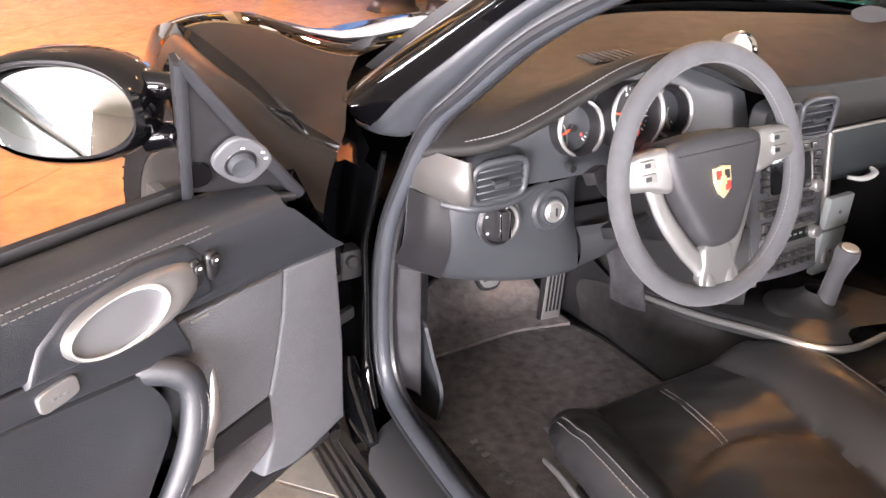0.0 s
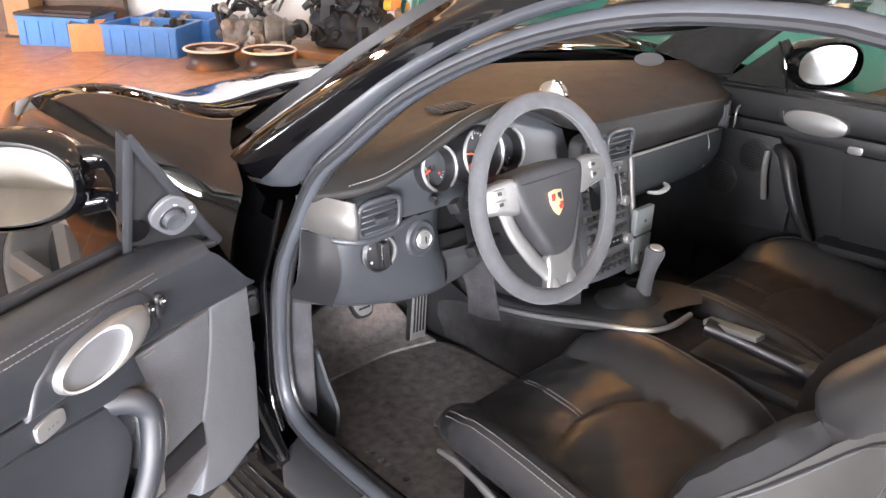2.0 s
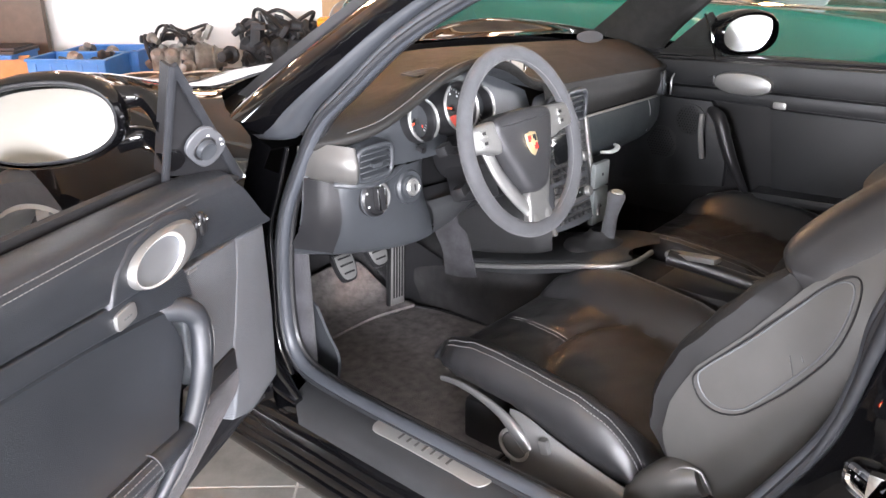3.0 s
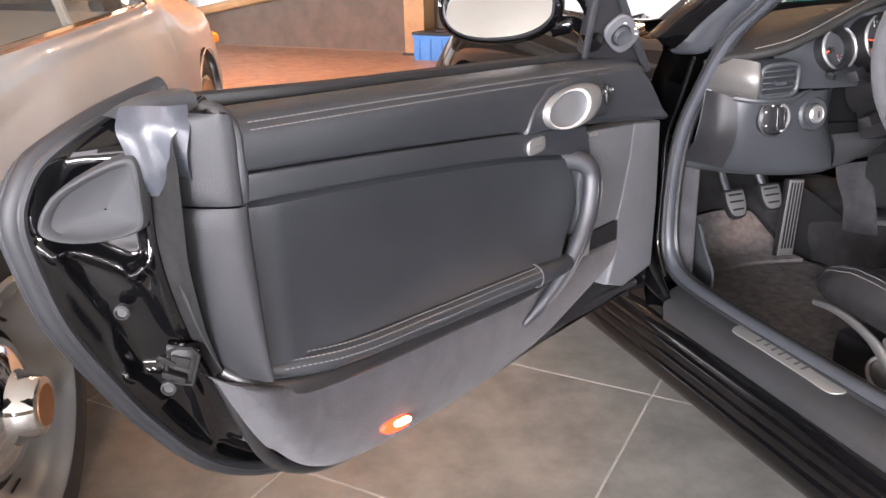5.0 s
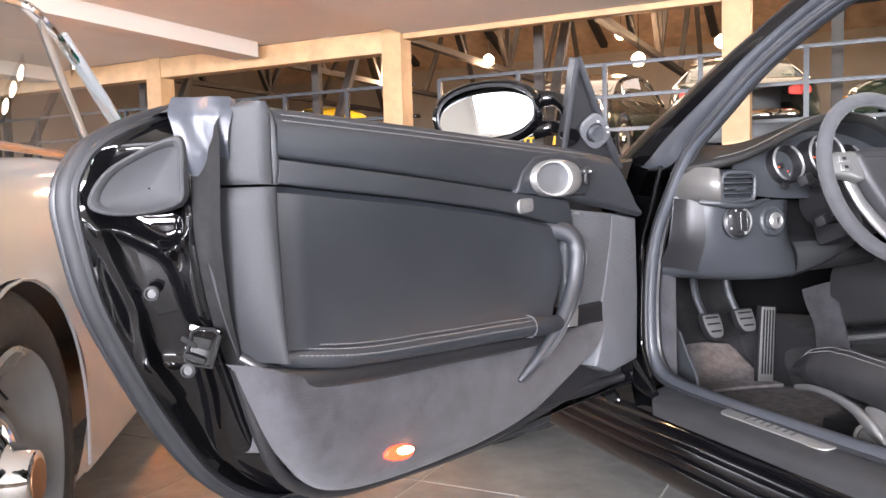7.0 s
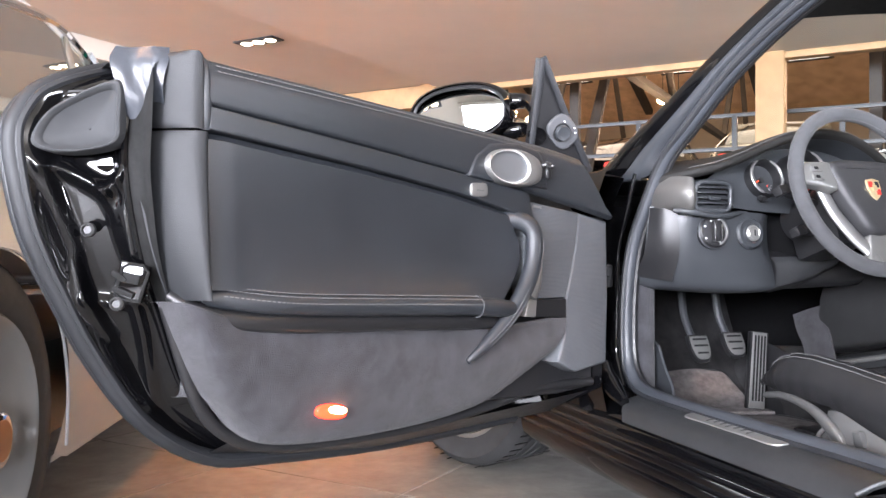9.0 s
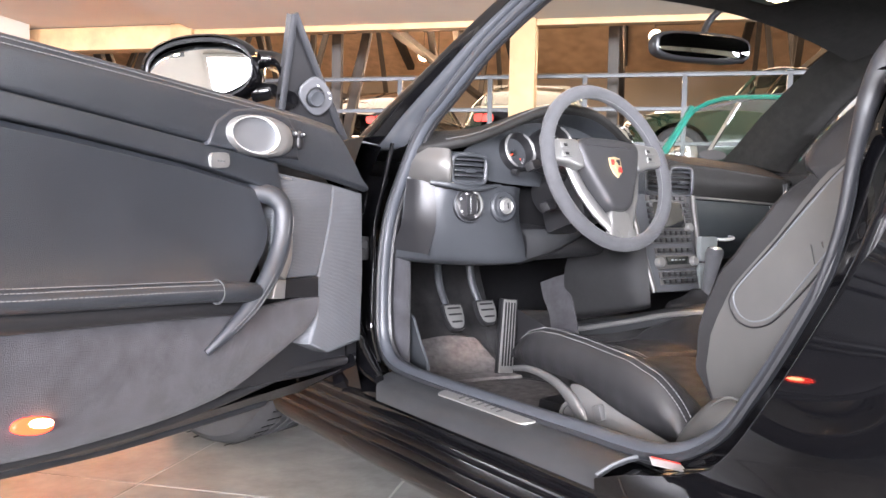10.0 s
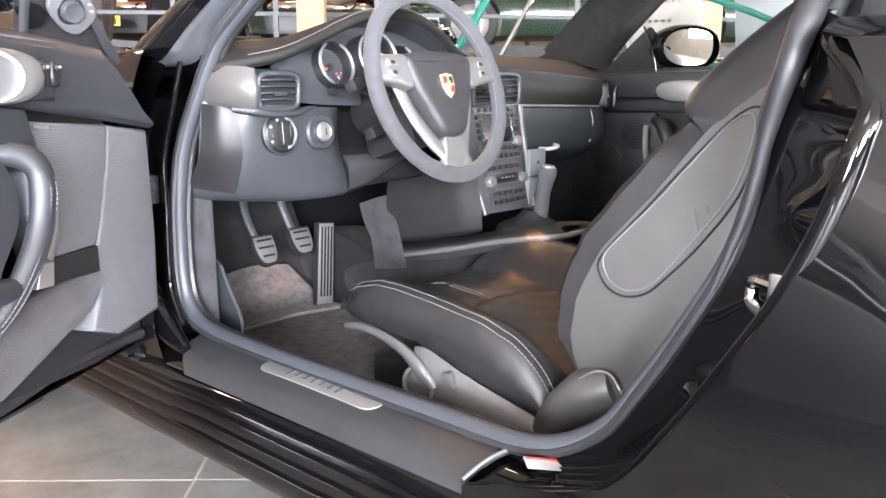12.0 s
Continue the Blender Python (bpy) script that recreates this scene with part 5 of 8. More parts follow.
for ax_, ay_ in ((0.021, 0.016), (0.027, 0.008), (-0.004, 0.021)):
    part("mark_bar", box(ax_, ay_, 0.0066, 0.004, 0.002, 0.0008, 0, KM), WHITEM, tp)
on_card(oval(0.690, 0.4190, 0.027, 0.0105, 22, 2.3, 10), -0.03, 0.030, REDL, "door_lamp", door, "lit red courtesy lamp", 0.004)
on_card(oval(0.682, 0.4205, 0.016, 0.0055, 16, 2.3, 10), -0.0015, 0.004, glow("white_lens", (1.0, 0.50, 0.22), 26), "door_lamp_bulb", door, "lit courtesy lamp bulb", 0.002)

# latch, bolts and moulded insert of the shut face
LM = SLANT @ pose(-0.012, 0.600, -0.006, 0, 0, 14)
lat = part("latch", box(0, 0, -0.006, 0.036, 0.046, 0.014, 0.006, LM), PAINT, door, "steel door latch in a black housing")
part("latch_frame", ring([(-0.016, -0.021), (-0.018, 0.016), (-0.010, 0.022), (0.006, 0.020), (0.013, 0.014), (0.013, -0.018), (0.006, -0.022)], 0.0022, 8, LM @ pose(0, 0, 0.001)), LATCHM, lat, "dark steel latch frame")
part("latch_claw", box(0.014, -0.002, 0.002, 0.020, 0.007, 0.006, 0.003, LM @ pose(0, 0, 0, 0, 0, 20)), LATCHM, lat, "worn steel latch claw")
part("latch_claw", box(0.002, -0.014, 0.003, 0.026, 0.007, 0.008, 0.003, LM @ pose(0, 0, 0, 0, 0, 8)), LATCHM, lat)
part("latch_mouth", box(0.0, 0.004, 0.0012, 0.020, 0.012, 0.004, 0.001, LM), LATCHM, lat)
for bp in ((0.041, 0.661, -0.010), (0.003, 0.574, -0.002)):
    part("bolt", lathe([(0.0085, -0.006), (0.0085, 0.001), (0.006, 0.003), (0.005, 0.0), (0.001, 0.0)], 12, SLANT @ pose(*bp)), BOLTM, door, "steel bolt head")
rc = spline2([(-0.007, 0.824), (-0.007, 0.79), (-0.003, 0.763), (0.032, 0.752), (0.071, 0.752), (0.091, 0.764), (0.074, 0.794), (0.04, 0.815), (0.005, 0.829)], 4, True)
rcc = (0.033, 0.778)
part("edge_pocket", grid([[SLANT @ Vector((rcc[0] + (q[0] - rcc[0]) * k, rcc[1] + (q[1] - rcc[1]) * k, h)) for q in rc + rc[:1]] for k, h in ((1.09, -0.004), (1.075, 0.018), (1.03, 0.0225), (0.97, 0.0235), (0.90, 0.0215), (0.85, 0.016), (0.6, 0.010), (0.3, 0.006), (0.02, 0.0045))]), INSERTM, door, "grey moulded insert in the shut face")
part("rubber_fold", loft(*[[SLANT @ Vector((u_ + 0.003 * math.sin(2 * k + u_ * 60), z_, h_ + 0.0035 * math.sin(1.1 * k + u_ * 130))) for u_ in (0.004, -0.010, -0.022, -0.034, -0.046, -0.058)] for k, (z_, h_) in enumerate(((0.876, 0.002), (0.858, 0.014), (0.835, 0.015), (0.81, 0.012), (0.79, 0.004)))]), FOLDM, door, "crumpled pale rubber corner")

# door mirror
MM = Matrix.Translation((-1.142, 0.052, 0.911)) @ Matrix(((0.762, 0, -0.648, 0), (-0.648, 0, -0.762, 0), (0, 1, 0, 0), (0, 0, 0, 1)))    # x across the glass, y up, z out of it
prof = []
for k, (sc, zz) in enumerate(((0.93, 0.010), (1.0, 0.004), (1.03, -0.012), (1.0, -0.04), (0.86, -0.072), (0.6, -0.092), (0.25, -0.10))):
    prof.append([MM @ Vector((q[0], q[1], zz)) for q in oval(0, 0, 0.106 * sc, 0.062 * sc, 32, 2.3, 4)])
mir = part("mirror_housing", join(grid(prof, True)), PAINT, car, "glossy black oval door mirror")
part("mirror_glass", convex(0.094, 0.050, MM @ pose(0, 0, 0.005, -16, -1, 0), turn=4), MIRROR, mir, "oval mirror glass")
part("mirror_bezel", ring(oval(0, 0, 0.0965, 0.0525, 32, 2.3, 4), 0.004, 8, MM @ pose(0, 0, 0.002)), DARKPL, mir)
for zz in (0.025, -0.035):
    part("mirror_arm", tube([MM @ Vector((0.085, zz, -0.03)), MM @ Vector((0.13, zz * 0.9, -0.03)), HINGE @ Vector((0.17, -0.035, 0.885 + zz * 0.8))], [0.018, 0.014, 0.017], 10), PAINT, mir)

# ---- dashboard ----
EDGE = [(-0.705, 0.02, 0.800), (-0.66, -0.028, 0.812), (-0.61, -0.048, 0.824), (-0.55, -0.056, 0.846), (-0.49, -0.06, 0.872), (-0.42, -0.062, 0.897), (-0.345, -0.062, 0.907), (-0.27, -0.062, 0.900), (-0.20, -0.056, 0.874), (-0.14, -0.046, 0.844), (-0.06, -0.034, 0.820), (0.06, -0.026, 0.806), (0.2, -0.022, 0.799), (0.4, -0.020, 0.789), (0.56, -0.012, 0.779), (0.66, 0.02, 0.775)]
back1 = [(x, y + 0.10, 0.843 + (0.35 if z > 0.82 else 0.55) * (z - 0.82)) for x, y, z in EDGE]
back2 = [(x, max(0.16, 0.40 - 0.55 * x * x), 0.848 - 0.02 * abs(x)) for x, y, z in EDGE]
back3 = [(x, max(0.20, 0.47 - 0.60 * x * x), 0.842 - 0.03 * abs(x)) for x, y, z in EDGE]
dash = part("dashboard", loft([(x, y + 0.012, z - 0.016) for x, y, z in EDGE], [(x, y + 0.001, z - 0.008) for x, y, z in EDGE], EDGE, [(x, y + 0.012, z + 0.006) for x, y, z in EDGE], back1, back2, back3), DASHLEATHER, car, "black leather dashboard with stitched brow")
stitches("stitching", [(x, y + 0.010, z + 0.0066) for x, y, z in EDGE[1:11]], dash, 6, 0.006, 0.0042, 0.0008, label="pale stitching along the brow")
part("binnacle_hood", loft([(x, y + 0.012, z - 0.016) for x, y, z in EDGE[2:11]], [(x * 0.97 - 0.01, 0.02, 0.80 + (z - 0.80) * 0.72) for x, y, z in EDGE[2:11]]), SOFT, dash)
part("gauge_panel", loft([(-0.60, 0.0, 0.80), (-0.52, 0.015, 0.845), (-0.42, 0.02, 0.875), (-0.345, 0.02, 0.885), (-0.27, 0.02, 0.875), (-0.18, 0.015, 0.845), (-0.10, 0.0, 0.81)], [(-0.60, -0.03, 0.745), (-0.52, -0.02, 0.735), (-0.42, -0.015, 0.73), (-0.345, -0.015, 0.73), (-0.27, -0.015, 0.73), (-0.18, -0.02, 0.735), (-0.10, -0.03, 0.745)]), SOFT, dash)
DIALM = mat("dial_black", (0.010, 0.010, 0.011), 0.45)
DIALRED = glow("dial_red", (0.75, 0.06, 0.03), 0.55)
NEEDLE = glow("needle_red", (0.9, 0.08, 0.03), 1.0)


def gauge(gx, gy, gz, gr, needle, lit):
    """A deep round instrument: black dial, white scale, red needle, silver crescents on its rim."""
    gm = pose(gx, gy, gz, 74, 0, 0)
    g_ = part("gauge", lathe([(gr, -0.045), (gr, 0.004), (gr - 0.002, 0.006), (gr - 0.005, 0.003), (gr - 0.007, -0.006), (gr - 0.008, -0.020), (0.001, -0.021)], 40, gm), DIALM, dash, "round gauge with a black dial and silver rim")
    for a0, a1 in ((112, 250), (-68, 70)):
        arc = [gm @ Vector(((gr - 0.002) * math.cos(a), (gr - 0.002) * math.sin(a), 0.0045)) for a in [radians(a0 + (a1 - a0) * k / 14) for k in range(15)]]
        part("gauge_rim", tube(arc, [0.0008] + [0.0028] * 3 + [0.0034] * 7 + [0.0028] * 3 + [0.0008], 8, False, 1), SPOKEM, g_, "satin silver crescent")
    ticks = []
    for k in range(25):
        a = radians(225 - 270 * k / 24)
        ln = 0.0058 if k % 3 == 0 else 0.0032
        ticks.append(box(0, 0, 0, ln, 0.0013 if k % 3 == 0 else 0.0008, 0.0006, 0, gm @ pose((gr - 0.0115 - ln / 2) * math.cos(a), (gr - 0.0115 - ln / 2) * math.sin(a), -0.0195, 0, 0, math.degrees(a))))
    part("dial_scale", join(*ticks), WHITEM, g_, "white dial scale")
    for k in range(7):
        a = radians(215 - 250 * k / 6)
        part("figure_bar", box(0, 0, 0, 0.0032, 0.0042, 0.0006, 0, gm @ pose((gr - 0.0215) * math.cos(a), (gr - 0.0215) * math.sin(a), -0.0195)), WHITEM if not (lit and k == 6) else DIALRED, g_)
    part("needle", box(gr * 0.30, 0, 0, gr * 0.66, 0.0026, 0.001, 0, gm @ pose(0, 0, -0.0165, 0, 0, needle)), NEEDLE, g_, "red needle")
    part("needle_hub", lathe([(0.0065, -0.020), (0.006, -0.0135), (0.001, -0.013)], 18, gm), DARKPL, g_)
    if lit:
        part("gauge_display", prism(oval(0, -gr * 0.50, gr * 0.42, gr * 0.24, 22, 2.6), 0.001, 0, gm @ pose(0, 0, -0.0205)), lit, g_, "lit gauge display")
    return g_


gauge(-0.506, 0.006, 0.788, 0.036, 205, None)
gauge(-0.238, 0.006, 0.788, 0.036, 250, None)
gauge(-0.462, -0.016, 0.806, 0.042, 200, mat("dial_window", (0.03, 0.032, 0.03), 0.3))
gauge(-0.282, -0.016, 0.806, 0.042, 215, None)
gauge(-0.372, -0.036, 0.820, 0.051, 170, glow("red_display", (0.55, 0.08, 0.06), 0.45))
for sx_ in (-1, 1):
    part("reset_stem", tube([(-0.372 + sx_ * 0.118, -0.03, 0.760), (-0.372 + sx_ * 0.118, -0.045, 0.757)], 0.006, 10, False, 2), DARKPL, dash, "small reset stem under the gauges")

knee = [[(-0.712, 0.045, 0.742), (-0.66, -0.005, 0.735), (-0.6, -0.02, 0.732), (-0.53, -0.018, 0.730), (-0.47, -0.012, 0.728), (-0.435, 0.01, 0.725)],
        [(-0.714, 0.05, 0.70), (-0.665, -0.004, 0.70), (-0.6, -0.013, 0.70), (-0.53, -0.011, 0.70), (-0.47, -0.007, 0.70), (-0.435, 0.012, 0.70)],
        [(-0.712, 0.06, 0.66), (-0.665, 0.005, 0.652), (-0.6, -0.012, 0.65), (-0.53, -0.014, 0.648), (-0.47, -0.010, 0.646), (-0.432, 0.010, 0.645)],
        [(-0.708, 0.085, 0.605), (-0.655, 0.028, 0.60), (-0.59, -0.002, 0.60), (-0.52, -0.016, 0.60), (-0.47, -0.019, 0.60), (-0.437, -0.012, 0.60)],
        [(-0.702, 0.115, 0.572), (-0.635, 0.050, 0.566), (-0.575, 0.016, 0.563), (-0.52, -0.005, 0.562), (-0.47, -0.016, 0.563), (-0.437, -0.014, 0.565)],
        [(-0.700, 0.135, 0.566), (-0.63, 0.070, 0.560), (-0.57, 0.034, 0.557), (-0.52, 0.014, 0.556), (-0.47, 0.003, 0.557), (-0.437, 0.004, 0.559)],
        [(-0.70, 0.24, 0.575), (-0.63, 0.18, 0.572), (-0.57, 0.15, 0.57), (-0.52, 0.13, 0.57), (-0.47, 0.12, 0.57), (-0.437, 0.12, 0.57)]]
part("knee_roll", loft([(-0.437, -0.004, 0.634), (-0.36, -0.015, 0.636), (-0.26, -0.012, 0.640)], [(-0.437, -0.016, 0.62), (-0.36, -0.026, 0.624), (-0.26, -0.018, 0.636)], [(-0.437, -0.016, 0.568), (-0.36, -0.022, 0.588), (-0.26, -0.012, 0.622)], [(-0.437, 0.10, 0.566), (-0.36, 0.10, 0.59), (-0.26, 0.10, 0.625)]), SILLPL, dash, "dark lower cover under the steering column")
# shade under the dash and round the column, put in as near-black sheets
part("under_dash", grid([[(-0.70, 0.12, 0.585), (-0.45, 0.07, 0.575), (-0.16, 0.05, 0.60)], [(-0.70, 0.60, 0.62), (-0.45, 0.60, 0.62), (-0.16, 0.60, 0.62)]]), SHADEM, dash)
part("column_shade", grid([[(-0.44, 0.06, 0.735), (-0.16, 0.05, 0.735)], [(-0.44, 0.06, 0.60), (-0.16, 0.06, 0.60)]]), SHADEM, dash)
part("knee_panel", loft(*knee), SOFT, dash, "dark grey lower dashboard")
part("column_panel", loft([(-0.49, 0.03, 0.655), (-0.32, 0.04, 0.640), (-0.15, 0.05, 0.625)], [(-0.49, 0.002, 0.625), (-0.32, 0.012, 0.612), (-0.15, 0.022, 0.604)], [(-0.49, -0.004, 0.580), (-0.32, 0.006, 0.580), (-0.15, 0.016, 0.582)], [(-0.49, 0.010, 0.566), (-0.32, 0.020, 0.568), (-0.15, 0.030, 0.572)], [(-0.49, 0.10, 0.575), (-0.32, 0.10, 0.580), (-0.15, 0.10, 0.59)]), DARKPL, dash, "black lower panel under the steering column")
part("end_cap", loft([(-0.7135, 0.043, 0.738), (-0.70, 0.015, 0.735), (-0.677, -0.004, 0.733)], [(-0.716, 0.05, 0.66), (-0.695, 0.02, 0.655), (-0.667, 0.0, 0.65)], [(-0.711, 0.10, 0.59), (-0.685, 0.065, 0.585), (-0.662, 0.035, 0.58)], thick=0.003), DARKPL, dash, "black end cap of the dashboard")
# left vent pod
pod = part("vent_pod", loft([(-0.708, 0.062, 0.792), (-0.696, 0.018, 0.800), (-0.680, -0.022, 0.800), (-0.668, -0.040, 0.797), (-0.660, -0.036, 0.795)], [(-0.713, 0.056, 0.768), (-0.706, 0.008, 0.769), (-0.690, -0.034, 0.767), (-0.674, -0.052, 0.764), (-0.662, -0.047, 0.763)], [(-0.711, 0.060, 0.745), (-0.702, 0.012, 0.741), (-0.684, -0.026, 0.737), (-0.668, -0.042, 0.734), (-0.658, -0.038, 0.733)], [(-0.704, 0.085, 0.728), (-0.690, 0.04, 0.724), (-0.668, 0.0, 0.721), (-0.655, -0.018, 0.720), (-0.648, -0.016, 0.720)]), DARKSILVER, dash, "satin grey air vent pod")
part("pod_tail", tube([(-0.690, -0.010, 0.730), (-0.660, -0.034, 0.726), (-0.615, -0.033, 0.720), (-0.568, -0.026, 0.721), (-0.535, -0.018, 0.727), (-0.510, -0.014, 0.730)], [0.005, 0.0065, 0.0065, 0.0060, 0.005, 0.002], 12, False, 5), SOFT, pod, "satin lip running under the vent")


def vent(cx, cy, cz, w, h, yaw, parent, rows=5, lean=90):
    m = pose(cx, cy, cz, lean, 0, yaw)
    v = part("air_vent", prism(oval(0, 0, w / 2, h / 2, 32, 4.5), 0.02, 0.006, m @ pose(0, 0, -0.034)), DIALM, parent, "black slatted air vent")
    part("vent_frame", ring(oval(0, 0, w / 2, h / 2, 32, 4.5), 0.0052, 10, m @ pose(0, 0, 0.000)), SOFT, v)
    part("vent_collar", grid([[m @ Vector((x, y, zz)) for x, y in oval(0, 0, w / 2 * q, h / 2 * q, 32, 4.5)] for q, zz in ((1.0, 0.002), (1.12, -0.008), (1.18, -0.030))], True), SOFT, v)
    for k in range(rows):
        z_ = h * ((k + 0.5) / rows - 0.5) * 0.90
        part("slat", box(0, 0, 0, w * 0.92, 0.0032, 0.017, 0.0014, m @ pose(0, z_, -0.006, 24, 0, 0), 1), SOFT, v)
    part("vent_tab", box(0, 0, 0.004, 0.024, 0.008, 0.010, 0.002, m @ pose(0, -0.002, 0, 12, 0, 0)), SOFT, v)
    return v


vent(-0.611, -0.034, 0.759, 0.090, 0.060, 2, dash, 5, 93)
fv = vent(0.560, -0.020, 0.737, 0.052, 0.058, 24, dash, 4, 88)
part("vent_bow", tube([(0.580, -0.040, 0.762), (0.592, -0.028, 0.745), (0.588, -0.030, 0.718), (0.565, -0.040, 0.706)], [0.002, 0.0035, 0.0035, 0.002], 8), SILVER, fv, "bright bow round the vent")
vent(-0.048, -0.048, 0.757, 0.088, 0.070, 6, dash)
vent(0.046, -0.046, 0.757, 0.082, 0.070, -4, dash)
# light switch and ignition lock
hm2 = pose(-0.599, -0.020, 0.686, 84, 0, -4)
sw = part("light_switch", lathe([(0.035, -0.02), (0.035, 0.003), (0.031, 0.007), (0.029, 0.003), (0.001, 0.002)], 32, hm2), DARKPL, dash, "round headlamp switch")
part("switch_knob", box(0, 0, 0.012, 0.014, 0.044, 0.020, 0.005, hm2), DARKPL, sw)
part("switch_ring", tube([hm2 @ Vector((0.0285 * math.cos(radians(a)), 0.0285 * math.sin(radians(a)), 0.005)) for a in range(-70, 75, 8)], [0.0006] + [0.0030] * 17 + [0.0006], 8, False, 1), SPOKEM, sw)
part("switch_collar", ring(oval(0, 0, 0.0355, 0.0355, 32), 0.0022, 8, hm2 @ pose(0, 0, 0.001)), SOFT, sw)
for k in (-1, 1):
    part("knob_edge", box(k * 0.0075, 0, 0.020, 0.0018, 0.040, 0.004, 0.0008, hm2), CHROME, sw, "bright knob edge")
for a in (60, 105, 150, 215, 300):
    part("mark_bar", box(0.024 * math.cos(radians(a)), 0.024 * math.sin(radians(a)), 0.0028, 0.004, 0.003, 0.0006, 0, hm2), WHITEM, sw)
im = pose(-0.503, -0.014, 0.684, 84, 0, 0)
ig = part("ignition_lock", lathe([(0.034, -0.02), (0.034, 0.003), (0.030, 0.008), (0.022, 0.007), (0.020, 0.012), (0.001, 0.012)], 32, im), SOFT, dash, "ignition lock with a silver key slot")
part("lock_face", lathe([(0.0175, 0.008), (0.0175, 0.014), (0.0155, 0.016), (0.0135, 0.0145), (0.012, 0.016), (0.001, 0.0165)], 28, im), SILVER, ig)
part("key_slot", box(0, 0, 0.0185, 0.003, 0.013, 0.001, 0, im), DARKPL, ig)
# passenger side of the dashboard
part("pad", loft([(-0.09, -0.040, 0.826), (0.1, -0.024, 0.802), (0.3, -0.021, 0.793), (0.52, -0.015, 0.781), (0.60, 0.002, 0.777)], [(-0.09, -0.050, 0.79), (0.1, -0.038, 0.768), (0.3, -0.036, 0.760), (0.52, -0.026, 0.750), (0.60, -0.004, 0.748)], [(-0.09, -0.040, 0.735), (0.1, -0.028, 0.722), (0.3, -0.024, 0.717), (0.52, -0.016, 0.710), (0.60, 0.004, 0.708)]), DASHLEATHER, dash, "padded leather panel before the passenger seat")
part("trim_strip", tube([(0.085, -0.036, 0.719), (0.3, -0.032, 0.714), (0.515, -0.022, 0.707)], 0.0050, 8, flat=0.7), SILVER, dash, "satin silver trim strip")
gb = part("glove_box", loft([(0.09, -0.030, 0.714), (0.3, -0.026, 0.709), (0.50, -0.018, 0.703), (0.62, 0.02, 0.703)], [(0.09, -0.036, 0.68), (0.3, -0.034, 0.672), (0.50, -0.024, 0.666), (0.62, 0.015, 0.668)], [(0.09, -0.028, 0.625), (0.3, -0.026, 0.614), (0.50, -0.014, 0.610), (0.62, 0.02, 0.615)], [(0.09, 0.02, 0.580), (0.3, 0.03, 0.57), (0.50, 0.04, 0.568), (0.62, 0.05, 0.58)], [(0.09, 0.3, 0.56), (0.3, 0.3, 0.55), (0.50, 0.3, 0.55), (0.62, 0.3, 0.56)]), GLOVEM, dash, "blue-grey glove box lid")
part("glove_latch", tube([(0.200, -0.036, 0.612), (0.225, -0.052, 0.610), (0.262, -0.050, 0.614), (0.272, -0.034, 0.618)], [0.005, 0.0075, 0.0075, 0.005], 10, flat=0.7), BRIGHT, gb, "silver glove box latch")
part("lid_seam", tube([(0.470, -0.0215, 0.702), (0.478, -0.0265, 0.668), (0.480, -0.0185, 0.612)], 0.0012, 6), BRIGHT, gb)
part("sticker", prism(oval(0, 0, 0.042, 0.018, 24), 0.0012, 0.0, Matrix.Translation((0.477, 0.18, 0.856)) @ Matrix.Rotation(radians(-32), 4, "Z") @ Matrix.Rotation(radians(62), 4, "X")), RAILGREY, car, "pale oval sticker on the windscreen")
part("defrost_grille", box(-0.30, 0.12, 0.862, 0.10, 0.05, 0.004, 0.001, pose(0, 0, 0)), DARKPL, dash, "black defroster grille")
for k in range(7):
    part("grille_rib", box(-0.342 + 0.014 * k, 0.12, 0.8645, 0.004, 0.046, 0.004, 0.001), SOFT, dash)
clock = part("dash_clock", lathe([(0.033, -0.01), (0.033, 0.012), (0.029, 0.018), (0.027, 0.012), (0.001, 0.011)], 28, pose(-0.07, 0.055, 0.862, 68, 0, 0)), CHROME, dash, "small round clock on the dashboard top")

# ---- steering column and wheel ----
SW = pose(-0.354, -0.179, 0.771, 71.5, 0, 0)     # z of this frame points to the driver
part("steering_column", lathe([(0.045, -0.20), (0.05, -0.06), (0.045, -0.045), (0.001, -0.04)], 28, SW), DARKPL, car, "black steering column shroud")
part("column_cover", box(0, -0.045, -0.12, 0.085, 0.10, 0.13, 0.02, SW), DARKPL, car)
wheel = part("steering_wheel", place(tube([(0.1690 * math.cos(2 * math.pi * k / 24), 0.1690 * math.sin(2 * math.pi * k / 24), 0) for k in range(24)], 0.0148, 14, True, 3), SW), RIMSUEDE, car, "three-spoke steering wheel with a grey suede rim")
stitches("stitching", [SW @ Vector((0.1552 * math.cos(a), 0.1552 * math.sin(a), 0.0052)) for a in [radians(-70 + 320 * k / 40) for k in range(41)]], wheel, 2, 0.006, 0.004, 0.0008)
hub = spline2([(-0.090, 0.046), (-0.05, 0.060), (0.05, 0.060), (0.090, 0.046), (0.080, 0.0), (0.055, -0.050), (0.026, -0.094), (-0.026, -0.094), (-0.055, -0.050), (-0.080, 0.0)], 5, True)
part("airbag_cover", prism(hub, 0.050, 0.018, SW @ pose(0, 0, -0.034), 4), HUBM, wheel, "black leather hub pad")
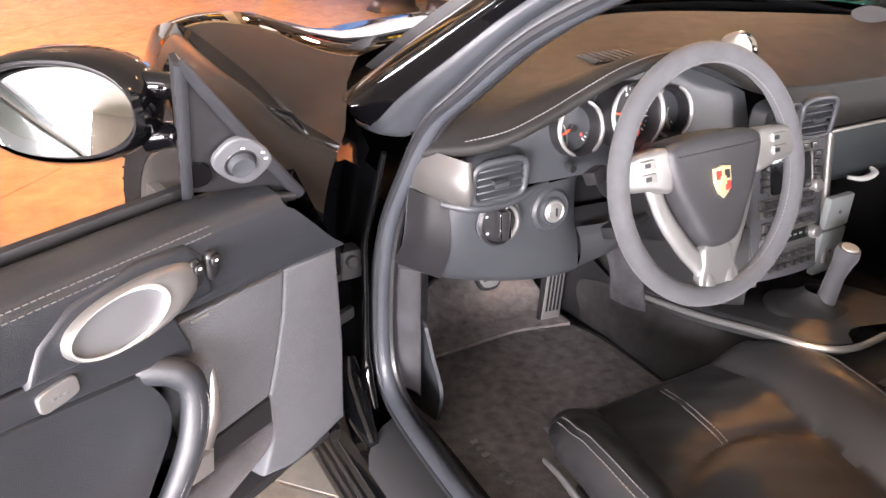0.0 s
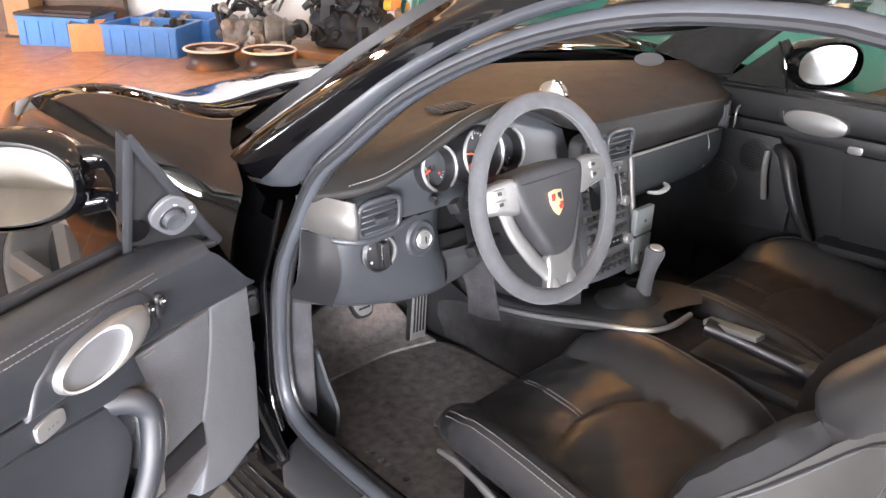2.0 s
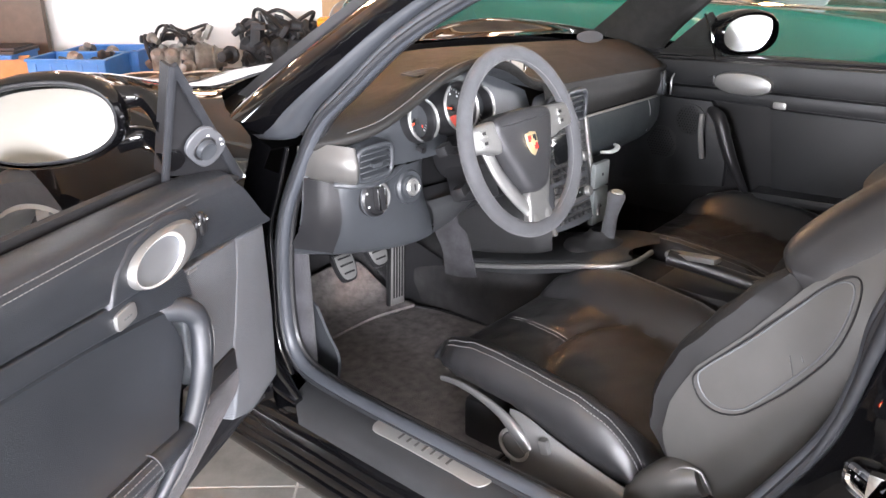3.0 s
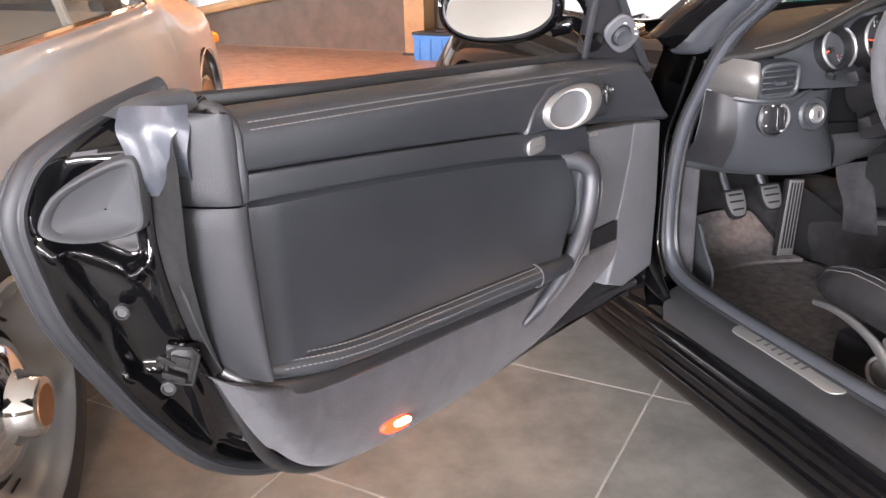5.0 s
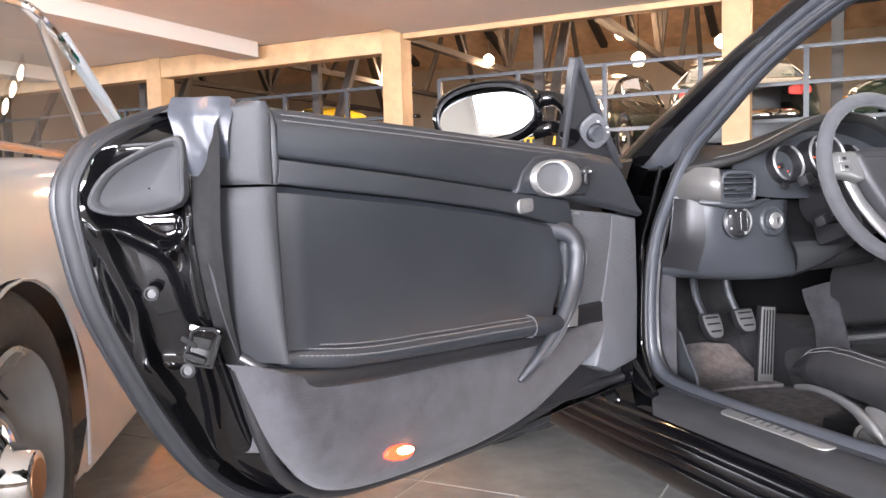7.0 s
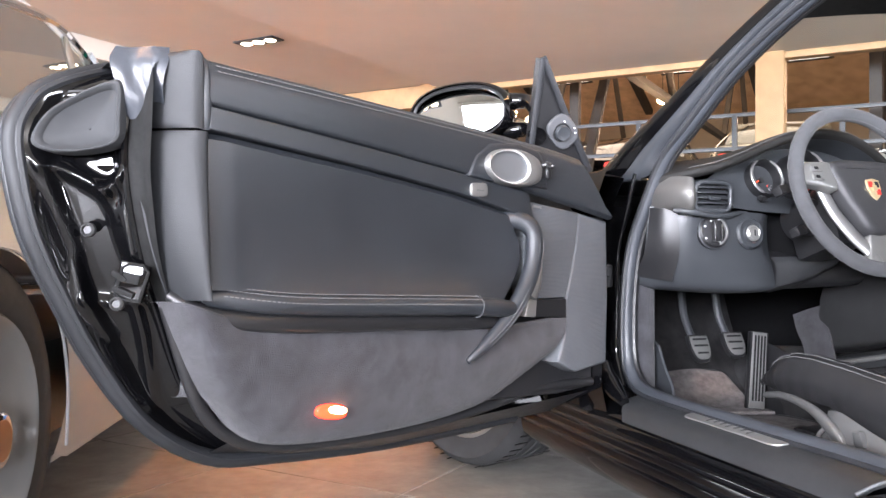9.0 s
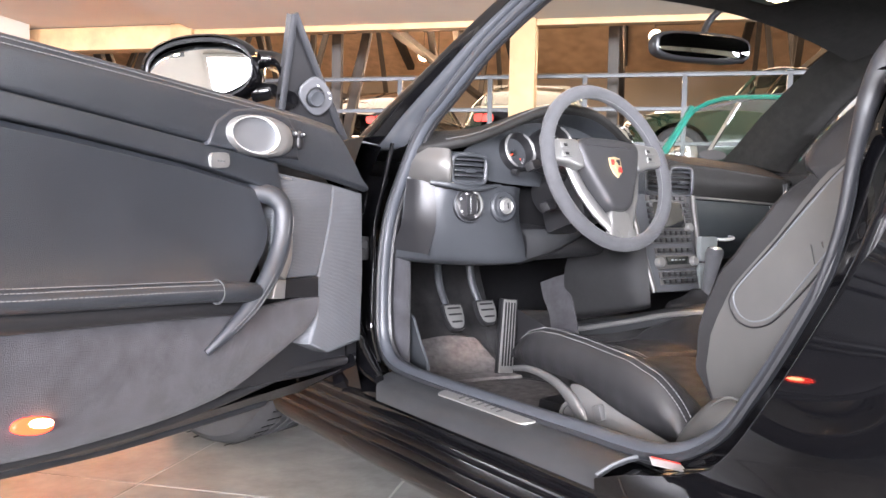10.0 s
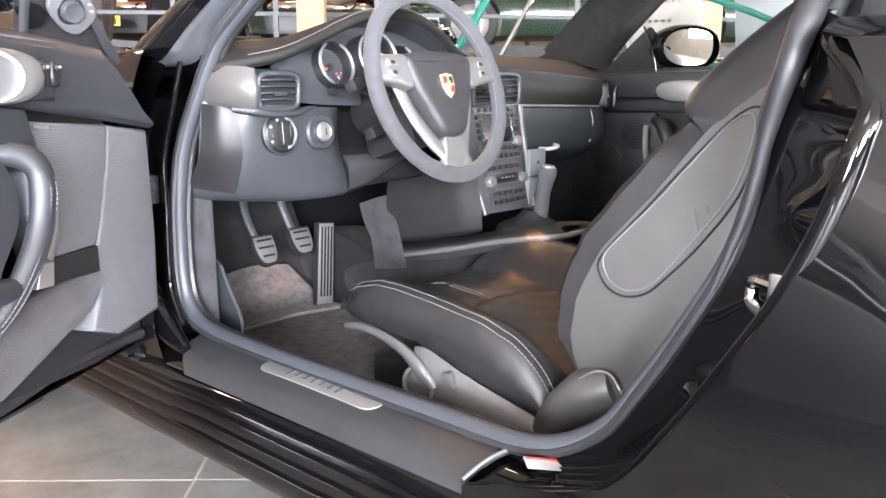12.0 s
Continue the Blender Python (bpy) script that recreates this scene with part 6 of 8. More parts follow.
for sg in (-1, 1):
    part("side_spoke", prism(spline2([(sg * 0.082, 0.048), (sg * 0.115, 0.053), (sg * 0.158, 0.046), (sg * 0.160, 0.008), (sg * 0.12, 0.000), (sg * 0.080, -0.006)], 4, True), 0.022, 0.008, SW @ pose(0, 0, -0.012), 3), SPOKEM, wheel, "satin silver spoke with buttons")
    for kk in (0, 1):
        part("spoke_button", box(sg * 0.126, 0.036 - 0.018 * kk, 0.011, 0.026, 0.013, 0.006, 0.003, SW), SPOKEM, wheel)
        part("button_mark", box(sg * (0.128 - 0.010 * (sg > 0)), 0.036 - 0.018 * kk, 0.0140, 0.010, 0.006, 0.0012, 0.0004, SW), DARKPL, wheel)
    part("lower_spoke", tube([SW @ Vector((sg * 0.098, 0.010, -0.018)), SW @ Vector((sg * 0.078, -0.045, -0.018)), SW @ Vector((sg * 0.048, -0.096, -0.014)), SW @ Vector((sg * 0.026, -0.128, -0.008)), SW @ Vector((sg * 0.018, -0.156, -0.002))], [0.013, 0.014, 0.015, 0.014, 0.013], 12, flat=0.6, up=SW.to_3x3().col[2]), SPOKEM, wheel)
part("bottom_spoke", prism(spline2([(-0.036, -0.160), (0.036, -0.160), (0.030, -0.122), (0.022, -0.096), (-0.022, -0.096), (-0.030, -0.122)], 4, True), 0.016, 0.006, SW @ pose(0, 0, -0.014), 3), SPOKEM, wheel)
cm = SW @ pose(0, -0.006, 0.0165)
shield = [(-0.016, 0.019), (0, 0.022), (0.016, 0.019), (0.0165, 0.0), (0.010, -0.016), (0, -0.024), (-0.010, -0.016), (-0.0165, 0.0)]
part("crest", prism(shield, 0.003, 0.001, cm), GOLD, wheel, "small enamel shield emblem")
for q in ((-0.008, 0.009, 0.010), (0.008, -0.007, 0.010)):
    part("crest_field", box(q[0], q[1], 0.0035, q[2], 0.012, 0.001, 0, cm), REDM, wheel)
part("crest_field", box(0.008, 0.009, 0.0035, 0.009, 0.012, 0.001, 0, cm), DARKPL, wheel)
part("crest_field", box(0.0, 0.001, 0.0042, 0.010, 0.012, 0.001, 0, cm), GOLD, wheel)
for (p0, p1, p2) in (((-0.03, 0.0, -0.09), (-0.09, 0.012, -0.082), (-0.142, 0.024, -0.075)), ((-0.03, -0.055, -0.095), (-0.075, -0.058, -0.09), (-0.112, -0.060, -0.086)), ((0.03, 0.02, -0.09), (0.09, 0.03, -0.085), (0.13, 0.035, -0.07))):
    st = part("stalk", tube([SW @ Vector(p0), SW @ Vector(p1), SW @ Vector(p2)], [0.007, 0.008, 0.009], 10), DARKPL, car, "black column stalk")
    part("stalk_cap", box(0, 0, 0, 0.030, 0.020, 0.022, 0.005, SW @ Matrix.Translation(p2) @ pose(0, 0, 0, 0, 12, 15)), DARKPL, st)

# bulkhead in the same near-black, so the footwell's shade is in its colour
part("bulkhead", box(0, 0.63, 0.50, 1.5, 0.02, 0.62, 0), SHADEM, car)
part("far_kick_panel", box(0.66, 0.35, 0.46, 0.02, 0.56, 0.5, 0), DARKPL, car)

# ---- pedals and mat ----


def pedal(x, y, z, w, h, tilt):
    m = pose(x, y, z, tilt, 0, 0)
    pad = lambda q: spline2([(-0.5 * w * q, 0.42 * h * q), (-0.4 * w * q, 0.5 * h * q), (0.4 * w * q, 0.5 * h * q), (0.5 * w * q, 0.42 * h * q), (0.5 * w * q, -0.05 * h * q), (0.34 * w * q, -0.46 * h * q), (0, -0.54 * h * q), (-0.34 * w * q, -0.46 * h * q), (-0.5 * w * q, -0.05 * h * q)], 3, True)
    p = part("pedal", prism(pad(1.0), 0.012, 0.003, m @ pose(0, 0, -0.006)), DARKPL, car, "rounded pedal with a bright metal face")
    part("pedal_face", prism(pad(0.84), 0.004, 0.0012, m @ pose(0, 0, 0.005)), SPOKEM, p)
    for k in (-0.22, 0.06, 0.30):
        part("grip", box(0, h * k, 0.0095, w * (0.52 if k < 0 else 0.66), h * 0.07, 0.003, 0.001, m), DARKPL, p)
    part("pedal_arm", tube([(x, y + 0.01, z), (x - 0.012, y + 0.05, z + 0.08), (x - 0.025, y + 0.05, z + 0.2)], [0.008, 0.010, 0.011], 8), SOFT, p)


pedal(-0.408, 0.285, 0.402, 0.060, 0.070, 62)
pedal(-0.312, 0.275, 0.410, 0.062, 0.066, 62)
gm = pose(-0.2235, 0.297, 0.338, 86, 6.5, 0)
gas = part("pedal", box(0, 0, 0, 0.058, 0.20, 0.012, 0.004, gm), DARKPL, car, "long bright metal accelerator with dark grooves")
part("pedal_face", prism([(-0.0245, -0.098), (0.0245, -0.098), (0.0215, 0.098), (-0.0215, 0.098)], 0.004, 0.0015, gm @ pose(0, 0, 0.005)), SILVER, gas)
for k in (-0.015, -0.005, 0.005, 0.015):
    part("groove", box(k, 0.006, 0.0092, 0.0055, 0.17, 0.001, 0, gm), DARKPL, gas)
part("dead_pedal", loft([(-0.185, 0.36, 0.42), (-0.165, 0.30, 0.40), (-0.15, 0.2, 0.36)], [(-0.18, 0.36, 0.32), (-0.155, 0.28, 0.30), (-0.14, 0.2, 0.28)], [(-0.175, 0.33, 0.22), (-0.15, 0.25, 0.22), (-0.13, 0.15, 0.22)]), DARKPL, car)
part("foot_rest", box(-0.56, 0.34, 0.30, 0.09, 0.02, 0.24, 0.006, pose(0, 0, 0)), SUEDE, car, "carpeted foot rest")
mat_out = spline2([(-0.645, 0.02), (-0.625, 0.20), (-0.565, 0.30), (-0.47, 0.31), (-0.40, 0.345), (-0.30, 0.335), (-0.265, 0.27), (-0.20, 0.26), (-0.165, 0.15), (-0.165, -0.15), (-0.20, -0.28), (-0.55, -0.30), (-0.64, -0.25)], 4, True)
fmat = thing("floor_mat", "dark brown-grey carpet floor mat with bound edge lying in the footwell", "floor mat")
part("carpet_pad", prism(mat_out, 0.014, 0.004, pose(0, 0, 0.2135)), MATC, fmat)
part("mat_front", loft([(-0.56, 0.285, 0.2290), (-0.44, 0.285, 0.2290), (-0.32, 0.285, 0.2290), (-0.20, 0.255, 0.2290)], [(-0.545, 0.355, 0.2385), (-0.43, 0.365, 0.243), (-0.32, 0.365, 0.243), (-0.203, 0.33, 0.236)], [(-0.50, 0.41, 0.283), (-0.40, 0.425, 0.296), (-0.31, 0.428, 0.298), (-0.205, 0.385, 0.262)], [(-0.44, 0.440, 0.307), (-0.385, 0.449, 0.315), (-0.30, 0.452, 0.318), (-0.222, 0.440, 0.308)], thick=0.008), MATC, fmat, "turned-up front of the mat")
part("front_binding", tube([(-0.56, 0.30, 0.232), (-0.545, 0.355, 0.241), (-0.50, 0.41, 0.286), (-0.44, 0.440, 0.310), (-0.385, 0.449, 0.318), (-0.30, 0.452, 0.321), (-0.222, 0.440, 0.311), (-0.205, 0.385, 0.265), (-0.203, 0.33, 0.239)], 0.0035, 6, False, 3), DARKPL, fmat)
part("binding", tube([(a, b, 0.226) for a, b in mat_out], 0.0042, 6, True, 1), DARKPL, fmat)
for k in range(7):
    part("letter_bar", box(-0.585, 0.033 - 0.0185 * k, 0.2285, 0.013, 0.009, 0.0010, 0), SILVER, fmat)

# ---- centre console ----
part("tunnel", loft([(-0.155, 0.5, 0.21), (-0.155, -0.1, 0.21), (-0.15, -0.75, 0.21)], [(-0.145, 0.5, 0.32), (-0.145, -0.1, 0.37), (-0.14, -0.75, 0.36)], [(-0.11, 0.5, 0.345), (-0.11, -0.1, 0.395), (-0.10, -0.75, 0.40)], [(0.11, 0.5, 0.345), (0.11, -0.1, 0.395), (0.10, -0.75, 0.40)], [(0.155, 0.5, 0.21), (0.155, -0.1, 0.21), (0.15, -0.75, 0.21)]), CARPET, car, "carpeted centre tunnel")
part("knee_pad", loft([(-0.150, 0.13, 0.585), (-0.150, 0.02, 0.60), (-0.146, -0.06, 0.605), (-0.128, -0.09, 0.60)], [(-0.166, 0.13, 0.56), (-0.166, 0.02, 0.57), (-0.158, -0.07, 0.57), (-0.136, -0.105, 0.56)], [(-0.170, 0.13, 0.44), (-0.170, 0.02, 0.458), (-0.162, -0.08, 0.474), (-0.139, -0.118, 0.480)], [(-0.163, 0.13, 0.413), (-0.163, 0.02, 0.434), (-0.155, -0.08, 0.455), (-0.134, -0.115, 0.464)], [(-0.12, 0.12, 0.400), (-0.12, 0.02, 0.422), (-0.12, -0.07, 0.444), (-0.115, -0.10, 0.454)]), BACKM, car, "padded black leather console side panel")
part("tunnel_flap", loft([(-0.165, 0.125, 0.520), (-0.172, 0.17, 0.506), (-0.176, 0.22, 0.488)], [(-0.174, 0.106, 0.47), (-0.184, 0.15, 0.462), (-0.182, 0.200, 0.45)], [(-0.178, 0.086, 0.415), (-0.187, 0.13, 0.412), (-0.183, 0.175, 0.410)], [(-0.168, 0.077, 0.352), (-0.179, 0.12, 0.345), (-0.176, 0.17, 0.338)], thick=0.006), FLAPM, car, "curved dark suede flap beside the tunnel")
stack = part("console_fascia", loft([(-0.142, -0.040, 0.722), (-0.05, -0.052, 0.722), (0.05, -0.052, 0.722), (0.090, -0.042, 0.722)], [(-0.128, -0.062, 0.62), (-0.04, -0.074, 0.62), (0.05, -0.074, 0.62), (0.084, -0.064, 0.62)], [(-0.108, -0.098, 0.49), (-0.03, -0.108, 0.49), (0.045, -0.108, 0.49), (0.076, -0.098, 0.49)], thick=0.02), PADG, car, "centre fascia in dark grey with radio and climate controls")
for e0, e1, e2 in ((-0.146, -0.131, -0.110), (0.094, 0.087, 0.079)):
    part("fascia_edge", tube([(e0, -0.046, 0.722), (e1, -0.070, 0.62), (e2, -0.106, 0.49)], 0.0075, 10), DARKSILVER, stack, "satin edge of the centre fascia")


def on_stack(z):
    return pose(-0.020, float(np.interp(z, (0.49, 0.62, 0.722), (-0.110, -0.075, -0.053))), z, 75, 0, 0)


KEYM = mat("key_plastic", (0.020, 0.020, 0.021), 0.32)
part("screen", box(0, 0, 0.001, 0.108, 0.064, 0.006, 0.003, on_stack(0.672)), mat("screen_glass", (0.01, 0.011, 0.012), 0.10, coat=0.5), stack, "dark radio screen")
part("screen_frame", ring(oval(0, 0, 0.056, 0.034, 28, 8), 0.0020, 6, on_stack(0.672) @ pose(0, 0, 0.003)), DARKSILVER, stack)
for zz, nb, pw2 in ((0.7125, 6, 0.0165), (0.6275, 7, 0.0145), (0.6105, 7, 0.0145), (0.586, 6, 0.0165), (0.530, 6, 0.0155), (0.513, 6, 0.0155)):
    part("key_strip", box(0, 0, 0.0005, 0.150 if zz > 0.6 else 0.135, 0.0145, 0.004, 0.0015, on_stack(zz)), DARKSILVER, stack)
    for k in range(nb):
        key = part("button", box((k - (nb - 1) / 2) * (pw2 + 0.0055), 0, 0.005, pw2, 0.0105, 0.008, 0.0025, on_stack(zz)), KEYM, stack)
        part("button_mark", box((k - (nb - 1) / 2) * (pw2 + 0.0055), 0, 0.0093, pw2 * 0.34, 0.0014, 0.0006, 0, on_stack(zz)), GREYPL, key)
for side in (-1, 1):
    for zz in (0.696, 0.682, 0.668, 0.654):
        key = part("button", box(side * 0.0675, 0, 0.005, 0.0165, 0.0095, 0.008, 0.0025, on_stack(zz)), KEYM, stack)
        part("button_mark", box(side * 0.0675, 0, 0.0093, 0.005, 0.0014, 0.0006, 0, on_stack(zz)), GREYPL, key)
    part("dial", lathe([(0.0125, 0), (0.0120, 0.012), (0.0100, 0.015), (0.001, 0.0155)], 22, on_stack(0.640 if side > 0 else 0.558) @ pose(side * 0.064, 0, 0)), SPOKEM, stack, "silver turning knob")
part("climate_panel", box(0, 0, 0.0015, 0.140, 0.034, 0.006, 0.003, on_stack(0.559)), DARKSILVER, stack)
part("climate_display", box(0.004, 0.003, 0.004, 0.082, 0.020, 0.005, 0.002, on_stack(0.559)), mat("display_glass", (0.012, 0.014, 0.013), 0.15), stack, "dark climate display")
part("display_digits", join(*[box(-0.018 + 0.014 * k, 0.004, 0.0068, 0.008, 0.003, 0.0006, 0, on_stack(0.559)) for k in range(4)]), PADM, stack)
part("dial", lathe([(0.0125, 0), (0.0120, 0.012), (0.0100, 0.015), (0.001, 0.0155)], 22, on_stack(0.558) @ pose(0.060, 0, 0)), SPOKEM, stack, "silver turning knob")
cons = part("console", loft([(-0.155, 0.14, 0.356), (-0.155, -0.018, 0.385), (-0.145, -0.176, 0.428), (-0.125, -0.255, 0.443), (-0.08, -0.286, 0.445)], [(-0.158, 0.14, 0.381), (-0.158, -0.018, 0.413), (-0.148, -0.176, 0.453), (-0.128, -0.26, 0.467), (-0.08, -0.29, 0.471)], [(-0.13, 0.14, 0.388), (-0.13, -0.018, 0.421), (-0.12, -0.176, 0.461), (-0.105, -0.246, 0.472), (-0.07, -0.273, 0.475)], [(0.02, 0.14, 0.388), (0.02, -0.018, 0.421), (0.02, -0.176, 0.463), (0.02, -0.246, 0.474), (0, -0.277, 0.475)], [(0.125, 0.14, 0.376), (0.125, -0.018, 0.41), (0.125, -0.176, 0.453), (0.105, -0.255, 0.463), (0.06, -0.286, 0.465)]), SILLPL, car, "centre console with a gear lever")
part("console_edge", tube([(-0.163, 0.1, 0.378), (-0.164, -0.035, 0.41), (-0.153, -0.176, 0.447), (-0.132, -0.262, 0.462), (-0.085, -0.296, 0.466), (0, -0.295, 0.464)], 0.0060, 8), SPOKEM, cons, "satin grey console edge")
part("gear_boot", loft(*[[(-0.035 + r_ * (1 + 0.05 * math.sin(5 * a_)) * math.cos(a_), -0.180 + 1.15 * r_ * (1 + 0.06 * math.cos(3 * a_)) * math.sin(a_), 0.457 + z_) for a_ in [2 * math.pi * k / 16 for k in range(17)]] for r_, z_ in ((0.072, -0.004), (0.066, 0.008), (0.05, 0.017), (0.032, 0.028), (0.019, 0.044))], n=2), BACKM, cons, "suede gear lever gaiter")
part("gear_lever", tube([(-0.034, -0.196, 0.462), (-0.034, -0.200, 0.500), (-0.034, -0.204, 0.540), (-0.035, -0.210, 0.566), (-0.036, -0.214, 0.586), (-0.036, -0.216, 0.598)], [0.0165, 0.0160, 0.0150, 0.0170, 0.0205, 0.0175], 16), RIMSUEDE, cons, "suede-covered gear knob")
part("knob_cap", lathe([(0.014, 0), (0.013, 0.005), (0.001, 0.006)], 20, pose(-0.036, -0.216, 0.596, 8, 0, 0)), SILVER, cons, "silver gear knob cap")
for zz, hh in ((0.590, 0.062), (0.510, 0.090)):
    sp = part("side_pad", box(0, 0, 0, 0.066, 0.014, hh, 0.005, pose(0.092, -0.098, zz, 0, 0, 0)), PADM, cons, "grey bracket plate")
    part("screw", lathe([(0.004, 0), (0.003, 0.0015), (0.001, 0.0015)], 10, pose(0.092, -0.1055, zz, 90, 0, 0)), STEEL, sp)
hb = part("handbrake", tube([(-0.055, -0.36, 0.485), (-0.04, -0.45, 0.475), (-0.02, -0.58, 0.455)], [0.018, 0.016, 0.017], 12), DARKPL, car, "handbrake lever with a silver grip")
part("grip", box(0, 0, 0, 0.028, 0.12, 0.012, 0.004, pose(-0.047, -0.41, 0.497, -8, 0, -8)), SILVER, hb)
part("grip_end", box(0, 0, 0, 0.034, 0.10, 0.02, 0.006, pose(-0.024, -0.56, 0.468, -8, 0, -8)), DARKSILVER, hb)
part("tray", box(-0.01, -0.52, 0.425, 0.17, 0.34, 0.03, 0.01), DARKPL, car, "black console tray between the seats")

# ---- seats ----


def seat(cx, name, label):
    """A bucket seat: cushion with stitched bolsters, backrest, head part and hard shell."""
    so = -1 if cx < 0 else 1          # outer side
    ys = [-0.165, -0.18, -0.20, -0.225, -0.25, -0.276, -0.30, -0.32, -0.333, -0.345, -0.371, -0.41, -0.44, -0.47, -0.50, -0.521, -0.55, -0.58, -0.60]
    top = lambda y: float(np.interp(y, (-0.60, -0.58, -0.55, -0.521, -0.47, -0.371, -0.30, -0.25, -0.20, -0.165), (0.335, 0.372, 0.402, 0.421, 0.438, 0.452, 0.459, 0.458, 0.444, 0.425)))
    low = lambda y: float(np.interp(y, (-0.60, -0.55, -0.45, -0.343, -0.25, -0.165), (0.312, 0.322, 0.348, 0.378, 0.384, 0.384)))
    crown = lambda y: float(np.interp(y, (-0.60, -0.45, -0.307, -0.21, -0.165), (0.335, 0.365, 0.392, 0.402, 0.396)))
    wide = lambda y: float(np.interp(y, (-0.60, -0.50, -0.30, -0.215, -0.18, -0.165), (0.242, 0.246, 0.245, 0.240, 0.228, 0.215)))
    arch = lambda x: -0.307 - 1.6 * (x - cx) ** 2 - 16 * (x - cx) ** 4

    def surf(u, y):
        au, x = abs(u), cx + wide(y) * u
        k = min(1.0, max(0.0, (au - 0.50) / 0.40))
        k = k * k * (3 - 2 * k)
        z = crown(y) + (top(y) - crown(y)) * k - 0.010 * max(0, (au - 0.93) / 0.07) ** 2
        z -= 0.006 * math.exp(-((au - 0.60) / 0.035) ** 2)
        if au < 0.60:
            z -= 0.006 * math.exp(-((y - arch(x)) / 0.012) ** 2)
            if y > arch(x):
                z -= 0.003 * math.exp(-(u / 0.035) ** 2)
            else:
                z += 0.005 * (1 - (au / 0.6) ** 2)
            z += 0.0012 * math.sin(x * 61 + y * 35) * math.sin(y * 88)
        return Vector((x, y, z))

    us = [k / 24 - 1 for k in range(49)]
    rows = []
    fine = [-0.165 - 0.435 * i / 60 for i in range(61)]
    for y in fine:
        core = [surf(u, y) for u in us]
        sec = []
        for sg, e in ((-1, core[0]), (1, core[-1])):
            side = [Vector((e.x + sg * 0.012 * math.sin(math.pi * k / 6) + sg * 0.0005 * math.sin(y * 170) * (k > 1), y, e.z + (low(y) - e.z) * k / 6)) for k in range(1, 7)]
            sec.append(side)
        rows.append(sec[0][::-1] + core + sec[1])
    front = []
    for k in range(6, 0, -1):
        a = math.pi / 2 * k / 6
        front.append([Vector((cx + (v.x - cx) * (1 - 0.03 * (1 - math.cos(a))), v.y + 0.020 * math.sin(a), 0.384 + (v.z - 0.384) * math.cos(a) ** 0.8 if v.z > 0.384 else v.z)) for v in rows[0]])
    st = part(name, grid(front + rows), LEATHER, car, label)
    for sg in (-1, 1):
        for du, dz in ((0.985, 0.0012), (0.945, 0.0012)):
            stitches("stitching", [surf(sg * du, y) + Vector((sg * 0.0006, 0, dz)) for y in ys[1:]], st, 4, 0.0068, 0.0046, 0.0009, label="double row of grey stitching")
    for du in (-0.022, 0.022):
        stitches("stitching", [surf(du, y) + Vector((0, 0, 0.0012)) for y in (-0.168, -0.19, -0.22, -0.25, -0.28, -0.302)], st, 4, 0.0068, 0.0046, 0.0009)
    xo = cx + so * 0.245
    lv = [(xo - so * -0.004, -0.188, 0.373), (xo + so * 0.010, -0.235, 0.381), (xo + so * 0.016, -0.287, 0.379), (xo + so * 0.020, -0.335, 0.367), (xo + so * 0.022, -0.372, 0.345), (xo + so * 0.02, -0.398, 0.318)]
    part("tilt_lever", tube(lv, [0.005, 0.0065, 0.0075, 0.0095, 0.013, 0.012], 14, flat=0.7, up=(1, 0, 0)), LEVERM, st, "satin silver seat lever")
    part("lever_ring", ring(oval(0, 0, 0.029, 0.029, 28), 0.0035, 8, pose(xo + so * 0.024, -0.370, 0.318, 0, 90 * so, 0)), SILVER, st, "bright rim of the seat adjuster")
    part("lever_knob", lathe([(0.027, -0.02), (0.027, 0.006), (0.022, 0.011), (0.001, 0.012)], 28, pose(xo + so * 0.014, -0.370, 0.318, 0, 90 * so, 0)), SEATSIDE, st, "round grey seat adjuster")
    part("side_cover", loft([(xo + so * 0.004, -0.345, 0.372), (xo + so * 0.008, -0.38, 0.374), (xo + so * 0.010, -0.45, 0.352), (xo + so * 0.008, -0.55, 0.326), (xo + so * 0.006, -0.61, 0.312)], [(xo + so * 0.014, -0.35, 0.35), (xo + so * 0.018, -0.38, 0.352), (xo + so * 0.020, -0.45, 0.334), (xo + so * 0.018, -0.55, 0.315), (xo + so * 0.014, -0.61, 0.305)], [(xo + so * 0.016, -0.36, 0.25), (xo + so * 0.022, -0.38, 0.25), (xo + so * 0.022, -0.45, 0.25), (xo + so * 0.020, -0.55, 0.25), (xo + so * 0.016, -0.61, 0.25)]), SEATSIDE, st, "silver-grey seat side cover")
    part("tilt_tab", box(0, 0, 0, 0.012, 0.016, 0.026, 0.004, pose(xo + so * 0.024, -0.432, 0.342, -18, 0, 0)), LEVERM, st, "small silver release tab")
    part("pivot_cover", tube([(xo - so * 0.002, -0.592, 0.300), (xo - so * 0.002, -0.618, 0.336), (xo - so * 0.004, -0.655, 0.374), (xo - so * 0.008, -0.69, 0.392)], [0.026, 0.033, 0.036, 0.030], 18, False, 6), SHELL, st, "rounded grey hinge cover")
    part("pivot_rim", tube([(xo + so * 0.026, -0.652, 0.402), (xo + so * 0.022, -0.672, 0.416), (xo + so * 0.018, -0.692, 0.416), (xo + so * 0.022, -0.708, 0.402), (xo + so * 0.02, -0.715, 0.388)], [0.001, 0.002, 0.0025, 0.002, 0.001], 8), LEVERM, st, "pale metal rim of the hinge cover")
    part("seat_base", box(cx, -0.40, 0.265, 0.40, 0.40, 0.10, 0.02), DARKPL, st)
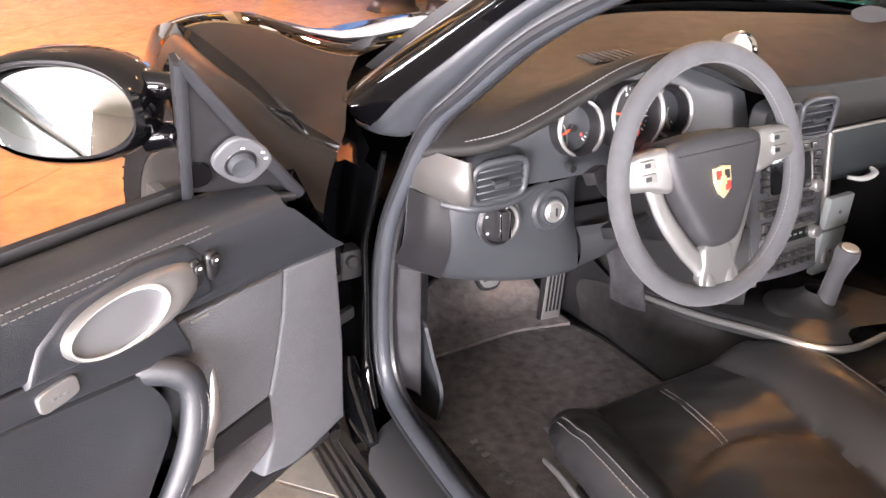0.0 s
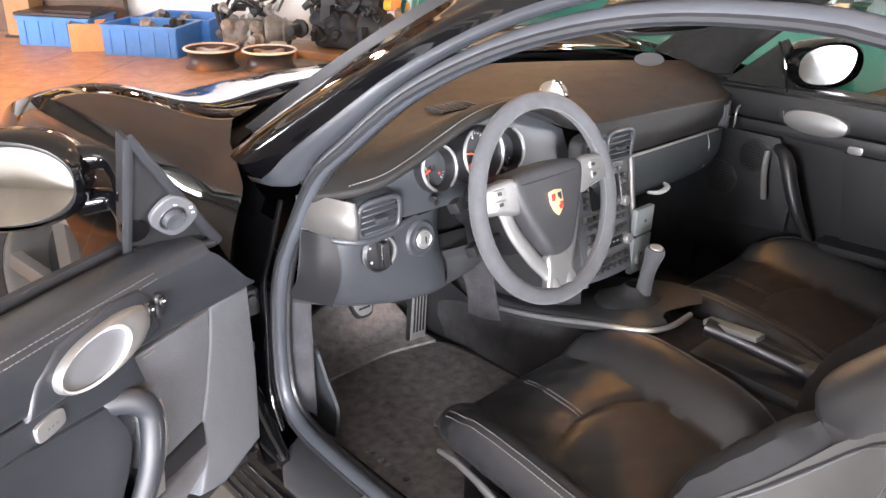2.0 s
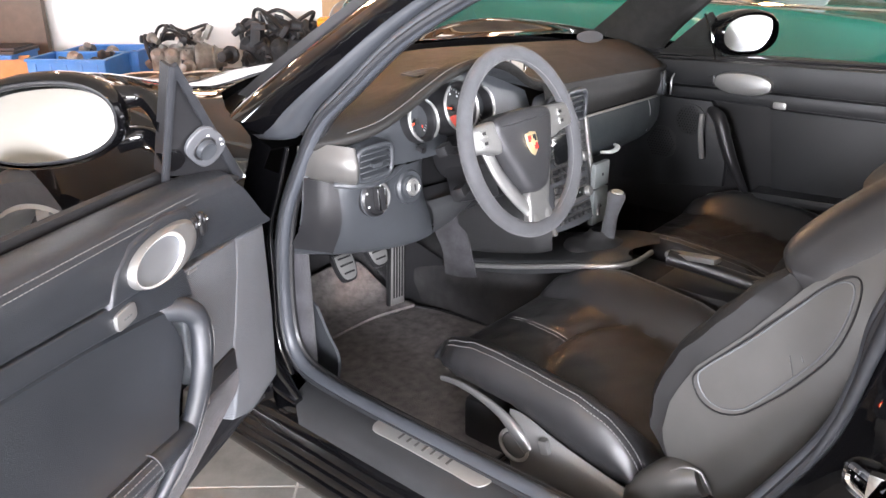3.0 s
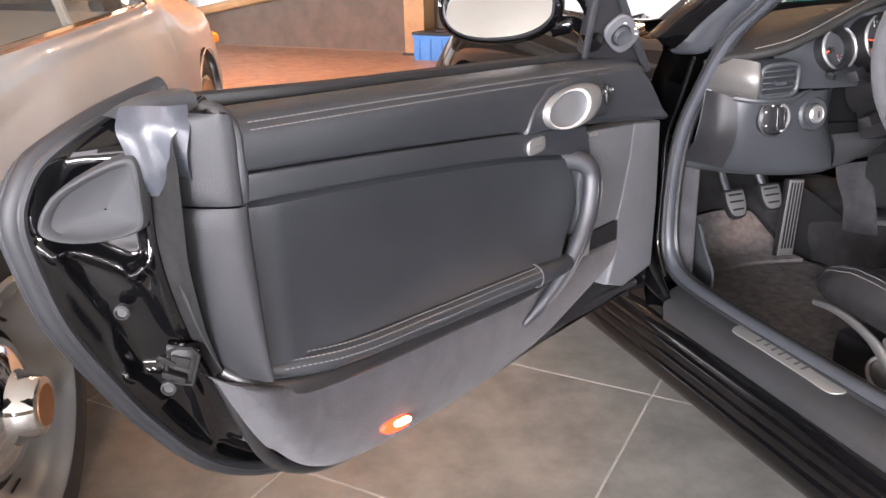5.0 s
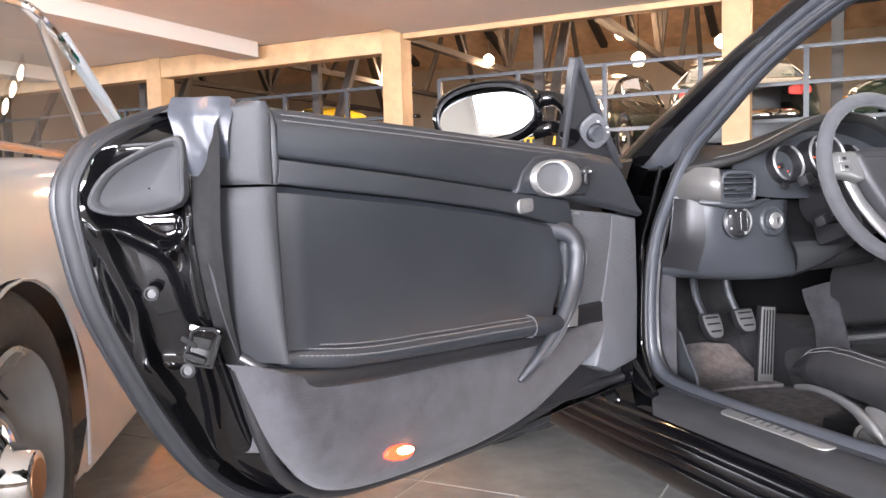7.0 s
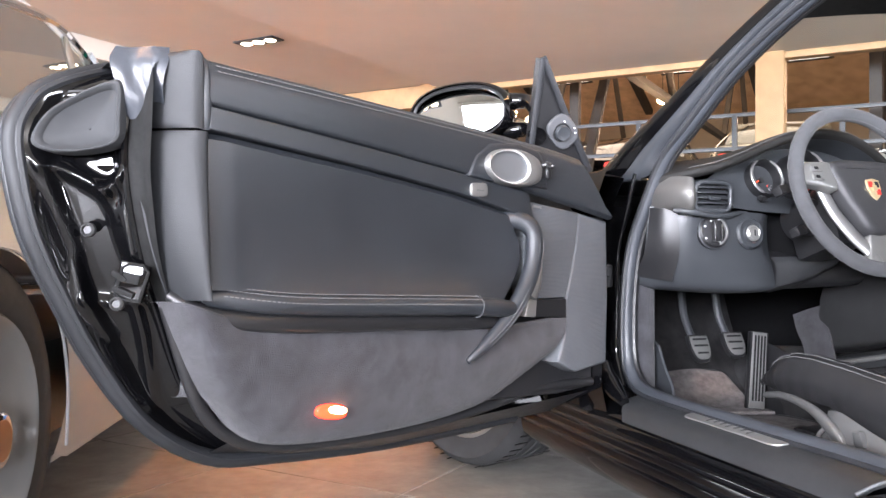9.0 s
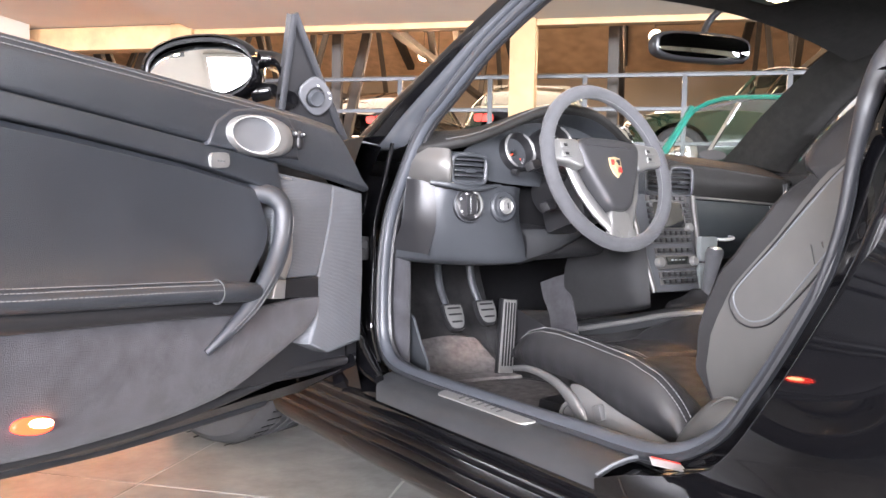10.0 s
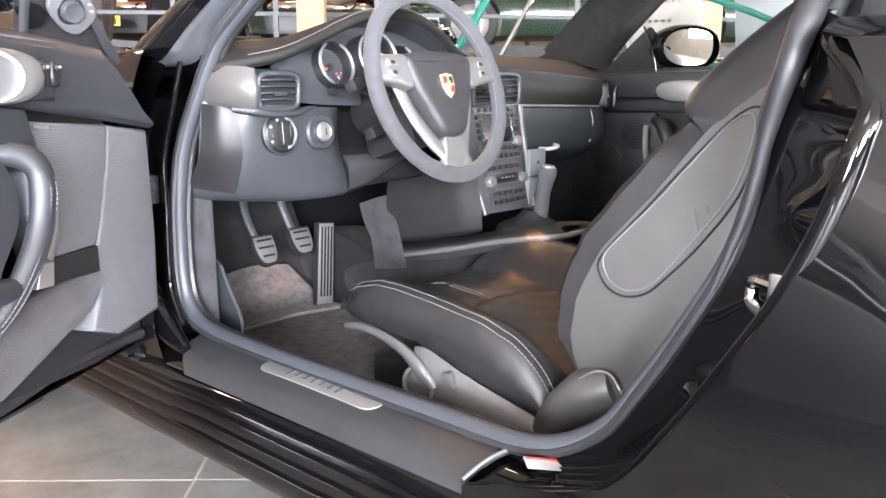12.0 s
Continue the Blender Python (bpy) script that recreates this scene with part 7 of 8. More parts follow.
    # backrest leather: bolsters stand forward of the middle
    FRONT = ((0.39, -0.632), (0.41, -0.615), (0.445, -0.590), (0.518, -0.594), (0.584, -0.620), (0.656, -0.674), (0.715, -0.724), (0.738, -0.754))
    BOUND = ((0.39, -0.640), (0.41, -0.632), (0.445, -0.624), (0.507, -0.632), (0.573, -0.664), (0.649, -0.730), (0.715, -0.778), (0.738, -0.794))
    fz = lambda tab, z: float(np.interp(z, [q[0] for q in tab], [q[1] for q in tab]))
    zs = [0.38 + 0.36 * k / 30 for k in range(31)]
    fr = []
    for z in zs:
        zc = max(0.39, min(0.738, z))
        yf, yb = fz(FRONT, zc), fz(BOUND, zc)
        h = float(np.interp(z, (0.38, 0.44, 0.60, 0.70, 0.74), (0.236, 0.245, 0.247, 0.240, 0.222)))
        dep = float(np.interp(z, (0.38, 0.45, 0.60, 0.74), (0.05, 0.085, 0.085, 0.045)))
        row = []
        for k in range(41):
            u = k / 20 - 1
            au = abs(u)
            if au < 0.84:
                y = yf - dep * (1 - (au / 0.84) ** 3.2) - 0.006 * math.exp(-((au - 0.50) / 0.03) ** 2)
            else:
                q = (au - 0.84) / 0.16
                y = yf + (yb - yf) * (1 - math.sqrt(max(0, 1 - q * q)))
            row.append(Vector((cx + h * (u if au < 0.84 else math.copysign(0.84 + 0.16 * math.sin(math.pi / 2 * (au - 0.84) / 0.16) ** 0.8, u)), y + 0.0012 * math.sin(z * 130 + au * 20), z)))
        fr.append(row)
    part("backrest", grid(fr), BACKM, st, "black leather backrest with creased side bolsters")
    hz = [0.715, 0.732, 0.742, 0.755, 0.775, 0.80, 0.84, 0.88, 0.92, 0.95, 0.972, 0.982]
    hf = [-0.785, -0.762, -0.744, -0.738, -0.746, -0.766, -0.806, -0.852, -0.896, -0.927, -0.955, -0.985]
    hd = []
    for z, y in zip(hz, hf):
        h = float(np.interp(z, (0.70, 0.74, 0.78, 0.90, 0.95, 0.982), (0.238, 0.238, 0.231, 0.19, 0.15, 0.10)))
        yb = fz(BOUND, min(0.738, z)) - max(0, z - 0.738) * 1.15 - 0.006
        row = []
        for k in range(33):
            u = k / 16 - 1
            au = abs(u)
            q = max(0, (au - 0.74) / 0.26)
            row.append(Vector((cx + h * (u if au < 0.74 else math.copysign(0.74 + 0.26 * math.sin(math.pi / 2 * q) ** 0.85, u)), (y - 0.03 * (1 - min(1, au / 0.74) ** 2)) if au < 0.74 else y + (min(yb, y - 0.01) - y) * (1 - math.sqrt(max(0, 1 - q * q))), z)))
        hd.append(row)
    part("head_part", loft(*hd, n=1), LEATHER, st, "leather head part of the seat back")
    # hard shell
    sz = [0.375 + 0.60 * k / 24 for k in range(25)]

    def shell_pt(z, s, sg):
        """A point of the shell's side: s from the leather edge (0) to the rear edge (1)."""
        zc = max(0.39, min(0.738, z))
        yb = fz(BOUND, zc) - max(0, z - 0.738) * 1.15
        h = float(np.interp(z, (0.38, 0.44, 0.60, 0.70, 0.78, 0.90, 0.98), (0.238, 0.247, 0.249, 0.244, 0.230, 0.19, 0.10)))
        return Vector((cx + sg * (h + 0.016 * math.sin(math.pi * min(1, s * 0.9)) - 0.05 * max(0, s - 0.7) ** 1.5), yb - 0.215 * s + 0.002, z))

    sh = []
    for z in sz:
        ss = [k / 8 for k in range(9)]
        left, right = [shell_pt(z, s, -1) for s in ss], [shell_pt(z, s, 1) for s in ss]
        back = [left[-1].lerp(right[-1], k / 8) - Vector((0, 0.02 * math.sin(math.pi * k / 8), 0)) for k in range(1, 8)]
        sh.append(left + back + right[::-1])
    part("shell", grid(sh), SHELL, st, "silver-grey hard seat shell")
    for sg in (-1, 1):
        # s falls along y from the leather edge; the inset panel is drawn in (y, z)
        for inset in (0.0, 0.0095):
            cy_, cz_ = -0.76, 0.65
            line = []
            for y, z in ((-0.663, 0.553), (-0.675, 0.576), (-0.723, 0.632), (-0.775, 0.695), (-0.822, 0.748), (-0.848, 0.755), (-0.852, 0.715), (-0.838, 0.66), (-0.80, 0.60), (-0.759, 0.552), (-0.735, 0.530), (-0.705, 0.521), (-0.678, 0.529)):
                d = math.hypot(y - cy_, z - cz_)
                y2, z2 = y + (cy_ - y) / d * inset, z + (cz_ - z) / d * inset
                yb = fz(BOUND, max(0.39, min(0.738, z2))) - max(0, z2 - 0.738) * 1.15
                line.append(shell_pt(z2, (yb - y2) / 0.215, sg) + Vector((sg * 0.0005, 0, 0)))
            part("shell_groove", tube(line, 0.0013 if inset else 0.0016, 6, True, 4), DARKPL if not inset else GREYPL, st)
    if so < 0:
        for (y0, z0), (y1, z1) in (((-0.788, 0.640), (-0.797, 0.615)), ((-0.803, 0.645), (-0.806, 0.637))):
            a, b = (shell_pt(z, (fz(BOUND, z) - y) / 0.215, so) + Vector((so * 0.0008, 0, 0)) for y, z in ((y0, z0), (y1, z1)))
            part("scratch", tube([a, a.lerp(b, 0.5), b], 0.0008, 5), DARKPL, st)
    return st


seat(-0.36, "driver_seat", "black leather bucket seat with grey shell")
seat(0.36, "passenger_seat", "black leather bucket seat with grey shell")

# ---- passenger door card ----
pm = Matrix(((0, 0, -1, 0.640), (1, 0, 0, 0), (0, 1, 0, 0), (0, 0, 0, 1)))     # drawn in (y, z), standing towards the cabin


def on_far(outline, w, depth, material, name, parent, label="", bev=0.006):
    return part(name, prism(outline, depth, bev, pm @ pose(0, 0, w), 2), material, parent, label)


pd = on_far([(0.08, 0.80), (-0.9, 0.83), (-0.9, 0.33), (0.10, 0.33)], -0.12, 0.12, DARKPL, "passenger_door", car, "closed passenger door with black trim")
on_far([(0.06, 0.795), (-0.2, 0.805), (-0.9, 0.826), (-0.9, 0.745), (-0.3, 0.735), (0.08, 0.725)], 0, 0.028, SHADEDOORM, "upper_trim", pd, "black leather upper trim", 0.012)
on_far([(0.08, 0.720), (-0.3, 0.731), (-0.9, 0.741), (-0.9, 0.70), (-0.32, 0.695), (0.08, 0.69)], 0, 0.022, SHADEDOORM, "trim_band", pd, "", 0.008)
on_far([(-0.30, 0.69), (-0.9, 0.695), (-0.9, 0.46), (-0.34, 0.44)], 0, 0.012, SHADEDOORM, "centre_panel", pd, "", 0.01)
on_far([(0.10, 0.685), (-0.14, 0.69), (-0.20, 0.62), (-0.20, 0.45), (0.0, 0.42), (0.12, 0.42)], 0, 0.018, SHADEDOORM, "speaker_grille", pd, "dark speaker grille", 0.006)
for gy_, gz_, gr_ in ((-0.085, 0.63, 0.045), (0.0, 0.55, 0.05)):
    on_far(oval(gy_, gz_, gr_, gr_, 24), 0.016, 0.004, SHADEDOORM, "grille_disc", pd, "", 0.001)
    holes = [(gy_ + (i + 0.5 * (j % 2)) * 0.0085, gz_ + j * 0.0074) for i in range(-6, 7) for j in range(-6, 7)]
    tagged(part("perforation", join(*[prism([(p + 0.0026 * math.cos(a), q + 0.0026 * math.sin(a)) for a in [math.pi * k / 3 for k in range(6)]], 0.0008, 0, pm @ pose(0, 0, 0.0204)) for p, q in holes if (p - gy_) ** 2 + (q - gz_) ** 2 < (gr_ - 0.006) ** 2]), LATCHM, pd, "rows of small speaker holes"), kind="stuff")
on_far([(-0.3, 0.47), (-0.9, 0.50), (-0.9, 0.475), (-0.32, 0.445)], 0, 0.07, SHADEDOORM, "armrest", pd, "", 0.012)
part("pull_handle", tube([(0.60, -0.15, 0.67), (0.565, -0.19, 0.66), (0.555, -0.22, 0.60), (0.56, -0.25, 0.53), (0.60, -0.28, 0.45)], [0.012, 0.018, 0.018, 0.016, 0.008], 10), LEATHER, pd)
part("pull_inlay", tube([(0.605, -0.125, 0.655), (0.595, -0.13, 0.60), (0.60, -0.14, 0.53)], 0.008, 8), SILVER, pd)
on_far(oval(-0.230, 0.752, 0.080, 0.030, 28, 2.4), 0.015, 0.034, SPOKEM, "handle_base", pd, "satin grey handle surround", 0.01)
part("handle_ring", ring(oval(-0.25, 0.752, 0.05, 0.022, 28, 2.6), 0.004, 8, pm @ pose(0, 0, 0.044)), SILVER, pd)
on_far(oval(-0.330, 0.703, 0.018, 0.010, 16, 4), 0.018, 0.010, SILVER, "memory_button", pd, "small silver button", 0.002)
on_far(oval(-0.138, 0.753, 0.010, 0.012, 16, 3), 0.02, 0.014, DARKPL, "window_switch", pd, "", 0.003)
on_far([(0.06, 0.795), (-0.13, 0.80), (-0.105, 0.90), (-0.085, 0.925)], -0.05, 0.03, PILLARM, "mirror_triangle", pd, "black corner triangle", 0.006)
part("triangle_trim", tube([(0.640, -0.128, 0.800), (0.636, -0.112, 0.87), (0.630, -0.088, 0.925)], 0.003, 6), CHROME, pd)
part("belt_trim", tube([(0.648, -0.06, 0.802), (0.655, -0.4, 0.818), (0.66, -0.9, 0.834)], 0.005, 8), DARKPL, pd)
part("far_window", grid([[(0.665, 0.04, 0.80), (0.665, -0.9, 0.83)], [(0.60, -0.30, 1.05), (0.60, -0.9, 1.07)], [(0.575, -0.45, 1.14), (0.585, -0.85, 1.13)]]), GLASS, pd, "clear passenger window").visible_shadow = False
FM = Matrix.Translation((0.732, -0.180, 0.870)) @ Matrix.Rotation(radians(-6), 4, "Z") @ Matrix(((0.94, 0, -0.34, 0), (-0.34, 0, -0.94, 0), (0, 1, 0, 0), (0, 0, 0, 1)))
fp = []
for sc, zz in ((0.93, 0.010), (1.0, 0.004), (1.03, -0.012), (1.0, -0.04), (0.86, -0.072), (0.6, -0.092), (0.25, -0.10)):
    fp.append([FM @ Vector((q[0], q[1], zz)) for q in oval(0, 0, 0.106 * sc, 0.062 * sc, 32, 2.3, 0)])
fmir = part("mirror_housing", grid(fp, True), PAINT, car, "glossy black oval door mirror")
part("mirror_glass", convex(0.094, 0.050, FM @ pose(0, 0, 0.006, 3, 2, 0)), MIRROR, fmir, "oval mirror glass")
rmb = part("rear_view_mirror", prism(oval(0, 0, 0.125, 0.034, 28, 3.5), 0.03, 0.012, pose(-0.07, -0.185, 1.055, 91, 0, -20) @ pose(0, 0, -0.02), 3), DARKPL, car, "black rear-view mirror")
part("mirror_glass", prism(oval(0, 0, 0.115, 0.026, 28, 3.5), 0.002, 0.0005, pose(-0.07, -0.185, 1.055, 91, 0, -20) @ pose(0, 0, 0.0095)), MIRROR, rmb)
part("mirror_stem", tube([(-0.06, -0.175, 1.07), (-0.04, -0.18, 1.12), (-0.01, -0.22, 1.17)], 0.008, 8), DARKPL, rmb)
rl = part("roof_lamp", box(0, -0.30, 1.165, 0.14, 0.08, 0.02, 0.006), DARKPL, car, "roof console with lit reading lamps")
for k in (-0.03, 0.03):
    part("lamp_lens", box(k, -0.305, 1.1545, 0.036, 0.03, 0.003, 0.001), glow("lamp_lens", (1.0, 0.72, 0.42), 12), rl, "lit warm lens")

# ---- other cars ----


def classic_car(name, label, m, paint, length=4.16, width=1.61, height=1.31, front_oh=0.78, base=2.21, belt=0.86, nose=0.66, tail=0.70, roof=(0.44, 0.62, 1.02), open_top=False, wheel_r=0.315, hub="disc", skip=(), saloon=False, lamps=None, group="", arch=0.045, inset=0.10, fine=1, cowl=0.52, vent=(0.30, 0.27)):
    """A parked car heading along +y of its frame, whose origin lies on the floor under the rear axle's centre."""
    car_ = thing(name, label, "car", m, group)
    yf, yr = base + front_oh, -(length - base - front_oh)
    hw_ = width / 2

    def st(y):
        s = (y - yr) / (yf - yr)
        w = hw_ * (1 - 0.42 * max(0, (s - 0.80) / 0.20) ** 3.4 - 0.28 * max(0, (0.16 - s) / 0.16) ** 2.2)
        if saloon:
            top = float(np.interp(s, (0, 0.04, 0.3, 0.62, 0.95, 1), (0.80, 0.90, 0.92, 0.93, 0.86, 0.72)))
        else:
            top = float(np.interp(s, (0, 0.06, 0.25, 0.36, 0.66, 0.75, 0.88, 0.95, 1), (tail - 0.2, tail, belt - 0.02, belt + 0.01, belt + 0.01, belt - 0.02, belt - 0.10, nose, nose - 0.16)))
        return w, top

    def half(sg):
        rows = []
        for i in range(60 * fine):
            y = yr + (yf - yr) * i / (60 * fine - 1)
            w, top = st(y)
            wing = top - 0.015
            if not saloon and y > base - 0.55:
                wing = eased(y, (base - 0.55, base, yf - 0.45, yf - 0.28, yf - 0.15, yf - 0.06, yf), (top, belt - 0.03, belt - 0.04, belt - 0.065, belt - 0.13, belt - 0.23, 0.48), 0.10)
            r = 0.04 + (0.0 if saloon else 0.11 * step(y, base - 0.60, base - 0.10))
            lean = lambda q: w * (0.93 + 0.07 * math.sin(math.pi * min(1, q * 0.95 + 0.12)))
            row = []
            for k in range(15 * fine + 1):
                q = k / (15 * fine) * (wing - r - 0.19) / (wing - 0.19)
                row.append(Vector((sg * lean(q), y, 0.19 + (wing - 0.19) * q)))
            edge = abs(row[-1].x)
            for k in range(1, 7):
                a = math.pi / 12 * k
                row.append(Vector((sg * (edge - r * 1.25 * (1 - math.cos(a))), y, wing - r + r * math.sin(a))))
            edge -= r * 1.25
            for k in range(1, 11):
                x = edge * (1 - k / 10)
                row.append(Vector((sg * x, y, wing + (top - wing) * step(edge - x, 0.0, edge * 0.5))))
            rows.append(row)
        return rows

    for sg in (-1, 1):
        b = grid(half(sg))
        for wy in (0.0, base):
            cut_arch(b, wy, wheel_r, wheel_r + arch, hw_ * 0.75)
        part("body_side", b, paint, car_)
        for wy in (0.0, base):
            part("arch_lip", tube([(sg * (hw_ * 0.992), wy + (wheel_r + arch) * math.cos(a), wheel_r + (wheel_r + arch) * math.sin(a)) for a in [math.pi * (k / 10 * 1.16 - 0.08) for k in range(11)]], 0.0035, 6, False, 2), paint, car_)
            if (sg, wy > 0) in skip:
                continue
            wm = pose(sg * (hw_ - inset), wy, wheel_r, 0, 90 * sg, 0)
            wh = part("wheel", lathe([(wheel_r - 0.10, -0.08), (wheel_r - 0.03, -0.09), (wheel_r - 0.004, -0.07), (wheel_r, -0.03), (wheel_r, 0.03), (wheel_r - 0.004, 0.07), (wheel_r - 0.03, 0.09), (wheel_r - 0.07, 0.092), (wheel_r - 0.10, 0.08), (wheel_r - 0.112, -0.02), (0.05, -0.03)], 44, wm), TYRE, car_)
            part("rim", lathe([(wheel_r - 0.096, 0.088), (wheel_r - 0.103, 0.094), (wheel_r - 0.110, 0.090), (wheel_r - 0.116, 0.078), (wheel_r - 0.128, 0.072), (wheel_r - 0.136, 0.060), (0.160, 0.045), (0.148, 0.034), (0.130, 0.030), (0.001, 0.030)], 40, wm, True), SILVER_PAINT if hub == "disc" else SILVER, wh)
            cap = part("hubcap", lathe([(0.122, 0.030), (0.121, 0.040), (0.114, 0.050), (0.100, 0.059), (0.085, 0.066), (0.072, 0.071), (0.063, 0.074), (0.060, 0.079), (0.057, 0.086), (0.053, 0.102), (0.047, 0.113), (0.042, 0.115), (0.001, 0.1155)], 44, wm), CHROME, wh)
            if hub == "disc":
                part("cap_groove", lathe([(0.136, 0.0325), (0.132, 0.036), (0.121, 0.036), (0.119, 0.030)], 36, wm, True), LATCHM, wh, "dark gap round the hubcap")
                for k in range(5):
                    part("vent_hole", prism(oval(0, 0, 0.007, 0.022, 16), 0.004, 0.001, wm @ pose(0, 0, 0, 0, 0, 72 * k) @ pose(0.151, 0, 0.036, 0, 42, 0)), LATCHM, wh, "dark oval vent hole")
                part("cap_badge", lathe([(0.036, 0.113), (0.035, 0.117), (0.001, 0.1175)], 24, wm), mat("bronze_badge", (0.35, 0.17, 0.08), 0.4, 0.6), wh)
    part("underbody", box(0, (yf + yr) / 2, 0.30, width * 0.80, (yf - yr) * 0.86, 0.24, 0.03), DARKPL, car_)
    # greenhouse
    L = yf - yr
    y0, y1, y2, y3 = yr + L * (roof[0] - 0.24), yr + L * roof[0], yr + L * roof[1] + 0.06, base - cowl
    bz = belt + (0.06 if saloon else 0.0)
    if saloon:
        y0 = yr + L * 0.24
    rw = hw_ * 0.70
    roof_rows = []
    for y, z in ((y0, bz + 0.04), ((y0 + y1) / 2, bz + (height - bz) * 0.68), (y1, height - 0.02), ((y1 + y2) / 2, height), (y2, height - 0.035)):
        roof_rows.append([(rw * u * (1.12 if z < bz + 0.2 else 1), y, z - 0.05 * u * u) for u in (-1, -0.6, 0, 0.6, 1)])
    if open_top:
        roof_rows = roof_rows[2:]
    part("roof", loft(*roof_rows, n=4, thick=0.015), DARKPL if open_top else paint, car_)
    for sg in (-1, 1):
        bs = [(sg * hw_ * 0.93, y0 + 0.1, bz), (sg * hw_ * 0.94, (y0 + y2) / 2, bz), (sg * hw_ * 0.92, y3, bz)]
        ts = [(sg * rw * 1.02, y1 - 0.30, height - 0.20), (sg * rw, (y1 + y2) / 2, height - 0.06), (sg * rw, y2, height - 0.09)]
        part("side_glass", grid([bs, ts]), GLASS, car_).visible_shadow = False
        part("window_frame", tube([bs[0], ts[0], ts[1], ts[2], bs[2]], 0.013, 8, False, 4), CHROME if not open_top else paint, car_)
        part("windscreen_pillar", tube([(sg * hw_ * 0.90, y3 + 0.03, bz - 0.02), (sg * rw * 0.99, y2 + 0.01, height - 0.07)], [0.024, 0.019], 8, False, 3), paint, car_)
        ym = (y2 + y3) / 2
        part("vent_post", tube([(sg * hw_ * 0.925, y3 - vent[0], bz), (sg * rw * 1.0, y2 - vent[1], height - 0.075)], 0.012, 8, False, 2), CHROME, car_)
        part("belt_trim", tube([bs[0], bs[1], bs[2]], 0.008, 6, False, 4), CHROME, car_)
        part("headlamp", lathe([(0.10, -0.05), (0.10, 0.0), (0.09, 0.012), (0.06, 0.03), (0.001, 0.04)], 24, pose(sg * hw_ * 0.70, yf - 0.15, nose - 0.02 if not saloon else 0.66, -68, 0, 0)), CHROME, car_)
        part("indicator", prism(oval(0, 0, 0.085, 0.035, 20, 3), 0.05, 0.015, pose(sg * hw_ * 0.80, yf - 0.115, 0.60, 90, 0, 180 - 34 * sg)), AMBER, car_, "amber indicator lens")
        part("tail_lamp", prism(oval(0, 0, 0.12, 0.05, 20, 4), 0.03, 0.008, pose(sg * hw_ * 0.66, yr + 0.04, tail - 0.06 if not saloon else 0.72, 90, 0, 12 * sg)), lamps or REDM, car_, "red tail lamp")
        part("seat", box(sg * 0.34, (y1 + y2) / 2 - 0.25, bz - 0.05, 0.42, 0.14, 0.45, 0.05), DARKPL, car_)
        if open_top:
            tm = pose(sg * rw * 1.04, y1 - 0.12, (bz + height) / 2, 0, sg * -16, 0)
            tb = part("roll_bar", box(0, 0, 0, 0.05, 0.30, height - bz - 0.03, 0.015, tm), SILVER_PAINT, car_, "brushed silver roll bar with three slits")
            for k in range(3):
                part("slit", box(sg * 0.026, -0.05 + 0.03 * k, 0.08, 0.004, 0.008, 0.14, 0.001, tm), DARKPL, tb)
            for k in range(5):
                part("script_bar", box(sg * 0.026, 0.10 - 0.03 * k, -0.07, 0.003, 0.018, 0.012, 0.001, tm), DARKPL, tb)
    part("windscreen", grid([[(-hw_ * 0.90, y3 + 0.02, bz), (0, y3 + 0.14, bz), (hw_ * 0.90, y3 + 0.02, bz)], [(-rw, y2, height - 0.06), (0, y2 + 0.05, height - 0.03), (rw, y2, height - 0.06)]]), GLASS, car_).visible_shadow = False
    if not open_top:
        part("rear_window", grid([[(-rw * 1.0, y0 + 0.12, bz + 0.10), (rw * 1.0, y0 + 0.12, bz + 0.10)], [(-rw * 0.9, y1 - 0.12, height - 0.04), (rw * 0.9, y1 - 0.12, height - 0.04)]]), DARKGLASS, car_)
    part("dashboard", box(0, y3 - 0.12, bz - 0.02, hw_ * 1.7, 0.22, 0.10, 0.03), DARKPL, car_)
    for yy, zz in ((yf - 0.02, 0.46), (yr + 0.02, 0.46)):
        w = hw_ * 0.86
        sgn = 1 if yy > 0 else -1
        part("bumper", tube([(-w, yy - sgn * 0.30, zz), (-w * 0.86, yy - sgn * 0.10, zz), (-w * 0.45, yy + sgn * 0.02, zz), (w * 0.45, yy + sgn * 0.02, zz), (w * 0.86, yy - sgn * 0.10, zz), (w, yy - sgn * 0.30, zz)], 0.045, 10, False, 4, 1.4), CHROME if saloon or hub == "disc" else paint, car_)
    return car_


def under(px, py, heading, x_side, base_off=0.0):
    return pose(px, py, 0, 0, 0, heading) @ pose(x_side, base_off, 0)


# silver-grey classic coupe beside the open door: its rear right wheel stands at (-1.92, 0.08)
classic_car("classic_coupe", "silver-grey classic coupe with chrome hubcaps parked beside the open door", under(-1.93, 0.08, -13, -0.82), GREY_PAINT, arch=0.012, inset=0.115, fine=4, front_oh=0.95, length=4.33, roof=(0.35, 0.52, 1.02), cowl=0.75, vent=(0.78, 0.20))
# green open-top classic to the right of the black car
classic_car("green_classic", "dark green classic open-top sports car with a silver roll bar", pose(2.50, -0.16, 0), GREEN_PAINT, open_top=True, front_oh=0.90, length=4.28, hub="alloy", skip=((-1, False),))
DZ = 1.05
classic_car("yellow_hatchback", "bright yellow small classic car on the raised deck", HALL @ pose(-4.0, 5.6, DZ, 0, 0, 62), YELLOW_PAINT, length=3.2, width=1.45, base=2.0, front_oh=0.6, saloon=True, height=1.36, belt=0.82, wheel_r=0.28, hub="alloy")
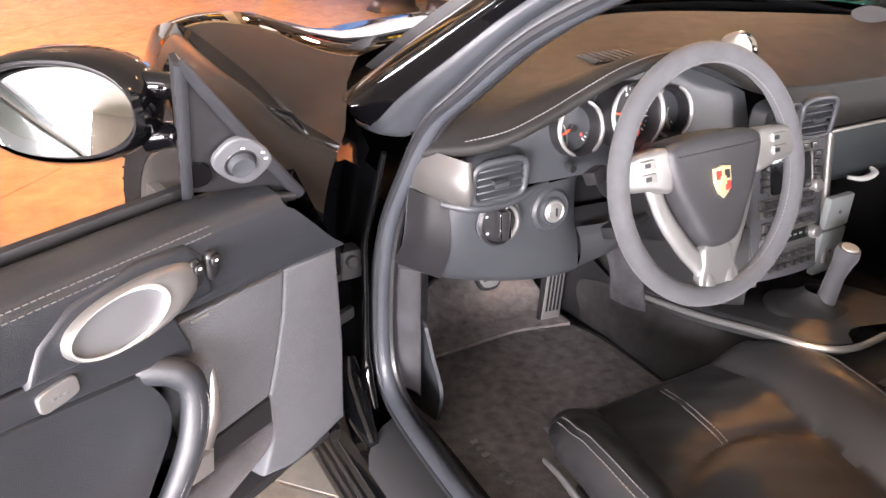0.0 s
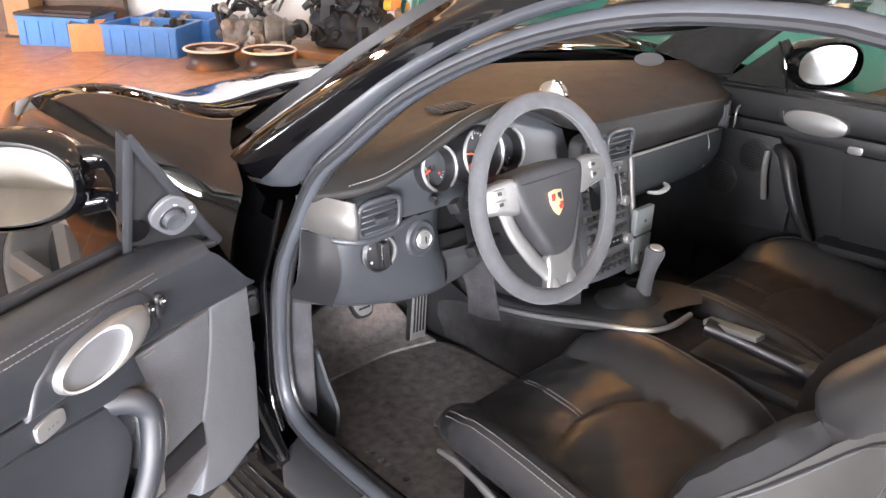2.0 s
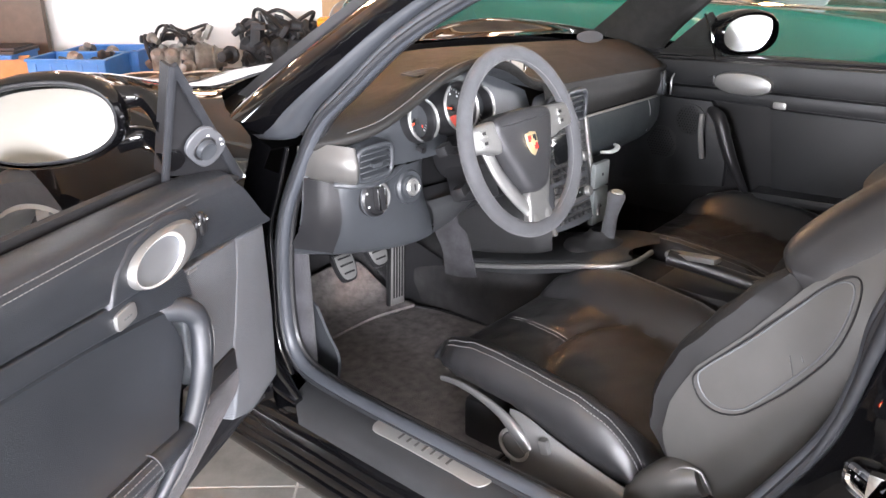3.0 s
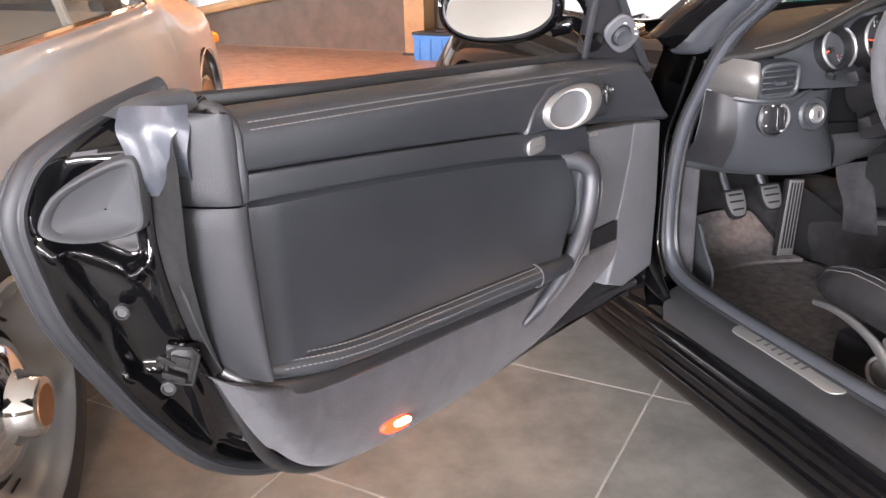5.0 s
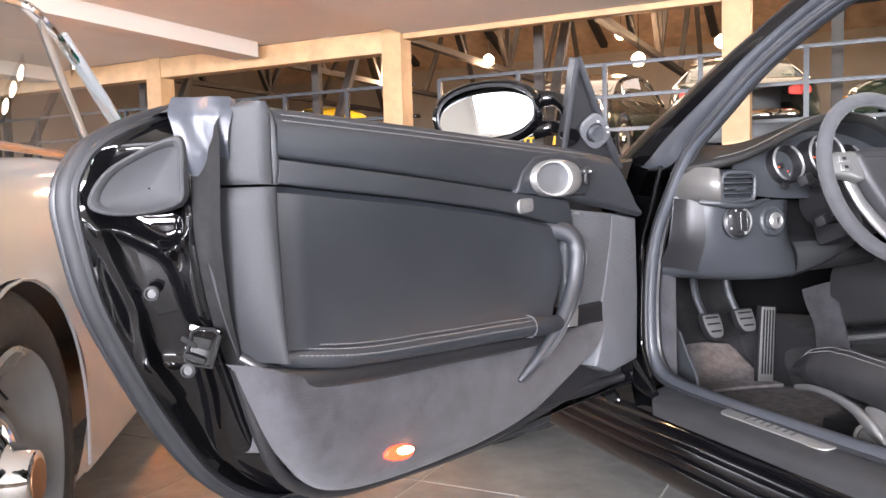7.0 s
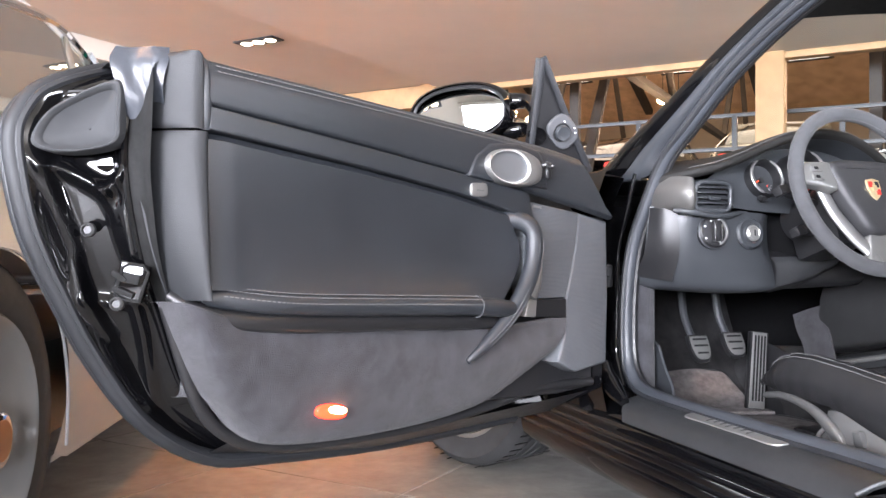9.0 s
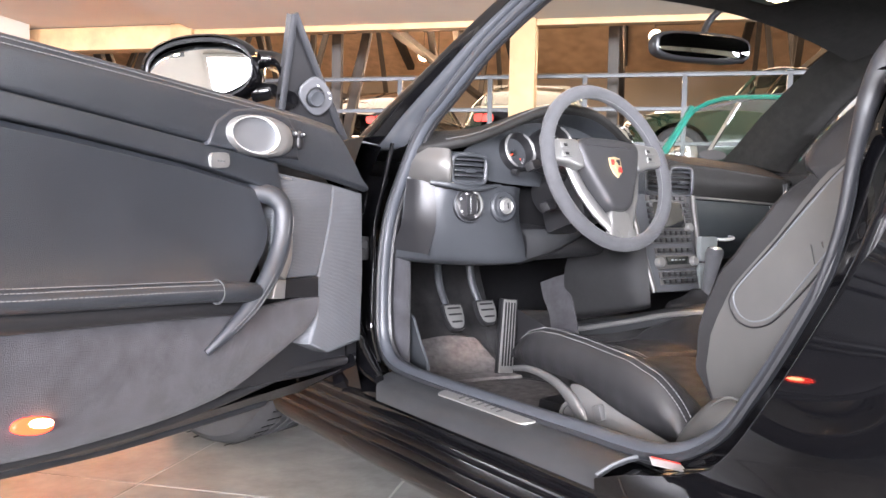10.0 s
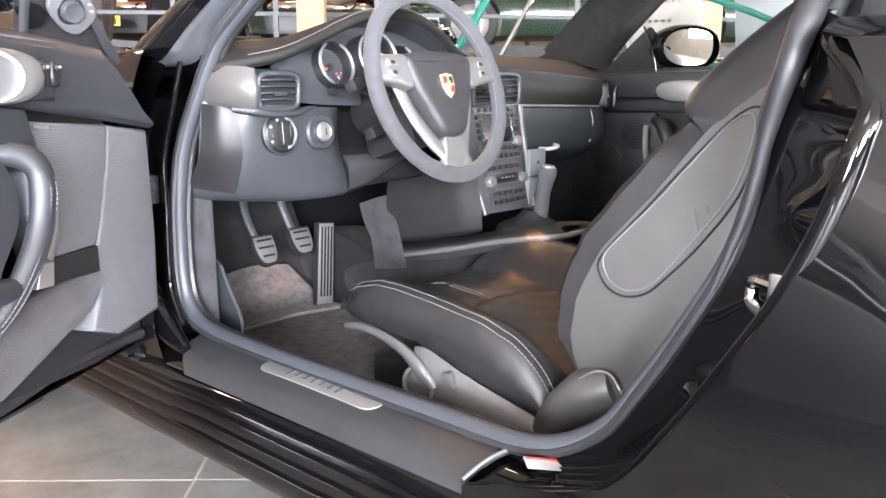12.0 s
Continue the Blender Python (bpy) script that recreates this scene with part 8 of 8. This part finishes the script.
classic_car("ochre_coupe", "ochre-orange classic car on the raised deck", HALL @ pose(-8.6, 5.8, DZ, 0, 0, -88), ORANGE_PAINT, hub="alloy")
classic_car("green_saloon", "grey-green classic saloon with red tail lamps on the deck", HALL @ pose(2.9, 3.6, DZ, 0, 0, 8), mat("grey_green_paint", (0.03, 0.046, 0.036), 0.2, coat=0.8), length=4.5, width=1.75, height=1.42, base=2.6, front_oh=0.8, saloon=True, belt=0.88, lamps=TAILRED, hub="alloy")
classic_car("black_saloon", "black classic saloon with a yellow number plate on the deck", HALL @ pose(0.6, 3.7, DZ, 0, 0, -6), mat("black_gloss", (0.01, 0.01, 0.011), 0.15, coat=0.8), length=4.3, width=1.7, height=1.36, base=2.5, front_oh=0.8, saloon=True, belt=0.86, lamps=TAILRED, hub="alloy")
classic_car("dark_green_coupe", "very dark green classic coupe on the deck behind the railing", HALL @ pose(7.3, 3.2, DZ, 0, 0, 84), DKGREEN_PAINT, length=4.5, width=1.7, base=2.5, height=1.34, hub="alloy")
plate_ = thing("number_plate", "yellow number plate with dark bars on the black saloon", "number plate", HALL @ pose(0.56, 2.6, DZ + 0.30))
part("panel", box(0, 0, 0, 0.50, 0.012, 0.11, 0.004), mat("plate_yellow", (0.8, 0.5, 0.02), 0.5), plate_)
for k in range(6):
    part("plate_bar", box(-0.19 + 0.075 * k, -0.008, 0, 0.045, 0.003, 0.07, 0), DARKPL, plate_)

# ---- deck railing, trusses and lamps ----


def rail_bay(x0, x1, material, zs, y=0.36):
    t = thing("railing", "steel railing along the edge of the raised deck", "railing", HALL @ pose(x0, y, 1.0), "deck railing")
    for k in range(3):
        part("post", box((x1 - x0) * k / 3, 0, 0.44, 0.045, 0.045, 0.92, 0.004), material, t)
    for z in zs:
        part("rail", box((x1 - x0) / 2, 0, z - 1.0, x1 - x0, 0.035, 0.035, 0.004), material, t)
    return t


for k in range(4):
    rail_bay(-10.0 + 2.5 * k, -7.5 + 2.5 * k, STEEL, (1.25, 1.55, 1.88))
for k in range(4):
    rail_bay(0.3 + 2.6 * k, 2.9 + 2.6 * k, RAILGREY, (1.29, 1.60, 1.90))


def truss(x):
    t = thing("roof_truss", "dark timber roof truss with diagonal struts", "roof truss", HALL @ pose(x, 0, 0), "roof trusses")

    def bar(a, b, s=0.13):
        a, b = Vector((0, *a)), Vector((0, *b))
        d = b - a
        part("strut", place(box(0, 0, d.length / 2, s, s * 0.8, d.length, 0.006), Matrix.Translation(a) @ d.to_track_quat("Z", "Y").to_matrix().to_4x4()), TRUSSM, t)

    bar((0.5, 4.45), (7.2, 7.15), 0.18)
    bar((7.2, 7.15), (14.2, 4.45), 0.18)
    bar((0.6, 2.95), (14.2, 2.95), 0.12)
    for ya, za, yb, zb in ((1.0, 1.05, 3.4, 5.5), (3.4, 2.95, 5.2, 6.2), (5.2, 2.95, 3.4, 5.5), (7.2, 2.95, 5.2, 6.2), (7.2, 2.95, 9.2, 6.2), (9.2, 2.95, 11.0, 5.6), (13.2, 1.05, 10.8, 5.5), (7.2, 2.95, 7.2, 7.1), (0.9, 1.05, 0.9, 4.4)):
        bar((ya, za), (yb, zb), 0.10)
    return t


t0 = truss(-7.2)
for k in range(1, 7):
    copy_thing(t0, HALL @ pose(-7.2 + 2.8 * k, 0, 0))
for lx, ly, lz in ((1.5, 4.2, 2.5), (0.7, 6.5, 3.3), (2.4, 5.8, 2.9), (-1.5, 6.0, 3.0), (4.5, 5.0, 3.2), (-4.2, 7.5, 3.2)):
    gl_ = thing("globe_lamp", "lit round glass globe lamp hanging over the deck", "lamp", HALL @ pose(lx, ly, lz), "globe lamps")
    part("globe", lathe([(0.001, -0.10), (0.05, -0.088), (0.088, -0.05), (0.10, 0), (0.088, 0.05), (0.05, 0.088), (0.02, 0.1)], 20), glow("globe_glow", (1.0, 0.82, 0.58), 9), gl_)
    part("cord", tube([(0, 0, 0.1), (0, 0, 1.4)], 0.006, 6, False, 1), STEEL, gl_)
    d = bpy.data.lights.new("globe_light", "POINT")
    d.energy, d.color, d.shadow_soft_size = 260, (1.0, 0.66, 0.38), 0.1
    lo = new("globe_light", d)
    lo.matrix_world = HALL @ pose(lx, ly, lz - 0.16)
sign_ = thing("notice", "red and white notice hung on the deck railing", "sign", HALL @ pose(-3.95, 0.32, 1.60))
part("sheet", box(0, 0, 0, 0.17, 0.006, 0.30, 0.002), REDM, sign_)
part("white_panel", box(0, -0.004, -0.02, 0.08, 0.003, 0.12, 0), WHITEM, sign_)
part("lower_panel", box(0, -0.004, -0.115, 0.15, 0.003, 0.05, 0), WHITEM, sign_)
ramp = tagged(part("ramp", place(prism([(-2.6, 0.0), (3.0, 0.0), (3.0, 0.95)], 0.08, 0, pose(-2.2, 0.22, 0, 90, 0, 0) @ pose(0, 0, 0)), HALL), RAMPM, smooth=False), "dark brown side of the ramp to the deck", "ramp", kind="structure")
tagged(part("ramp_edge", place(tube([(-4.7, 0.10, 0.06), (0.7, 0.10, 0.97)], 0.05, 8, False, 1), HALL), WOOD), "timber edge of the ramp", "trim", kind="structure")

# ---- recessed ceiling lamps ----
for sx, sy, pw_ in SPOTS:
    fx = thing("ceiling_light", "recessed black ceiling fitting with three lit warm lamps", "ceiling light", HALL @ pose(sx, sy, 2.372 if sx < 0.1 else 2.322), "ceiling lights")
    part("frame", box(0, 0, 0, 0.42, 0.15, 0.012, 0.004), STEEL, fx)
    for k in (-1, 0, 1):
        part("bulb", lathe([(0.048, -0.008), (0.044, -0.012), (0.001, -0.013)], 20, pose(0.125 * k, 0, 0)), glow("bulb_glow", (1.0, 0.80, 0.52), 22), fx)

# ---- spares along the foot of the deck ----


def crate(x, y, rz, label, m_):
    t = thing("storage_crate", label, "crate", HALL @ pose(x, y, 0, 0, 0, rz), "blue crates")
    for sx, sy, wx, wy in ((0, 0.2, 0.6, 0.012), (0, -0.2, 0.6, 0.012), (0.3, 0, 0.012, 0.4), (-0.3, 0, 0.012, 0.4)):
        part("side", box(sx, sy, 0.11, wx, wy, 0.22, 0.003), m_, t)
        for k in range(5):
            if wx > 0.1:
                part("rib", box(sx + (k - 2) * 0.12, sy + (0.009 if sy > 0 else -0.009), 0.10, 0.016, 0.008, 0.18, 0.002), m_, t)
        part("lip", box(sx, sy, 0.218, wx + 0.025, wy + 0.025, 0.02, 0.004), m_, t)
    part("base", box(0, 0, 0.012, 0.6, 0.4, 0.016, 0.003), m_, t)
    return t


def hall_xy(x, y):
    q = HALL.inverted() @ Vector((x, y, 0))
    return q.x, q.y


random.seed(4)
for wx, wy, rz in ((1.42, 5.24, -6), (1.80, 5.45, -4), (1.06, 6.02, -4)):
    a, b = hall_xy(wx, wy)
    c_ = crate(a, b, rz, "blue plastic storage crate filled with metal parts on the floor", BLUEPL)
    for k in range(9):
        pt_ = thing("spare_part", "grimy metal engine part lying in a blue crate", "engine part", HALL @ pose(a + random.uniform(-0.2, 0.2), b + random.uniform(-0.12, 0.12), 0.08 + random.uniform(0, 0.15), random.uniform(0, 90), random.uniform(0, 90), random.uniform(0, 180)), "spare parts")
        part("casting", join(lathe([(0.05, 0), (0.055, 0.03), (0.03, 0.05), (0.03, 0.09), (0.001, 0.09)], 12), box(0.05, 0, 0.03, 0.10, 0.04, 0.03, 0.006)), CASTAL if k % 2 else STEEL, pt_)


def loose_rim(x, y):
    a, b = hall_xy(x, y)
    t = thing("wheel_rim", "bare silver alloy wheel rim lying on the floor", "wheel rim", HALL @ pose(a, b, 0) @ Matrix.Diagonal((0.92, 0.92, 0.76, 1)), "loose rims")
    part("barrel", lathe([(0.20, 0.0), (0.212, 0.004), (0.205, 0.02), (0.185, 0.04), (0.175, 0.10), (0.188, 0.15), (0.208, 0.17), (0.212, 0.18), (0.198, 0.18), (0.18, 0.15), (0.17, 0.12)], 36), BARREL, t)
    for k in range(5):
        part("spoke", box(0.10, 0, 0.145, 0.16, 0.05, 0.03, 0.01, pose(0, 0, 0, 0, 0, 72 * k)), SILVER, t)
    part("hub", lathe([(0.06, 0.12), (0.06, 0.16), (0.04, 0.165), (0.001, 0.165)], 20), SILVER, t)
    part("lip", ring(oval(0, 0, 0.207, 0.207, 36), 0.011, 8, pose(0, 0, 0.180)), BRIGHT, t, "bright rim flange")


loose_rim(1.50, 4.47)
loose_rim(1.80, 4.17)


def engine(x, y, rz, label, m_, s=1.0, n=26):
    a, b = hall_xy(x, y)
    t = thing("engine", label, "engine", HALL @ pose(a, b, 0, 0, 0, rz) @ Matrix.Diagonal((s, s, s, 1)))
    part("block", box(-0.05, 0, 0.17, 0.36, 0.27, 0.22, 0.06, None, 4), m_, t)
    for k in (-1, 1):
        for j in range(3):
            part("cylinder_barrel", lathe([(0.055, 0.0)] + [(0.058 if i % 2 else 0.046, 0.012 * i) for i in range(1, 9)] + [(0.03, 0.11), (0.001, 0.11)], 16, pose(-0.17 + 0.12 * j, 0.10 * k, 0.22, -55 * k, 0, 0)), m_, t)
    part("fan_ring", ring(oval(0, 0, 0.115, 0.115, 24), 0.018, 8, pose(-0.25, 0.02, 0.29, 0, 78, 0)), STEEL, t)
    part("bell_housing", lathe([(0.10, 0), (0.165, 0.02), (0.165, 0.05), (0.135, 0.10), (0.105, 0.16), (0.115, 0.18), (0.085, 0.21), (0.075, 0.27), (0.001, 0.28)], 24, pose(0.12, 0, 0.20, 0, 90, 0)), m_, t)
    for k in range(n):
        r_ = random.uniform(0.02, 0.06)
        mm = pose(random.uniform(-0.28, 0.28), random.uniform(-0.2, 0.2), random.uniform(0.1, 0.42), random.uniform(0, 180), random.uniform(0, 180), 0)
        part("fitting", lathe([(r_, 0), (r_ * 1.1, r_ * 0.5), (r_ * 0.7, r_ * 0.8), (r_ * 0.6, r_ * 2.2), (0.001, r_ * 2.3)], 10, mm) if k % 2 else box(0, 0, 0, r_ * 3, r_ * 1.3, r_, 0.006, mm), m_ if k % 3 else STEEL, t)
    for k in range(5):
        part("hose", tube([(random.uniform(-0.25, 0.25), random.uniform(-0.18, 0.18), 0.32), (random.uniform(-0.25, 0.25), random.uniform(-0.2, 0.2), 0.47), (random.uniform(-0.25, 0.25), random.uniform(-0.2, 0.2), 0.34)], 0.014, 8), DARKPL, t)
    part("pallet", box(0, 0, 0.025, 0.8, 0.5, 0.05, 0.006), WOOD, t)


engine(2.0, 4.75, 10, "grey cast gearbox and engine parts standing on the floor", CASTAL, 0.9)
engine(2.58, 4.22, -20, "dark dismantled engine with hoses on a wooden pallet", STEEL, 1.12, 60)
a, b = hall_xy(1.08, 5.64)
cb = thing("cardboard_box", "open brown cardboard box on the floor", "box", HALL @ pose(a, b, 0, 0, 0, 20))
for sx, sy, wx, wy in ((0, 0.11, 0.25, 0.006), (0, -0.11, 0.25, 0.006), (0.125, 0, 0.006, 0.22), (-0.125, 0, 0.006, 0.22)):
    part("side", box(sx, sy, 0.105, wx, wy, 0.21, 0.001), CARDBOARD, cb)
part("base", box(0, 0, 0.005, 0.25, 0.22, 0.008, 0), CARDBOARD, cb)
a, b = hall_xy(1.06, 6.02)
rm = thing("rubber_mat", "folded black rubber mat lying on a blue crate", "mat", HALL @ pose(a, b, 0.229, 0, 0, -4))
part("sheet", join(box(0, 0, 0.012, 0.66, 0.40, 0.024, 0.010), box(0.10, 0.02, 0.032, 0.40, 0.30, 0.02, 0.009)), RUBBERD, rm)
cs = thing("cardboard_sheet", "tan cardboard sheet standing in the wheel arch without a wheel", "cardboard", pose(1.93, -0.16, 0))
part("sheet", box(0, 0, 0.35, 0.008, 0.80, 0.70, 0.001), CARDBOARD, cs)
for k, (yy, hh) in enumerate(((-0.22, 0.16), (0.0, 0.20), (0.2, 0.14))):
    bag = thing("black_bag", "crumpled black plastic bag lying on the floor", "bag", pose(1.86, -0.16 + yy, 0))
    part("sack", lathe([(0.06, 0.0), (0.075, 0.03), (0.07, hh * 0.6), (0.03, hh), (0.001, hh + 0.01)], 14, pose(0, 0, 0, 0, 0, 40 * k) @ Matrix.Diagonal((0.7, 1.4, 1, 1))), DARKPL, bag)
cb2 = thing("cardboard_box", "closed brown cardboard box behind the green car", "box", pose(3.75, 0.25, 0, 0, 0, 15))
part("carton", box(0, 0, 0.26, 0.5, 0.4, 0.5, 0.004), CARDBOARD, cb2)

# ---- floor tiles ----
TORIGIN = Vector((-0.696, 0.161, 0))
TROT = Matrix.Rotation(radians(-48.5), 4, "Z")
near, rest = [], []
for i in range(-14, 15):
    for j in range(-14, 15):
        p = TORIGIN + TROT @ Vector(((i + 0.5) * TILE_SIDE, (j + 0.5) * TILE_SIDE, 0))
        q = HALL.inverted() @ p
        if q.y < 0.0 and -6.5 < q.x < 13.5 and q.y > -12.6:
            (near if (p - Vector((-0.6, 2.2, 0))).length < 4.2 else rest).append((p, (i * 7 + j * 3) % 4))
for p, k in near:
    ob = new("tile", tile_data[k])
    ob.matrix_world = Matrix.Translation(p) @ TROT @ pose(0, 0, 0, 0, 0, 90 * k)
    ob.parent = floor
vs, fs = [], []
for p, k in rest:
    h = (TILE_SIDE - JOINT) / 2
    b0 = len(vs)
    vs += [p + TROT @ Vector((a * h, b * h, c)) for c in (-0.006, 0.001) for a, b in ((-1, -1), (1, -1), (1, 1), (-1, 1))]
    fs += [(b0 + 4, b0 + 5, b0 + 6, b0 + 7)] + [(b0 + a, b0 + (a + 1) % 4, b0 + 4 + (a + 1) % 4, b0 + 4 + a) for a in range(4)]
tagged(part("far_tiles", bm_from(vs, fs), TILE, floor, smooth=False), kind="stuff")
